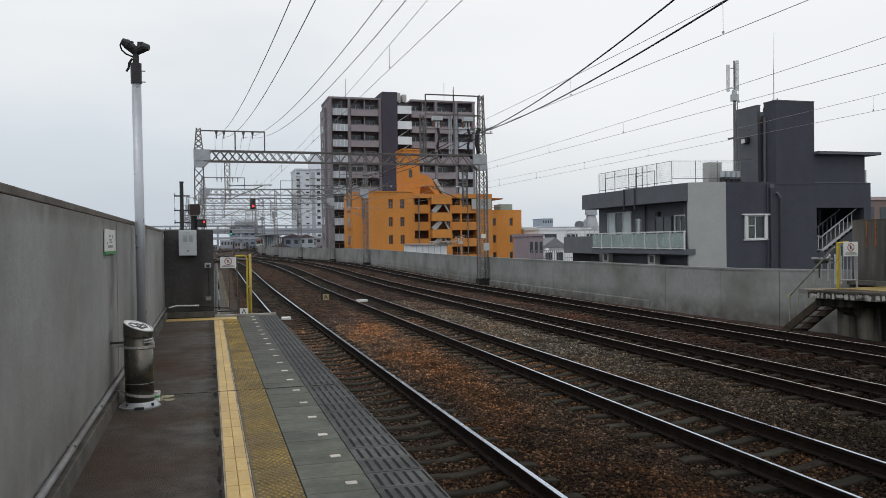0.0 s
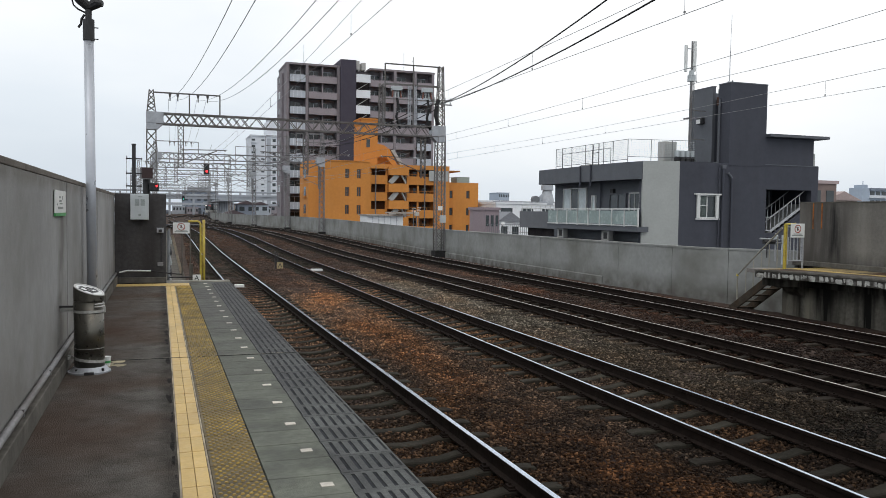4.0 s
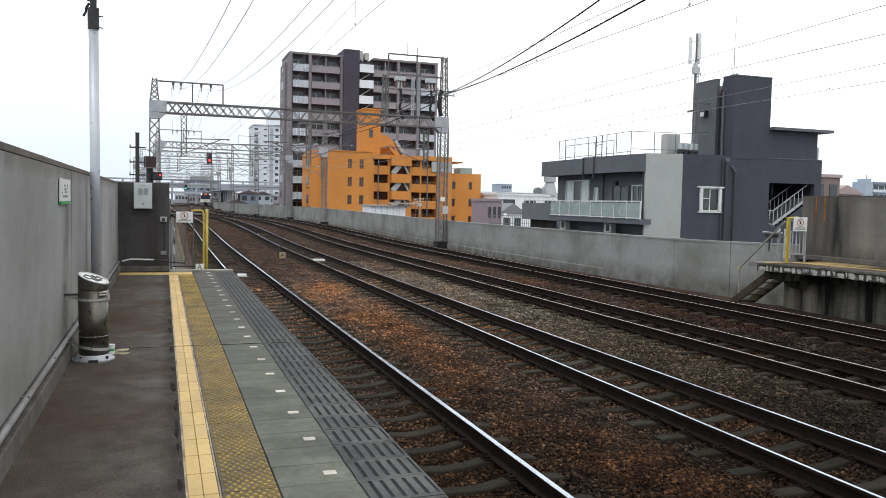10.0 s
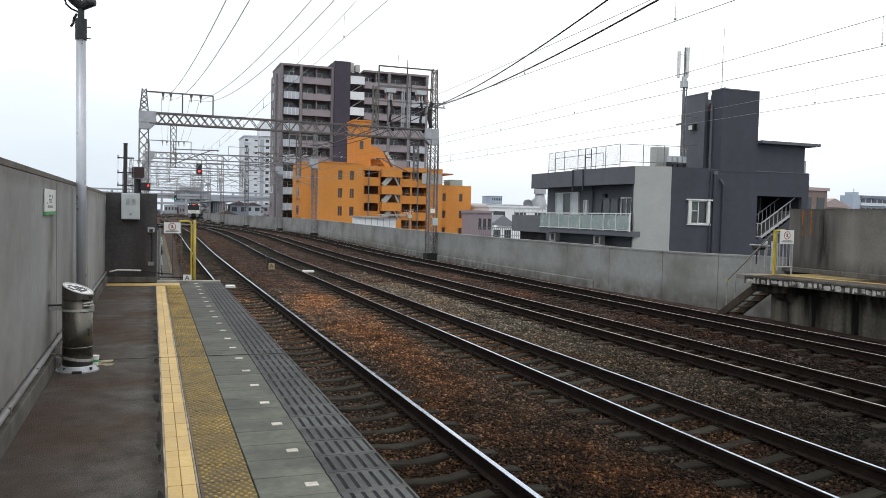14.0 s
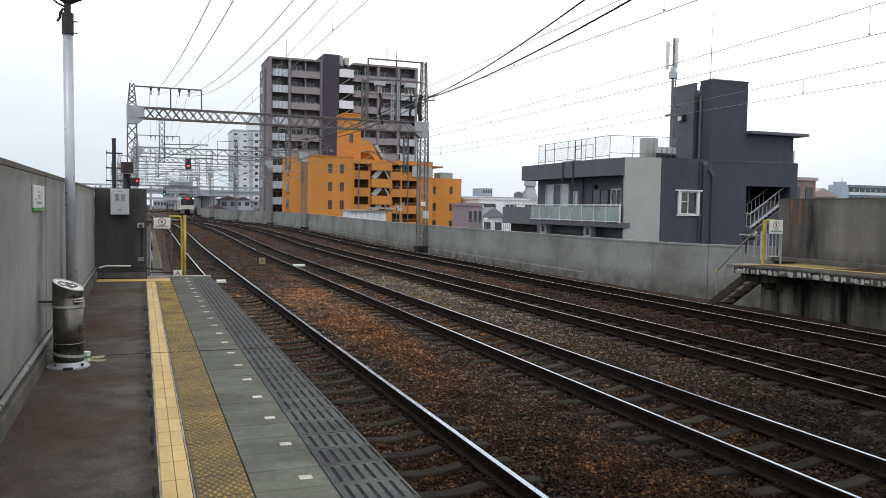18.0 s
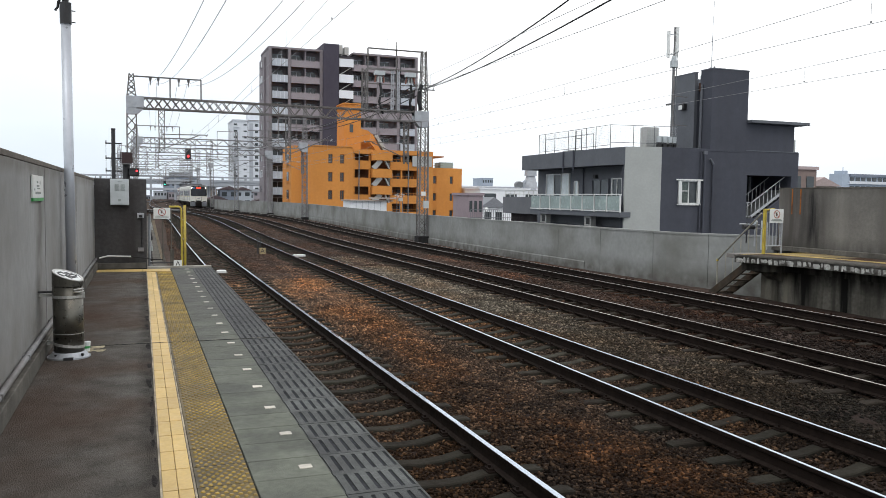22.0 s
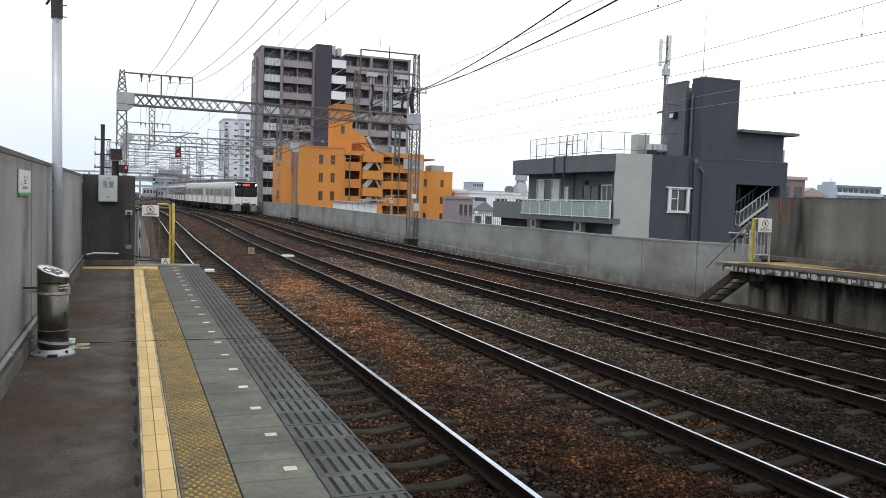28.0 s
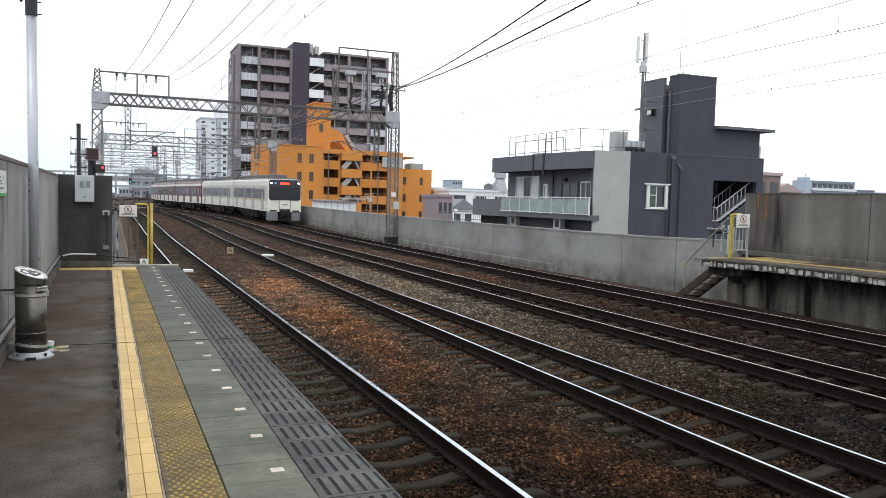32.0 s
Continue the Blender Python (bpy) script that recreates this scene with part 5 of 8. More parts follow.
fgate = tagged(empty("platform_gate", pose(15.5, 16.9, 0)), "yellow post and grey barred gate on the opposite platform", "gate")
part("post", rods(((0, 0, 0), (0, 0, 1.2), 0.03), n=12), M_YELLOW, fgate)
part("top_pipe", rods(((0, 0, 1.18), (0.34, 0, 1.2), 0.025), n=8), M_YELLOW, fgate)
for x in (0.12, 0.22, 0.34, 0.46, 0.58):
    part("gate_bar", rods(((x, 0.03, 0.2), (x, 0.03, 1.15), 0.016), n=6), M_STEEL, fgate)
for z in (0.22, 1.12):
    part("gate_rail", rods(((0.08, 0.03, z), (0.64, 0.03, z), 0.022), n=6), M_STEEL, fgate)
part("end_post", rods(((0.64, 0.03, 0), (0.64, 0.03, 1.2), 0.025), n=8), M_STEEL, fgate)
part("inner_post", rods(((0.06, 0.0, 0.0), (0.06, 0.0, 1.2), 0.018), n=10), M_YELLOW, fgate)
no_entry_sign("no_entry_sign", pose(15.87, 16.84, 1.02), 0.46, 0.37, "white no entry board on the opposite platform gate")

pipes = tagged(empty("pipe_rack", pose(14.9, 18.2, 0)), "tangle of grey pipes and valves behind the stair", "pipes")
for a, b, r, m_pipe in (((1.2, 0.3, 0.75), (1.9, 0.3, 0.72), 0.025, M_STEEL), ((1.75, 0.3, 0.1), (1.75, 0.3, 0.9), 0.022, M_STEEL), ((2.0, 0.3, 0.0), (2.0, 0.3, 0.85), 0.028, M_BOXGREY), ((1.5, 0.3, 0.62), (2.3, 0.3, 0.62), 0.02, M_STEEL_OLD), ((2.2, 0.3, 0.0), (2.2, 0.3, 0.8), 0.02, M_BOXGREY), ((1.3, 0.28, 0.66), (1.7, 0.28, 0.66), 0.06, M_BLACK), ((1.45, 0.3, 0.2), (1.45, 0.3, 0.8), 0.02, M_BLACK)):
    part("pipe", rods((a, b, r)), m_pipe, pipes)
part("valve", rods(((1.72, 0.28, 0.8), (1.78, 0.28, 0.8), 0.06)), M_BOXGREY, pipes)

# ---- overhead line gantries ----
M_STEEL_NEAR = mat("grimy_brown_grey_lattice", (0.135, 0.13, 0.128), 0.6, 0.3, vary=0.25, scale=1.5, stain=(0.07, 0.05, 0.035), stain_amount=0.9, stain_scale=0.9)
STEEL = [M_STEEL_OLD]   # the steel of the gantry in hand
M_FOOTING = mat("dark_mast_footing", (0.03, 0.03, 0.03), 0.85, vary=0.25)
def lattice(bm, a, b, w0, w1, bays, d, axis="z", chord=0.06, web=0.035, cross=1.1):
    """A four-legged lattice from a to b, w0 wide at a and w1 at b, d deep (or as wide); webs crossed up to a share of its length, then zigzag."""
    a, b = Vector(a), Vector(b)
    if axis == "z":
        s, t = Vector((1, 0, 0)), Vector((0, 1, 0))
    else:
        s, t = Vector((0, 0, 1)), Vector((0, 1, 0))
    at = lambda u, i, j: a.lerp(b, u) + s * i * (w0 + (w1 - w0) * u) / 2 + t * j * (d if d else (w0 + (w1 - w0) * u)) / 2
    for i in (-1, 1):
        for j in (-1, 1):
            bar(bm, at(0, i, j), at(1, i, j), chord)
    for k in range(bays):
        u, v = k / bays, (k + 1) / bays
        for j in (-1, 1):
            up = -1 if k % 2 else 1
            if u < cross or up < 0:
                bar(bm, at(u, -1, j), at(v, 1, j), web)
            if u < cross or up > 0:
                bar(bm, at(u, 1, j), at(v, -1, j), web)
        if axis == "z":
            for i in (-1, 1):
                bar(bm, at(u, i, -1), at(v, i, 1), web)
        else:
            bar(bm, at(u, 1, -1), at(v, 1, 1), web)
    return bm


def hanger_frame(parent, x0, x1, z0, z1, posts, pins, y=0.0):
    """A pipe frame on the beam from which insulators hang."""
    part("frame_pipe", bars(((x0, y, z1), (x1, y, z1), 0.07)), STEEL[0], parent)
    for x in posts:
        part("frame_post", bars(((x, y, z0), (x, y, z1), 0.07)), STEEL[0], parent)
    for x in pins:
        part("hanger", rods(((x, y, z1 - 0.42), (x, y, z1 - 0.16), 0.03), ((x, y, z1 - 0.2), (x, y, z1), 0.05, 0.085), n=8), STEEL[0], parent)


def drop_post(parent, x, z0, z1, y=0.0, w=0.3):
    bm = bmesh.new()
    lattice(bm, (x, y, z0), (x, y, z1), w * 0.8, w, 7, w * 0.6, chord=0.04, web=0.022)
    part("drop_post", bm, STEEL[0], parent, "narrow hanging lattice post")


def pull_arm(parent, x, side, z, y=0.0):
    """The arm that holds the contact wire to one side."""
    s = side
    bm = bars(((x, y, z), (x + s * 2.4, y, z + 0.05), 0.05), ((x, y, z - 0.8), (x + s * 1.9, y, z + 0.0), 0.05))
    arm = part("cantilever_arm", bm, STEEL[0], parent)
    part("insulator", rods(((x + s * 0.1, y, z), (x + s * 0.4, y, z + 0.01), 0.04), n=8), M_STEEL, arm)
    part("insulator", rods(((x + s * 2.3, y, z - 0.02), (x + s * 2.4, y, z + 0.08), 0.035), n=8), M_STEEL, arm)


def gantry(y, near=False):
    # all but the near gantry wear paler steel, in place of distance haze
    STEEL[0] = M_STEEL_NEAR if near else M_STEEL_OLD
    o = bend(y)
    lx, rx = -0.47 + min(0, o), 15.95 if y < 60 else 14.95 + bend(y, 15.3)
    g = tagged(empty("line_gantry", pose(0, 43.47, 0.0757) @ Matrix.Scale(0.945, 4) if near else pose(0, y, lift(y))), "galvanised lattice gantry carrying the overhead line", "gantry", "overhead line gantries")
    zb, zt = 5.93, 6.5
    bays = 36 if near else 24
    for x, top in ((lx, 7.75), (rx, 10.15)):
        bm = bmesh.new()
        lattice(bm, (x, 0, -1.4), (x, 0, 6.6), 0.5, 0.46, 15, 0.5, chord=0.058, web=0.028)
        mast = part("mast", bm, STEEL[0], g, "square lattice mast")
        bm = bmesh.new()
        lattice(bm, (x, 0, 6.6), (x, 0, top), 0.42, 0.2 if top < 8 else 0.26, 4 if top < 8 else 9, 0, chord=0.055, web=0.03)
        part("mast_top", bm, STEEL[0], mast, "tapered mast head")
        part("mast_foot", boxes((x - 0.35, x + 0.35, -0.35, 0.35, -1.5, -0.95), bevel=0.02), M_FOOTING, mast, "dark footing")
    bm = bmesh.new()
    lattice(bm, (lx + 0.25, 0, (zb + zt) / 2), (rx - 0.25, 0, (zb + zt) / 2), zt - zb, zt - zb, bays, 0.5, axis="x", chord=0.075, web=0.044, cross=0.3)
    part("beam", bm, STEEL[0], g, "long horizontal lattice beam")
    for x, s in ((lx, 1), (rx, -1)):
        bm = boxes((min(x - s * 0.27, x + s * 0.62), max(x - s * 0.27, x + s * 0.62), -0.3, 0.3, zb + 0.02, zt + 0.06), bevel=0.01)
        gus = part("gusset_box", bm, M_STEEL, g, "smooth grey gusset plate")
        bm = bmesh.new()
        vs = [bm.verts.new((x + dx * s, yy, z)) for yy in (-0.28, 0.28) for dx, z in ((-0.25, zb + 0.02), (0.62, zb + 0.02), (0.27, zb - 0.32), (-0.25, zb - 0.32))]
        for q in ((0, 1, 2, 3), (7, 6, 5, 4), (0, 4, 5, 1), (1, 5, 6, 2), (2, 6, 7, 3), (3, 7, 4, 0)):
            bm.faces.new([vs[i] for i in q])
        bmesh.ops.recalc_face_normals(bm, faces=bm.faces)
        part("gusset_knee", bm, M_STEEL, gus)
    hanger_frame(g, lx + 0.1, 3.0 + o, 6.5, 7.62, (1.4 + o, 3.0 + o), (0.4 + o, 0.8 + o, 1.85 + o, 2.35 + o))
    for x in (0.95, 7.75, 14.8):
        drop_post(g, x + o, 3.4 if x > 1 else 3.6, 5.93)
    hanger_frame(g, 12.4 + o, rx, 6.5, 10.1, (12.4 + o, 14.15 + o), ())
    part("crosspipe", bars(((12.4 + o, 0, 8.92), (rx, 0, 8.92), 0.1), ((12.4 + o, 0, 8.05), (rx, 0, 8.05), 0.06)), STEEL[0], g)
    part("lightning_rod", rods(((14.15 + o, 0, 10.1), (14.15 + o, 0, 10.6), 0.02), ((14.05 + o, 0, 10.35), (14.15 + o, 0, 10.3), 0.015), n=6), STEEL[0], g)
    pull_arm(g, 0.95 + o, 1, 4.6)
    pull_arm(g, 14.6 + o, -1, 4.6)
    pull_arm(g, 7.9 + o, 1, 4.6)
    pull_arm(g, 7.6 + o, -1, 4.6)
    if near:
        bm = bmesh.new()
        lattice(bm, (12.25, 0, 6.5), (12.25, 0, 8.9), 0.22, 0.22, 8, 0.22, chord=0.04, web=0.022)
        part("side_mast", bm, STEEL[0], g)
        for x in (14.0, 14.35):
            bm = bmesh.new()
            lattice(bm, (x, 0, 6.5), (x, 0, 8.9), 0.14, 0.14, 8, 0.14, chord=0.03, web=0.018)
            part("switch_post", bm, M_STEEL, g)
        for x in (13.2, 15.1):
            sw = part("switch_box", boxes((x - 0.3, x + 0.3, -0.2, 0.2, 8.55, 8.8), bevel=0.01), M_BOXGREY, g, "pale switch gear")
            for dx in (-0.28, -0.1, 0.1, 0.28):
                part("insulator", rods(((x + dx, 0, 8.15), (x + dx * 0.8, 0, 8.55), 0.05), n=8), M_PORCELAIN if abs(dx) < 0.2 else M_BROWN_INS, sw)
            part("drop_cable", tube([(x, -0.1, 8.1), (x + 0.08, -0.15, 7.6), (x - 0.05, -0.15, 7.0), (x + 0.2, -0.1, 6.3)], 0.075, n=8), M_CABLE, sw, "thick black cable")
        part("mast_cable", tube([(15.75, -0.3, 8.1), (15.6, -0.32, 7.8), (15.55, -0.32, 7.2), (15.7, -0.32, 6.6)], 0.12, n=8), M_CABLE, g, "bundle of thick black cables")
        for dx, r in ((-0.3, 0.014), (-0.22, 0.018), (0.3, 0.02)):
            part("mast_conduit", tube([(rx + dx, -0.28, -0.9), (rx + dx, -0.28, 2.0), (rx + dx * 0.95, -0.28, 4.5), (rx + dx * 0.9, -0.28, 6.0)], r, n=8), M_STEEL_OLD, g, "cable running up the mast")
        part("mast_box", boxes((rx - 0.05, rx + 0.3, -0.42, -0.27, 0.75, 1.2), bevel=0.01), M_BOXGREY, g, "pale box on the mast")
        part("mast_plate", boxes((rx - 0.16, rx + 0.12, -0.3, -0.27, 1.5, 1.75)), M_SIGNWHITE, g, "small white plate")
        for k in range(12):
            part("step_bolt", rods(((rx - 0.42, -0.25, -0.3 + k * 0.5), (rx - 0.2, -0.25, -0.3 + k * 0.5), 0.014), n=6), M_STEEL_OLD, g)
        for z in (7.85, 8.1):
            part("cable_arm", bars(((15.2, -0.25, z), (16.6, -0.25, z), 0.06)), STEEL[0], g)
            for x in (15.5, 15.8, 16.15, 16.5):
                part("insulator", rods(((x, -0.25, z), (x, -0.25, z + 0.16), 0.05), n=8), M_PORCELAIN, g)
    return g


GANTRIES = (46.0, 81.0, 98.5, 117.5, 140.5, 168.0, 195.0, 225.0)
for y in GANTRIES:
    gantry(y, y < 50)
# the supports behind the camera close the spans
gantry(-9.0)

# ---- signals hung from the gantries ----
def hung_signal(x, y, z, lamp, label):
    t = tagged(empty("hanging_signal", pose(x, y, z + lift(y))), label, "signal")
    part("backboard", boxes((-0.26, 0.26, 0.0, 0.05, -0.42, 0.6), bevel=0.02), M_BLACK, t)
    part("hood", rods(((0, -0.3, -0.12), (0, 0, -0.12), 0.17), n=12), M_BLACK, t)
    part("lens", rods(((0, -0.31, -0.12), (0, -0.3, -0.12), 0.11), n=16), lamp, t, "lit signal lens")
    part("dark_lens", rods(((0, -0.06, 0.32), (0, 0.0, 0.32), 0.13), n=16), M_LAMP_OFF, t)
    for x0 in (-0.2, 0.2):
        part("hanger", bars(((x0, 0.05, 0.6), (x0, 0.05, 5.96 - z), 0.05)), M_STEEL_OLD, t)
    part("platform", boxes((-0.45, 0.45, -0.2, 0.4, -0.52, -0.48)), M_STEEL_OLD, t)
    return t


hung_signal(4.2, 80.7, 4.95, M_REDLAMP, "railway signal showing red hung from a gantry")
hung_signal(4.3, 167.8, 3.2, M_GREENLAMP, "distant railway signal showing green")

# ---- overhead wires ----
def wire(name, label, points, r, material=None):
    t = tagged(empty(name), label, "wire")
    part("strand", tube(points, r, n=5), material or M_WIRE, t)
    return t


def span(a, b, sag, n=14):
    a, b = Vector(a), Vector(b)
    return [tuple(a.lerp(b, i / n) - Vector((0, 0, sag * 4 * (i / n) * (1 - i / n)))) for i in range(n + 1)]


ENDS = (-9.0, 43.5) + GANTRIES[1:]
FIRST = (2.9, 4.4, 4.35, 4.7)   # where the droppers begin
for c in TRACKS:
    t = tagged(empty("overhead_line"), "contact wire with messenger wire and droppers above a track", "overhead line", "overhead lines")
    for ya, yb in zip(ENDS, ENDS[1:]):
        if ya > 150:
            break
        xa, xb, la, lb = c + bend(ya, c), c + bend(yb, c), lift(ya), lift(yb)
        s = -0.12 if ENDS.index(ya) % 2 else 0.12
        contact = part("contact_wire", tube([(xa + s, ya, 3.97 + la), (xb - s, yb, 3.97 + lb)], 0.0046 if ya < 20 else 0.009, n=5), M_WIRE, t)
        low = 25 if ya < 0 else (ya + yb) / 2
        mess = lambda y: 4.2 + 0.75 * ((y - low) / (27 if ya < 0 else (yb - ya) / 2)) ** 2 * (0.5 if ya < 0 and y > low else 0.72)
        pts = [(xa + s + (xb - xa - 2 * s) * u, ya + (yb - ya) * u, mess(ya + (yb - ya) * u) + la + (lb - la) * u) for u in np.linspace(0, 1, 17)]
        part("messenger_wire", tube([tuple(map(float, q)) for q in pts], 0.0046 if ya < 20 else 0.009, n=5), M_WIRE, t)
        for y in np.arange(FIRST[TRACKS.index(c)] + 4.45 * math.ceil((ya - FIRST[TRACKS.index(c)]) / 4.45), yb - 0.5, 4.45):
            u = (y - ya) / (yb - ya)
            x = xa + s + (xb - xa - 2 * s) * u
            part("dropper", rods(((x, y, 3.97 + la), (x, y, mess(y) + la), 0.0035), n=4), M_WIRE, contact)
            part("clamp", boxes((x - 0.01, x + 0.01, y - 0.012, y + 0.012, 3.985 + la, 4.01 + la)), M_WIRE, contact)
FEED = "thin bare feeder wire above the tracks"
for x, x1, z1, sag in ((0.4, 1.9, 6.2, 1.3), (0.8, 2.2, 6.5, 1.6), (1.85, 3.3, 6.6, 1.6), (2.35, 3.5, 6.55, 1.65)):
    wire("feeder_wire", FEED, span((x * 0.945, 43.47, 6.97), (x1, -6, z1), sag, 24), 0.0088)
    wire("feeder_wire", FEED, span((x * 0.945, 43.47, 6.97), (x + bend(81), 81, 7.35), 0.4), 0.009)
for z, x1, z1, sag in ((7.9, 6.7, 8.2, 1.0), (7.9, 6.6, 6.4, 0.8)):
    wire("feeder_cable", "thick black feeder cable slung from the gantry mast", span((15.03, 43.47, 1.375 + (z - 1.375) * 0.945), (x1, -6, z1), sag, 24), 0.023, M_CABLE)
for z, x in ((8.1, 15.4), (8.1, 15.9), (7.9, 16.3)):
    for ya, yb in zip(GANTRIES, GANTRIES[1:4]):
        wire("feeder_cable", "black feeder cable between gantry masts", span((x + bend(ya), ya, z) if ya > 50 else (x * 0.945, 43.47, 1.375 + (z - 1.375) * 0.945), (x - 0.9 + bend(yb), yb, z), 0.5), 0.028, M_CABLE)

# ---- the train ----
M_TRAIN_WHITE = mat("cream_white_train_paint", (0.72, 0.72, 0.66), 0.35, vary=0.04, scale=2, stain=(0.5, 0.49, 0.44), stain_amount=0.25)
M_TRAIN_GREY = mat("grey_train_upper", (0.5, 0.5, 0.475), 0.4, vary=0.05, scale=2)
M_TRAIN_RED = mat("maroon_train_paint", (0.125, 0.034, 0.048), 0.4, vary=0.06, scale=2)
M_TRAIN_YELLOW = mat("yellow_train_line", (0.6, 0.5, 0.2), 0.4, vary=0.05)
M_TRAIN_ROOF = mat("grimy_train_roof", (0.13, 0.13, 0.135), 0.7, vary=0.15, scale=1.5)
M_TRAIN_BLACK = mat("glossy_black_front", (0.012, 0.012, 0.014), 0.15, vary=0.1, coat=0.5)
M_TRAIN_GLASS = mat("grey_train_window", (0.13, 0.14, 0.145), 0.1, vary=0.2, scale=0.6)
M_CAB_GLASS = mat("dark_cab_window", (0.022, 0.024, 0.03), 0.12, vary=0.1)
M_TRAIN_SEAM = mat("dark_door_seal", (0.05, 0.05, 0.05), 0.6, vary=0.1)
M_TRAIN_SKIRT = mat("silver_grey_skirt", (0.17, 0.185, 0.205), 0.45, vary=0.08)
M_UNDER = mat("underframe_grime", (0.03, 0.027, 0.025), 0.85, vary=0.25)
M_HEADLIGHT = mat("lit_headlight", (1.0, 0.95, 0.85), 0.3, vary=0.0, emit=7.0)
M_SIGN_ORANGE = mat("lit_orange_sign", (1.0, 0.07, 0.03), 0.4, vary=0.0, emit=0.8)
M_DOORSEAM = mat("train_door_leaf", (0.4, 0.4, 0.38), 0.4, vary=0.05)
CAR_L, CAR_W, CAR_H = 18.2, 2.8, 3.8


def shell(hw, z0, z1, y0, y1, r=0.35):
    """The body as one hull with rounded roof shoulders, from y0 to y1."""
    prof = [(-hw, z0), (hw, z0), (hw, z1 - r)]
    prof += [(hw - r + r * math.cos(a), z1 - r + (r * 0.75) * math.sin(a)) for a in np.linspace(0.25, 1.35, 4)]
    prof += [(-x, z) for x, z in prof[:2:-1]] + [(-hw, z1 - r)]
    bm = bmesh.new()
    a = [bm.verts.new((x, y0, z)) for x, z in prof]
    b = [bm.verts.new((x, y1, z)) for x, z in prof]
    n = len(prof)
    for i in range(n):
        j = (i + 1) % n
        bm.faces.new((a[i], a[j], b[j], b[i]))
    bm.faces.new(a[::-1])
    bm.faces.new(b)
    bmesh.ops.recalc_face_normals(bm, faces=bm.faces)
    return bm


def train_car(red, cab, pantograph):
    """A car whose front end is at y = 0 and whose length runs to +y; z = 0 is the rail head."""
    car = tagged(empty("train_car"), ("maroon and white commuter train car" if red else "cream and grey commuter train car" + (" with lit headlights" if cab else "")) + " on track", "train car", "cars of the train")
    hw, upper = CAR_W / 2, (M_TRAIN_RED if red else M_TRAIN_GREY)
    lower_h = 1.8
    body = part("body", shell(hw, 0.95, CAR_H, 0.12 if cab else 0.3, CAR_L - 0.3), upper, car, "maroon body" if red else "pale grey body")
    part("roof", shell(hw - 0.16, CAR_H - 0.25, CAR_H + 0.06, 0.4, CAR_L - 0.5, 0.2), M_TRAIN_ROOF, car, "grimy roof")
    for s in (-1, 1):
        x0, x1 = (hw, hw + 0.012) if s > 0 else (-hw - 0.012, -hw)
        part("waist_panel", boxes((x0, x1, 0.12 if cab else 0.3, CAR_L - 0.3, 0.95, lower_h)), M_TRAIN_WHITE, body, "cream white lower side")
        part("cant_panel", boxes((x0, x1, 0.12 if cab else 0.3, CAR_L - 0.3, 3.12, 3.42)), M_TRAIN_WHITE, body)
        if not red:
            part("yellow_line", boxes((x0 * 1.002, x1 * 1.002, 0.5, CAR_L - 0.3, 1.8, 1.9)), M_TRAIN_YELLOW, body, "yellow waist line")
        xa, xb = (hw + 0.002, hw + 0.02) if s > 0 else (-hw - 0.02, -hw - 0.002)
        for k in range(4):
            dy = 2.3 + k * 4.53
            door = part("door", boxes((xa, xb, dy - 0.65, dy - 0.01, 1.02, 3.0), (xa, xb, dy + 0.01, dy + 0.65, 1.02, 3.0)), M_DOORSEAM if not red else M_TRAIN_RED, body, "double sliding door")
            xw = (hw + 0.015, hw + 0.028) if s > 0 else (-hw - 0.028, -hw - 0.015)
            for d in (-0.68, 0.68):
                part("door_seal", boxes((*xw, dy + d - 0.035, dy + d + 0.035, 1.75, 3.0)), M_TRAIN_SEAM, door, "dark door edge")
            for d in (-0.33, 0.33):
                part("door_pane", boxes((*xw, dy + d - 0.22, dy + d + 0.22, 1.98, 2.86)), M_TRAIN_GLASS, door)
            if k < 3:
                for d in (1.4, 2.265, 3.13):
                    part("window", boxes((*xw, dy + d - 0.38, dy + d + 0.38, 1.98, 2.86), bevel=0.004), M_TRAIN_GLASS, body, "dark window")
        part("window", boxes((xa, xb, CAR_L - 1.4, CAR_L - 0.7, 1.98, 2.86)), M_TRAIN_GLASS, body, "dark window")
    for y in (4.5, 9.1, 13.8):
        ac = part("roof_unit", boxes((-0.85, 0.85, y - 1.5, y + 1.5, CAR_H, CAR_H + 0.32), bevel=0.06), M_TRAIN_ROOF, car, "grey air conditioner")
    if pantograph:
        for y in (2.6, 15.4):
            part("pantograph", bars(((-0.5, y, CAR_H + 0.1), (0, y + 0.9, CAR_H + 0.55), 0.05), ((0.5, y, CAR_H + 0.1), (0, y + 0.9, CAR_H + 0.55), 0.05), ((0, y + 0.9, CAR_H + 0.55), (0, y, CAR_H + 0.95), 0.05), ((-0.9, y, CAR_H + 0.98), (0.9, y, CAR_H + 0.98), 0.07)), M_UNDER, car, "folded steel pantograph")
    part("underframe", boxes((-1.1, 1.1, 0.6, CAR_L - 0.6, 0.62, 0.95)), M_UNDER, car)
    for y, w in ((6.2, 1.2), (8.3, 1.6), (10.4, 1.6), (12.2, 1.0)):
        part("equipment_box", boxes((-1.25, 1.25, y - w / 2, y + w / 2, 0.3, 0.9), bevel=0.03), M_UNDER, car)
    for y in (3.2, CAR_L - 3.2):
        bogie = part("bogie", boxes((-0.95, 0.95, y - 1.5, y + 1.5, 0.42, 0.66), bevel=0.03), M_UNDER, car)
        for dy in (-1.05, 1.05):
            for s in (-1, 1):
                part("wheel", rods(((s * 0.5, y + dy, 0.43), (s * 0.62, y + dy, 0.43), 0.43), n=18), M_RAILSIDE, bogie)
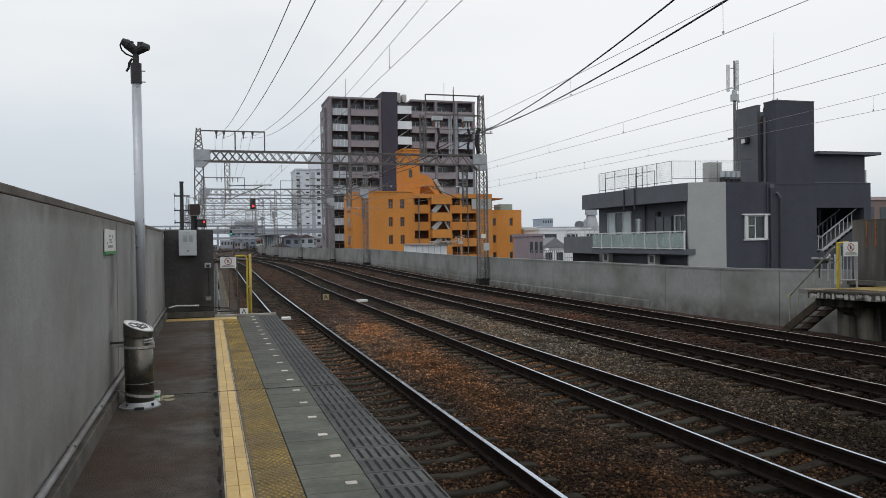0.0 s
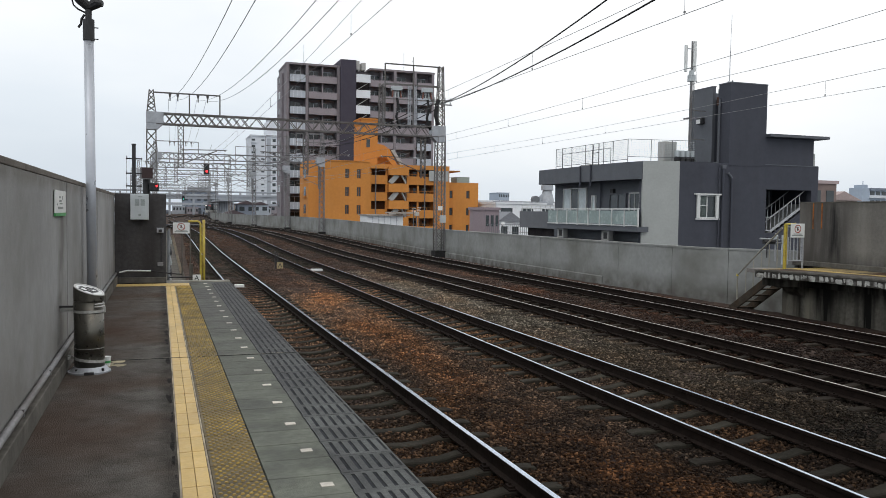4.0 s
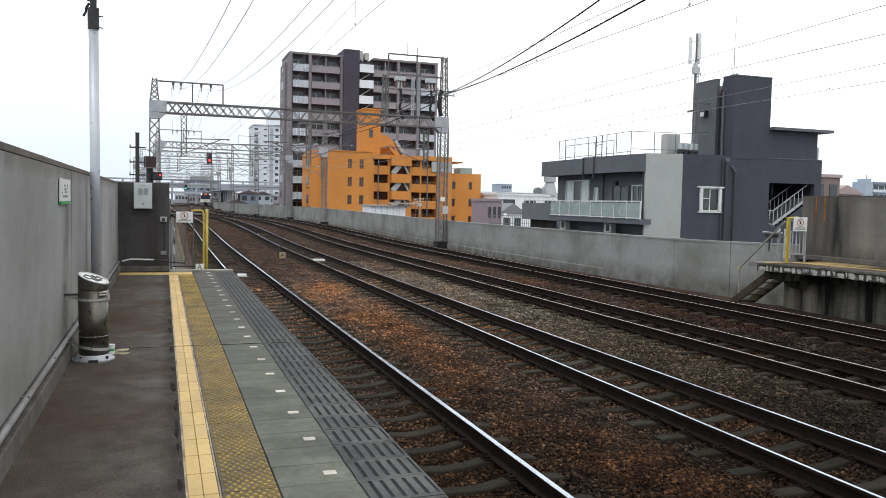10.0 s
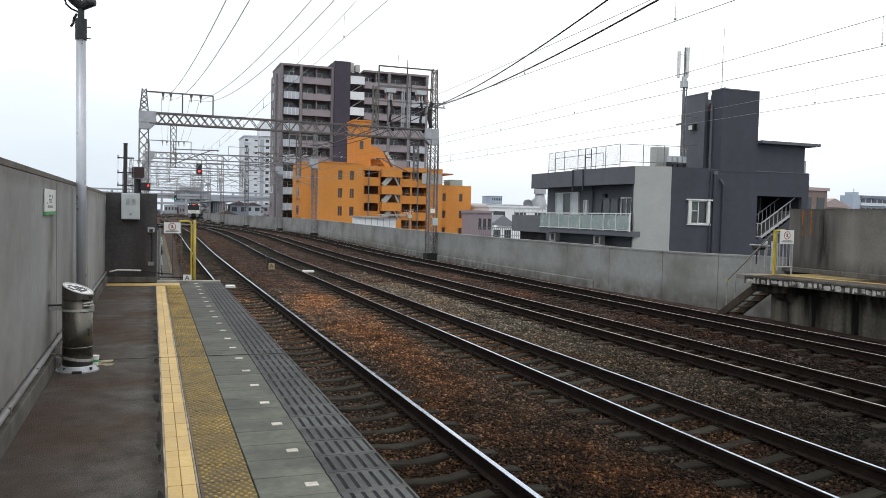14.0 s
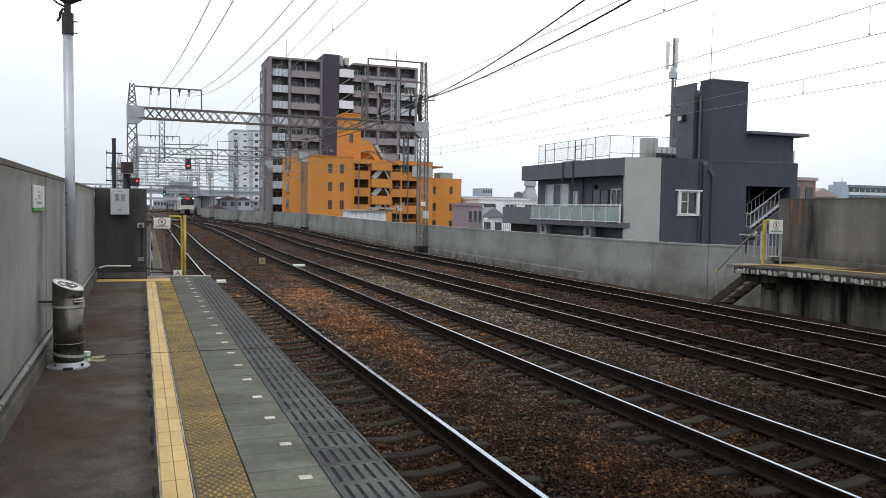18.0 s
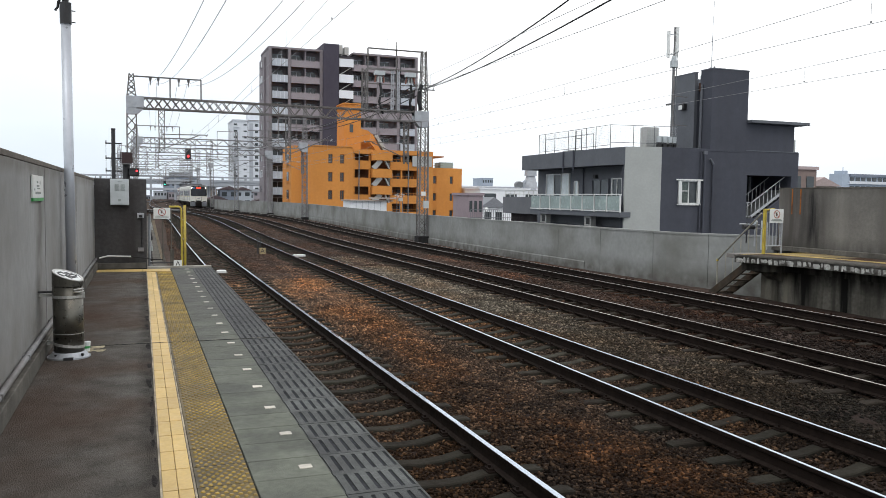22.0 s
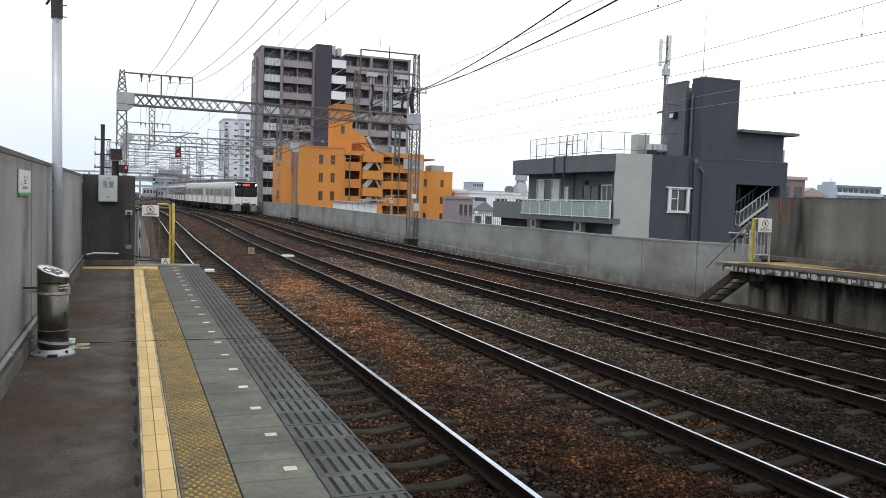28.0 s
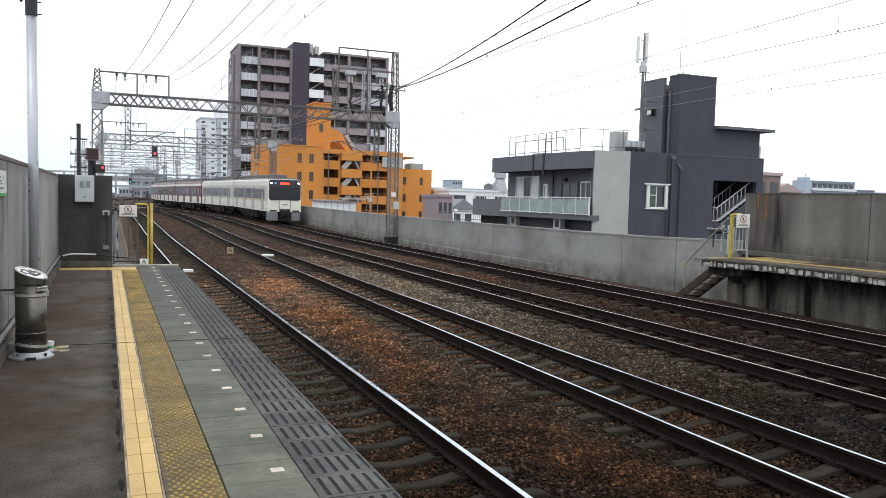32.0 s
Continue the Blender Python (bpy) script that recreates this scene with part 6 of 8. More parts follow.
    part("gangway", boxes((-0.55, 0.55, CAR_L - 0.3, CAR_L + 0.3, 1.0, 3.1)), M_UNDER, car)
    if cab:
        face = part("front", shell(hw - 0.02, 0.95, CAR_H - 0.06, 0.0, 0.13), M_TRAIN_WHITE, car, "cream white front")
        def rounded(w, z0, z1, r):
            """Outline of a round-cornered pane in x and z."""
            return [(sx * (w - r) + r * math.cos(a), (z1 - r if sz > 0 else z0 + r) + r * math.sin(a)) for sx, sz, a0 in ((1, -1, -1.571), (1, 1, 0), (-1, 1, 1.571), (-1, -1, 3.142)) for a in (a0, a0 + 0.524, a0 + 1.047, a0 + 1.571)]
        part("windscreen", prism(rounded(hw - 0.07, 1.92, CAR_H - 0.16, 0.2), 0.0, 0.05), M_TRAIN_BLACK, face, "wide black glossy windscreen", m=pose(0, 0.015, 0, 90, 0, 0))
        part("left_pane", prism(rounded(0.36, 2.05, 2.98, 0.08), 0.0, 0.01), M_CAB_GLASS, face, m=pose(-0.86, -0.031, 0, 90, 0, 0))
        part("right_pane", prism(rounded(0.74, 2.05, 3.05, 0.08), 0.0, 0.01), M_CAB_GLASS, face, m=pose(0.42, -0.031, 0, 90, 0, 0))
        part("destination_sign", boxes((-0.4, 0.4, -0.05, -0.036, 3.22, 3.42)), M_SIGN_ORANGE, face, "glowing orange destination sign")
        part("number_sign", boxes((-0.9, -0.68, -0.05, -0.036, 3.26, 3.4)), mat("lit_blue_sign", (0.15, 0.25, 0.6), 0.4, vary=0, emit=0.4), face)
        for s in (-1, 1):
            part("headlight", rods(((s * 1.16, -0.06, 3.36), (s * 1.16, -0.02, 3.36), 0.085), n=16), M_HEADLIGHT, face, "lit round headlight")
            part("tail_lamp", boxes((s * 0.95 - 0.28, s * 0.95 + 0.28, -0.035, 0.0, 0.98, 1.08)), M_TRAIN_BLACK, face)
            part("skirt", boxes((min(s * 0.55, s * 1.32), max(s * 0.55, s * 1.32), -0.05, 1.2, 0.18, 0.9), bevel=0.06), M_TRAIN_SKIRT, car, "silver grey skirt")
        part("door_panel", boxes((-0.45, 0.45, -0.05, 0.0, 1.18, 1.9), bevel=0.02), M_TRAIN_WHITE, face, "white gangway door panel")
        part("panel_frame", boxes((-0.49, -0.45, -0.055, 0.0, 1.15, 1.88), (0.45, 0.49, -0.055, 0.0, 1.15, 1.88), (-0.49, 0.49, -0.055, 0.0, 1.12, 1.17)), M_UNDER, face)
        part("number_bar", boxes((-0.24, 0.24, -0.056, -0.05, 1.5, 1.6)), M_PRINT, face, "unreadable number")
        part("coupler", boxes((-0.42, 0.42, -0.25, 0.6, 0.55, 1.1), (-0.2, 0.2, -0.55, 0.0, 0.7, 0.98), (-0.5, 0.5, -0.1, 0.6, 0.2, 0.55), bevel=0.02), M_UNDER, car, "black coupler and hoses")
    return car


CARS = [train_car(False, True, False), train_car(False, False, True), train_car(True, False, True), train_car(True, False, False), train_car(True, False, True)]


def train_y(t):
    """Where the front of the train stands at t seconds; it brakes gently towards the station."""
    return 67.4 + 7.65 * (32 - t) + 0.008 * (32 - t) ** 2

# ---- grey house beside the line ----
M_GREYB = mat("dark_grey_render", (0.056, 0.06, 0.076), 0.8, vary=0.06, scale=0.7, bump=0.1, stain=(0.037, 0.038, 0.046), stain_amount=0.3, stain_scale=0.6, streak=True)
M_GREYB2 = mat("slate_grey_fascia", (0.108, 0.116, 0.132), 0.7, vary=0.06, scale=0.8)
M_PANEL = mat("pale_grey_render", (0.365, 0.38, 0.37), 0.8, vary=0.05, scale=0.8)
M_WINFRAME = mat("white_window_frame", (0.62, 0.63, 0.62), 0.5, vary=0.05)
M_STAIRRAIL = mat("grey_stair_rail", (0.42, 0.44, 0.46), 0.5, vary=0.05)
M_PANE = mat("dark_window_glass", (0.05, 0.06, 0.065), 0.08, vary=0.15, scale=1.0)
M_PANE_PALE = mat("curtained_window_glass", (0.55, 0.61, 0.63), 0.15, vary=0.15, scale=2.0)
M_PANE_GREEN = mat("greenish_window_glass", (0.085, 0.105, 0.1), 0.3, spec=0.3, vary=0.35, scale=2.0)
# near-black colour used as painted shade
M_DEEP_SHADE = mat("deep_shade_paint", (0.045, 0.04, 0.042), 0.9, vary=0.3, scale=1.5)
M_FROST = mat("frosted_green_glass", (0.27, 0.335, 0.325), 0.22, vary=0.16, scale=0.7)
M_AC = mat("beige_air_conditioner", (0.4, 0.4, 0.385), 0.6, vary=0.06, scale=3)
M_MESH = mat("galvanised_wire_mesh", (0.5, 0.53, 0.55), 0.5, 0.2, vary=0.1)
M_FENCE = mat("thin_grey_fence", (0.16, 0.17, 0.18), 0.6, 0.4, vary=0.1)
GND = -7.5


def window(parent, m, w, h, frame_mat, pane_mat, bars_n=2, sill=True, depth=0.1):
    """A framed window in the xz plane, facing -y, its middle at the pose."""
    f = 0.07
    fr = part("window", boxes((-w / 2, w / 2, -0.04, depth, h / 2 - f, h / 2), (-w / 2, w / 2, -0.04, depth, -h / 2, -h / 2 + f), (-w / 2, -w / 2 + f, -0.04, depth, -h / 2 + f, h / 2 - f), (w / 2 - f, w / 2, -0.04, depth, -h / 2 + f, h / 2 - f)), frame_mat, parent, m=m)
    step = (w - 2 * f) / bars_n
    for i in range(bars_n):
        part("pane", boxes((-w / 2 + f + i * step + 0.015, -w / 2 + f + (i + 1) * step - 0.015, 0.02, 0.04, -h / 2 + f, h / 2 - f)), pane_mat if i % 2 == 0 else M_PANE, fr)
    for i in range(1, bars_n):
        part("mullion", boxes((-w / 2 + f + i * step - 0.025, -w / 2 + f + i * step + 0.025, -0.02, 0.06, -h / 2 + f, h / 2 - f)), frame_mat, fr)
    if sill:
        part("sill", boxes((-w / 2 - 0.06, w / 2 + 0.06, -0.12, 0.02, -h / 2 - 0.07, -h / 2)), frame_mat, fr)
    return fr


WEST = lambda x, y, z: pose(x, y, z, 0, 0, -90)   # a face that looks along -x


def grey_house():
    t = tagged(empty("grey_house"), "dark grey rendered house with glass balcony and roof tower", "house")
    # body: recessed west wall, south wall with openings, tower and wings
    # lighter grey than the south wall, painting in the west side's light
    part("west_wall", boxes((26.4, 26.7, 39.4, 51.0, GND, 4.3)), M_GREYB2, t)
    part("north_wall", boxes((26.7, 37.3, 50.7, 51.0, GND, 4.3)), M_GREYB, t)
    part("east_wall", boxes((37.0, 37.3, 38.5, 50.7, GND, 4.3)), M_GREYB, t)
    sw = part("south_wall", wall_open(27.5, 37.4, GND, 4.43, 0.3, [(28.68, 30.16, 1.24, 2.56), (33.55, 36.9, 0.2, 2.98)]), M_GREYB, t, m=pose(0, 38.1, 0))
    part("pale_panel", prism([(25.62, 38.9), (27.498, 38.1), (27.498, 38.45), (25.75, 39.2)], GND, 4.43), M_PANEL, t, "pale grey end panel")
    part("side_fin", boxes((25.75, 26.4, 39.2, 39.4, GND, 4.3)), M_GREYB, t)
    part("roof_slab", prism([(25.45, 51.0), (25.45, 41.2), (25.9, 39.3), (27.6, 38.5), (37.2, 38.5), (37.2, 51.0)], 4.1, 4.3), M_GREYB2, t)
    fas = part("fascia", prism([(25.2, 51.2), (25.2, 41.1), (25.62, 38.93), (25.85, 39.05), (25.45, 41.2), (25.45, 51.2)], 3.42, 4.42), M_GREYB2, t, "slate grey roof fascia")
    part("soffit", prism([(25.45, 51.0), (25.45, 41.2), (25.8, 39.3), (26.4, 39.4), (26.4, 51.0)], 3.42, 3.5), M_GREYB, t)
    part("end_fascia", boxes((25.45, 26.7, 50.95, 51.2, 3.42, 4.42)), M_GREYB2, t)
    # downpipe over the fascia
    for y in (45.2, 43.9):
        part("downpipe", rods(((25.14, y, 3.1), (25.14, y, 4.45), 0.05), n=8), M_GREYB, fas)
    # balcony
    bal = part("balcony", boxes((25.25, 26.38, 38.75, 49.9, 0.42, 0.72)), M_GREYB2, t, "balcony floor")
    ys = np.linspace(38.66, 49.7, 9)
    for a, b in zip(ys, ys[1:]):
        pane = part("balcony_pane", boxes((25.2, 25.22, a + 0.06, b - 0.06, 0.82, 1.62)), M_FROST, bal, "frosted green glass pane")
        part("pane_post", boxes((25.17, 25.25, a - 0.03, a + 0.03, 0.7, 1.72)), M_WINFRAME, pane)
    part("top_rail", boxes((25.16, 25.26, 38.6, 49.75, 1.68, 1.75)), M_WINFRAME, bal)
    part("bottom_rail", boxes((25.18, 25.24, 38.6, 49.75, 0.74, 0.8)), M_WINFRAME, bal)
    # openings on the recessed wall
    window(t, WEST(26.32, 48.0, 1.95), 3.2, 2.35, M_WINFRAME, M_PANE_PALE, 3, False)
    window(t, WEST(26.32, 45.5, 2.0), 0.5, 1.2, M_WINFRAME, M_PANE_PALE, 1, False)
    window(t, WEST(26.32, 42.6, 2.05), 1.9, 1.25, M_GREYB2, M_PANE, 2, False)
    window(t, WEST(26.32, 40.75, 1.9), 1.15, 1.6, M_WINFRAME, M_PANE, 2, False)
    part("wall_lamp", boxes((26.2, 26.4, 43.0, 43.3, 2.72, 2.95)), M_BLACK, t)
    part("drain_pipe", rods(((26.3, 44.6, 0.7), (26.3, 44.6, 3.4), 0.05)), M_GREYB, t)
    # storey under the balcony
    part("lower_slab", boxes((25.4, 26.4, 39.2, 50.9, -0.35, -0.2)), M_GREYB, t)
    for y in (48.6, 42.8):
        ac = part("air_conditioner", boxes((25.6, 25.95, y - 0.42, y + 0.42, -0.2, 0.4), bevel=0.02), M_AC, t, "pale outdoor unit")
        part("fan_grille", boxes((25.585, 25.6, y - 0.25, y + 0.15, -0.1, 0.3)), M_BLACK, ac)
    # window in the south wall
    window(t, pose(29.42, 38.14, 1.9), 1.5, 1.34, M_WINFRAME, M_PANE_GREEN, 2, True)
    part("window_jamb", boxes((28.67, 28.87, 38.0, 38.12, 1.24, 2.56)), M_WINFRAME, t, "thick white jamb")
    part("window_jamb", boxes((29.97, 30.17, 38.0, 38.12, 1.24, 2.56)), M_WINFRAME, t, "thick white jamb")
    part("sash_bar", boxes((28.87, 29.42, 38.08, 38.12, 1.95, 2.0)), M_WINFRAME, t)
    part("window_shelf", boxes((28.5, 30.3, 37.97, 38.1, 2.57, 2.65)), M_WINFRAME, t)
    # stairwell
    well = part("stairwell", boxes((33.4, 37.0, 41.5, 41.7, 0.0, 3.1), (33.35, 33.5, 38.45, 41.5, 0.0, 3.1), (33.4, 37.0, 38.45, 41.7, 3.05, 3.2)), M_GREYB, t, "dark recessed stairwell")
    for k in range(9):
        part("step", boxes((34.2 + k * 0.3, 34.5 + k * 0.3, 38.6, 39.8, 0.35 + k * 0.2, 0.55 + k * 0.2)), M_CONC, well)
    for y in (38.45, 39.75):
        rl = part("stair_rail", bars(((33.6, y, 1.35), (34.2, y, 1.35), 0.05), ((34.2, y, 1.35), (36.7, y, 2.95), 0.04), ((33.6, y, 0.55), (34.2, y, 0.55), 0.04), ((34.2, y, 0.55), (36.7, y, 2.15), 0.04)), M_STAIRRAIL, well, "white stair railing")
        for k in range(10):
            x = 33.65 + k * 0.3
            dz = max(0, (x - 34.2) * 0.64)
            part("baluster", bars(((x, y, 0.55 + dz), (x, y, 1.35 + dz), 0.03)), M_STAIRRAIL, rl)
    part("stair_parapet", prism([(33.56, 0.2), (36.9, 0.2), (36.9, 2.05), (34.35, 0.42), (33.56, 0.42)], 0.0, 0.2), M_GREYB, well, "grey wall under the stair", m=pose(0, 38.35, 0, 90, 0, 0))
    part("stringer", bars(((34.2, 38.42, 0.5), (36.85, 38.42, 2.2), 0.06, 0.11)), M_STAIRRAIL, well, "pale stair string")
    for x in (36.3, 36.6):
        part("back_slat", boxes((x, x + 0.08, 41.3, 41.45, 2.0, 3.0)), M_STAIRRAIL, well)
    # roof tower
    tw = part("roof_tower", boxes((31.201, 33.4, 39.9, 41.9, 4.3, 8.3), (32.0, 33.4, 39.1, 39.9, 4.3, 8.2)), M_GREYB, t, "tall lift tower")
    part("tower_front", boxes((30.8, 33.41, 38.08, 39.1, 4.3, 9.02)), M_GREYB, tw)
    # the lit west face is given the lighter grey
    part("tower_screen", boxes((31.0, 31.2, 39.9, 42.1, 4.3, 9.05), (31.2, 33.4, 41.9, 42.1, 4.3, 9.05)), M_GREYB2, tw, "screen wall round the tower roof")
    part("roof_box", boxes((31.25, 31.95, 39.66, 39.89, 7.95, 8.45), bevel=0.02), mat("rusty_tank", (0.085, 0.05, 0.042), 0.8, vary=0.2), tw, "rusty brown box")
    part("tower_cap", boxes((30.98, 31.22, 39.88, 42.12, 9.05, 9.1), (30.78, 33.43, 38.06, 39.12, 9.02, 9.08)), M_GREYB2, tw)
    part("vent_hood", boxes((30.75, 31.0, 40.6, 41.05, 6.92, 7.3), bevel=0.03), M_BLACK, tw)
    part("vent_flap", boxes((30.72, 30.745, 40.72, 41.05, 6.95, 7.2)), M_SIGNWHITE, tw, "white vent flap")
    lad = part("ladder", bars(((31.9, 39.3, 4.4), (31.9, 39.3, 9.4), 0.05), ((31.9, 39.7, 4.4), (31.9, 39.7, 9.4), 0.05)), M_FENCE, tw)
    for k in range(16):
        part("rung", bars(((31.9, 39.3, 4.6 + k * 0.3), (31.9, 39.7, 4.6 + k * 0.3), 0.03)), M_FENCE, lad)
    part("tower_pipe", rods(((30.72, 38.9, 0.5), (30.72, 38.9, 8.2), 0.06)), M_GREYB2, tw)
    part("tower_pipe", rods(((30.4, 38.02, -1), (30.4, 38.02, 4.2), 0.07)), M_GREYB, tw)
    part("hopper", boxes((30.3, 30.55, 37.95, 38.1, 4.1, 4.3)), M_GREYB2, tw)
    for x, y, r, z1 in ((31.5, 39.62, 0.05, 8.6), (31.75, 39.5, 0.07, 7.6), (31.62, 39.42, 0.04, 8.3), (31.3, 39.75, 0.035, 8.9)):
        part("riser_pipe", rods(((x, y, 4.3), (x, y, z1), r), n=8), M_GREYB2, tw, "grey riser pipe in the gap")
    part("riser_hood", boxes((31.55, 31.9, 39.2, 39.6, 7.5, 7.75), bevel=0.02), M_BLACK, tw, "dark hood over the pipes")
    part("cable_tray", boxes((31.2, 31.9, 39.5, 39.56, 8.2, 8.32)), M_FENCE, tw)
    part("base_trunking", boxes((30.9, 32.2, 38.9, 39.9, 4.3, 4.55), bevel=0.02), M_FENCE, tw)
    part("down_pipe", rods(((30.15, 38.03, -1), (30.15, 38.03, 4.3), 0.035), n=8), M_GREYB, tw)
    part("down_pipe", rods(((31.0, 38.0, -1), (31.0, 38.0, 3.6), 0.06), n=8), M_GREYB, tw)
    part("pipe_bend", rods(((30.75, 38.0, 3.85), (31.0, 38.0, 3.55), 0.07), n=8), M_GREYB2, tw)
    # right wing
    part("wing_seam", boxes((33.42, 37.3, 38.075, 38.098, 4.4, 4.45)), M_GREYB2, t, "pale seam at the wing foot")
    part("wing", boxes((33.4, 37.0, 38.12, 42.0, 4.43, 6.02)), M_GREYB, t)
    part("wing_roof", boxes((33.4, 37.8, 37.7, 42.4, 6.04, 6.2)), M_GREYB2, t, "thin overhanging roof")
    part("wing_box", boxes((37.0, 37.3, 38.3, 40.0, 4.43, 5.2)), M_PANEL, t)
    # roof fence
    for y0, y1 in ((49.2, 45.2), (45.2, 43.0)):
        part("inner_rail", bars(((26.0, y0, 5.45), (26.0, y1, 5.45), 0.03), ((26.0, y0, 4.35), (26.0, y0, 5.45), 0.03), ((26.0, y1, 4.35), (26.0, y1, 5.45), 0.03)), M_FENCE, t, "inner roof rail")
    part("roof_door_frame", bars(((25.52, 44.3, 4.3), (25.52, 44.3, 5.72), 0.04), ((25.52, 43.6, 4.3), (25.52, 43.6, 5.72), 0.04), ((25.52, 44.3, 5.2), (25.52, 43.6, 5.2), 0.04)), M_BLACK, t, "dark ladder frame")
    fence = part("roof_fence", bars(((25.5, 49.2, 5.76), (25.5, 40.3, 5.76), 0.026), ((25.5, 40.3, 5.76), (29.6, 39.6, 5.76), 0.026), ((25.5, 49.2, 4.6), (25.5, 40.3, 4.6), 0.03), ((25.5, 40.3, 4.75), (29.6, 39.6, 4.75), 0.03)), M_FENCE, t, "thin wire roof fence")
    for y in (49.2, 48.3, 47.0, 45.2, 44.3, 43.0, 41.9, 40.3):
        part("fence_post", bars(((25.5, y, 4.3), (25.5, y, 5.78), 0.03)), M_FENCE, fence)
    for x, y in ((26.9, 40.05), (28.2, 39.85), (29.6, 39.6)):
        part("fence_post", bars(((x, y, 4.3), (x, y, 5.78), 0.03)), M_FENCE, fence)
    mesh_y = (49.2, 48.3, 47.0, 45.2, 44.3, 43.0, 41.9, 40.3)
    for ya, yb in zip(mesh_y, mesh_y[1:]):
        n = int(round((ya - yb) / 0.1))
        part("mesh_panel", bars(*[((25.5, ya + (yb - ya) * k / n, 4.62), (25.5, ya + (yb - ya) * k / n, 5.74), 0.006) for k in range(1, n)],
                                *[((25.5, ya, 4.62 + k * 0.1), (25.5, yb, 4.62 + k * 0.1), 0.006) for k in range(1, 11)]), M_MESH, fence, "fine pale wire mesh")
    part("mesh_panel", bars(*[((25.5 + 4.1 * k / 41, 40.3 - 0.7 * k / 41, 4.77), (25.5 + 4.1 * k / 41, 40.3 - 0.7 * k / 41, 5.74), 0.005) for k in range(1, 41)],
                            *[((25.5, 40.3, 4.77 + k * 0.1), (29.6, 39.6, 4.77 + k * 0.1), 0.005) for k in range(1, 10)]), M_MESH, fence, "fine pale wire mesh")
    part("roof_hatch", boxes((26.2, 27.2, 45.6, 47.0, 4.3, 4.62)), M_AC, t)
    # air conditioners on the roof
    for x in (28.5, 28.86, 29.22, 29.58):
        u = part("roof_unit", rods(((x, 39.8, 4.82), (x, 39.8, 5.18), 0.15), n=14), M_BOXGREY, t, "pale round roof unit")
        part("unit_leg", boxes((x - 0.12, x + 0.12, 39.7, 39.9, 4.55, 4.82)), M_BLACK, u)
    part("unit_stand", bars(((28.3, 39.8, 4.53), (29.8, 39.8, 4.53), 0.06), ((28.4, 39.8, 4.3), (28.4, 39.8, 4.53), 0.05), ((29.7, 39.8, 4.3), (29.7, 39.8, 4.53), 0.05)), M_FENCE, t)
    tall = part("roof_unit", boxes((28.0, 28.9, 40.4, 41.0, 4.3, 5.75), bevel=0.02), M_AC, t, "tall beige roof unit")
    part("grille", boxes((28.1, 28.8, 40.385, 40.4, 4.6, 5.6)), M_PANEL, tall)
    # low annexe with white rail
    # the wall's dark colour is the shade under the annexe
    part("annexe_base", boxes((27.2, 34.0, 51.6, 57.0, GND, 0.3)), M_DEEP_SHADE, t, "shaded wall under the annexe")
    an = part("annexe", boxes((26.6, 34.0, 51.2, 57.3, 0.3, 1.55)), mat("annexe_grey_render", (0.14, 0.146, 0.16), 0.8, vary=0.06, scale=0.7), t, "low grey annexe")
    part("annexe_rail", bars(((26.7, 51.4, 2.0), (26.7, 57.1, 2.0), 0.05), ((26.7, 51.4, 1.75), (26.7, 57.1, 1.75), 0.04)), M_WINFRAME, an)
    for y in np.linspace(51.5, 57.0, 8):
        part("rail_post", bars(((26.7, y, 1.5), (26.7, y, 2.0), 0.04)), M_WINFRAME, an)
    return t


grey_house()

ant = tagged(empty("antenna_mast", pose(29.44, 39.9, 4.3)), "grey mobile phone antenna mast on the grey house roof", "antenna")
part("mast_pipe", rods(((0, 0, 0), (0, 0, 5.6), 0.1, 0.075), ((0, 0, 5.6), (0, 0, 7.3), 0.05), n=12), M_STEEL_OLD, ant)
for dx, dy, z0, z1 in ((-0.42, 0, 5.5, 7.05), (0.12, -0.1, 5.8, 7.3), (0.32, 0.2, 5.6, 7.25)):
    a = part("antenna_panel", boxes((dx - 0.09, dx + 0.09, dy - 0.06, dy + 0.06, z0, z1), bevel=0.02), M_SIGNWHITE, ant, "white panel antenna")
    part("panel_arm", bars(((0, 0, z1 - 0.2), (dx, dy, z1 - 0.2), 0.04), ((0, 0, z0 + 0.2), (dx, dy, z0 + 0.2), 0.04)), M_STEEL, a)
part("radio_unit", boxes((-0.18, 0.2, -0.15, 0.15, 4.95, 5.35), bevel=0.02), M_BOXGREY, ant)
part("side_arm", bars(((-0.45, 0, 2.75), (0.05, 0, 2.85), 0.1)), M_STEEL_OLD, ant)
for z in (1.6, 3.3):
    part("wall_tie", bars(((0, 0, z), (1.2, 0.2, z), 0.06)), M_STEEL_OLD, ant)
part("coax_cable", tube([(0.12, -0.08, 5.0), (0.14, -0.09, 4.2), (0.12, -0.09, 3.0), (0.15, -0.09, 1.8), (0.12, -0.1, 0.8), (0.4, -0.1, 0.3)], 0.03), M_FENCE, ant, "bundle of grey cables")
part("coax_cable", tube([(-0.12, -0.08, 5.2), (-0.13, -0.09, 3.6), (-0.11, -0.09, 2.0), (-0.14, -0.1, 0.9), (-0.4, -0.1, 0.5)], 0.022), M_FENCE, ant)
part("collar", rods(((0, 0, 5.3), (0, 0, 5.6), 0.17, 0.13), n=12), M_BOXGREY, ant)
for k in range(12):
    part("mast_rung", bars(((-0.12, -0.06, 0.6 + k * 0.38), (0.12, -0.06, 0.6 + k * 0.38), 0.025)), M_STEEL_OLD, ant)
rodt = tagged(empty("lightning_rod", pose(32.4, 40.2, 9.1)), "thin lightning rod on the roof tower", "lightning rod")
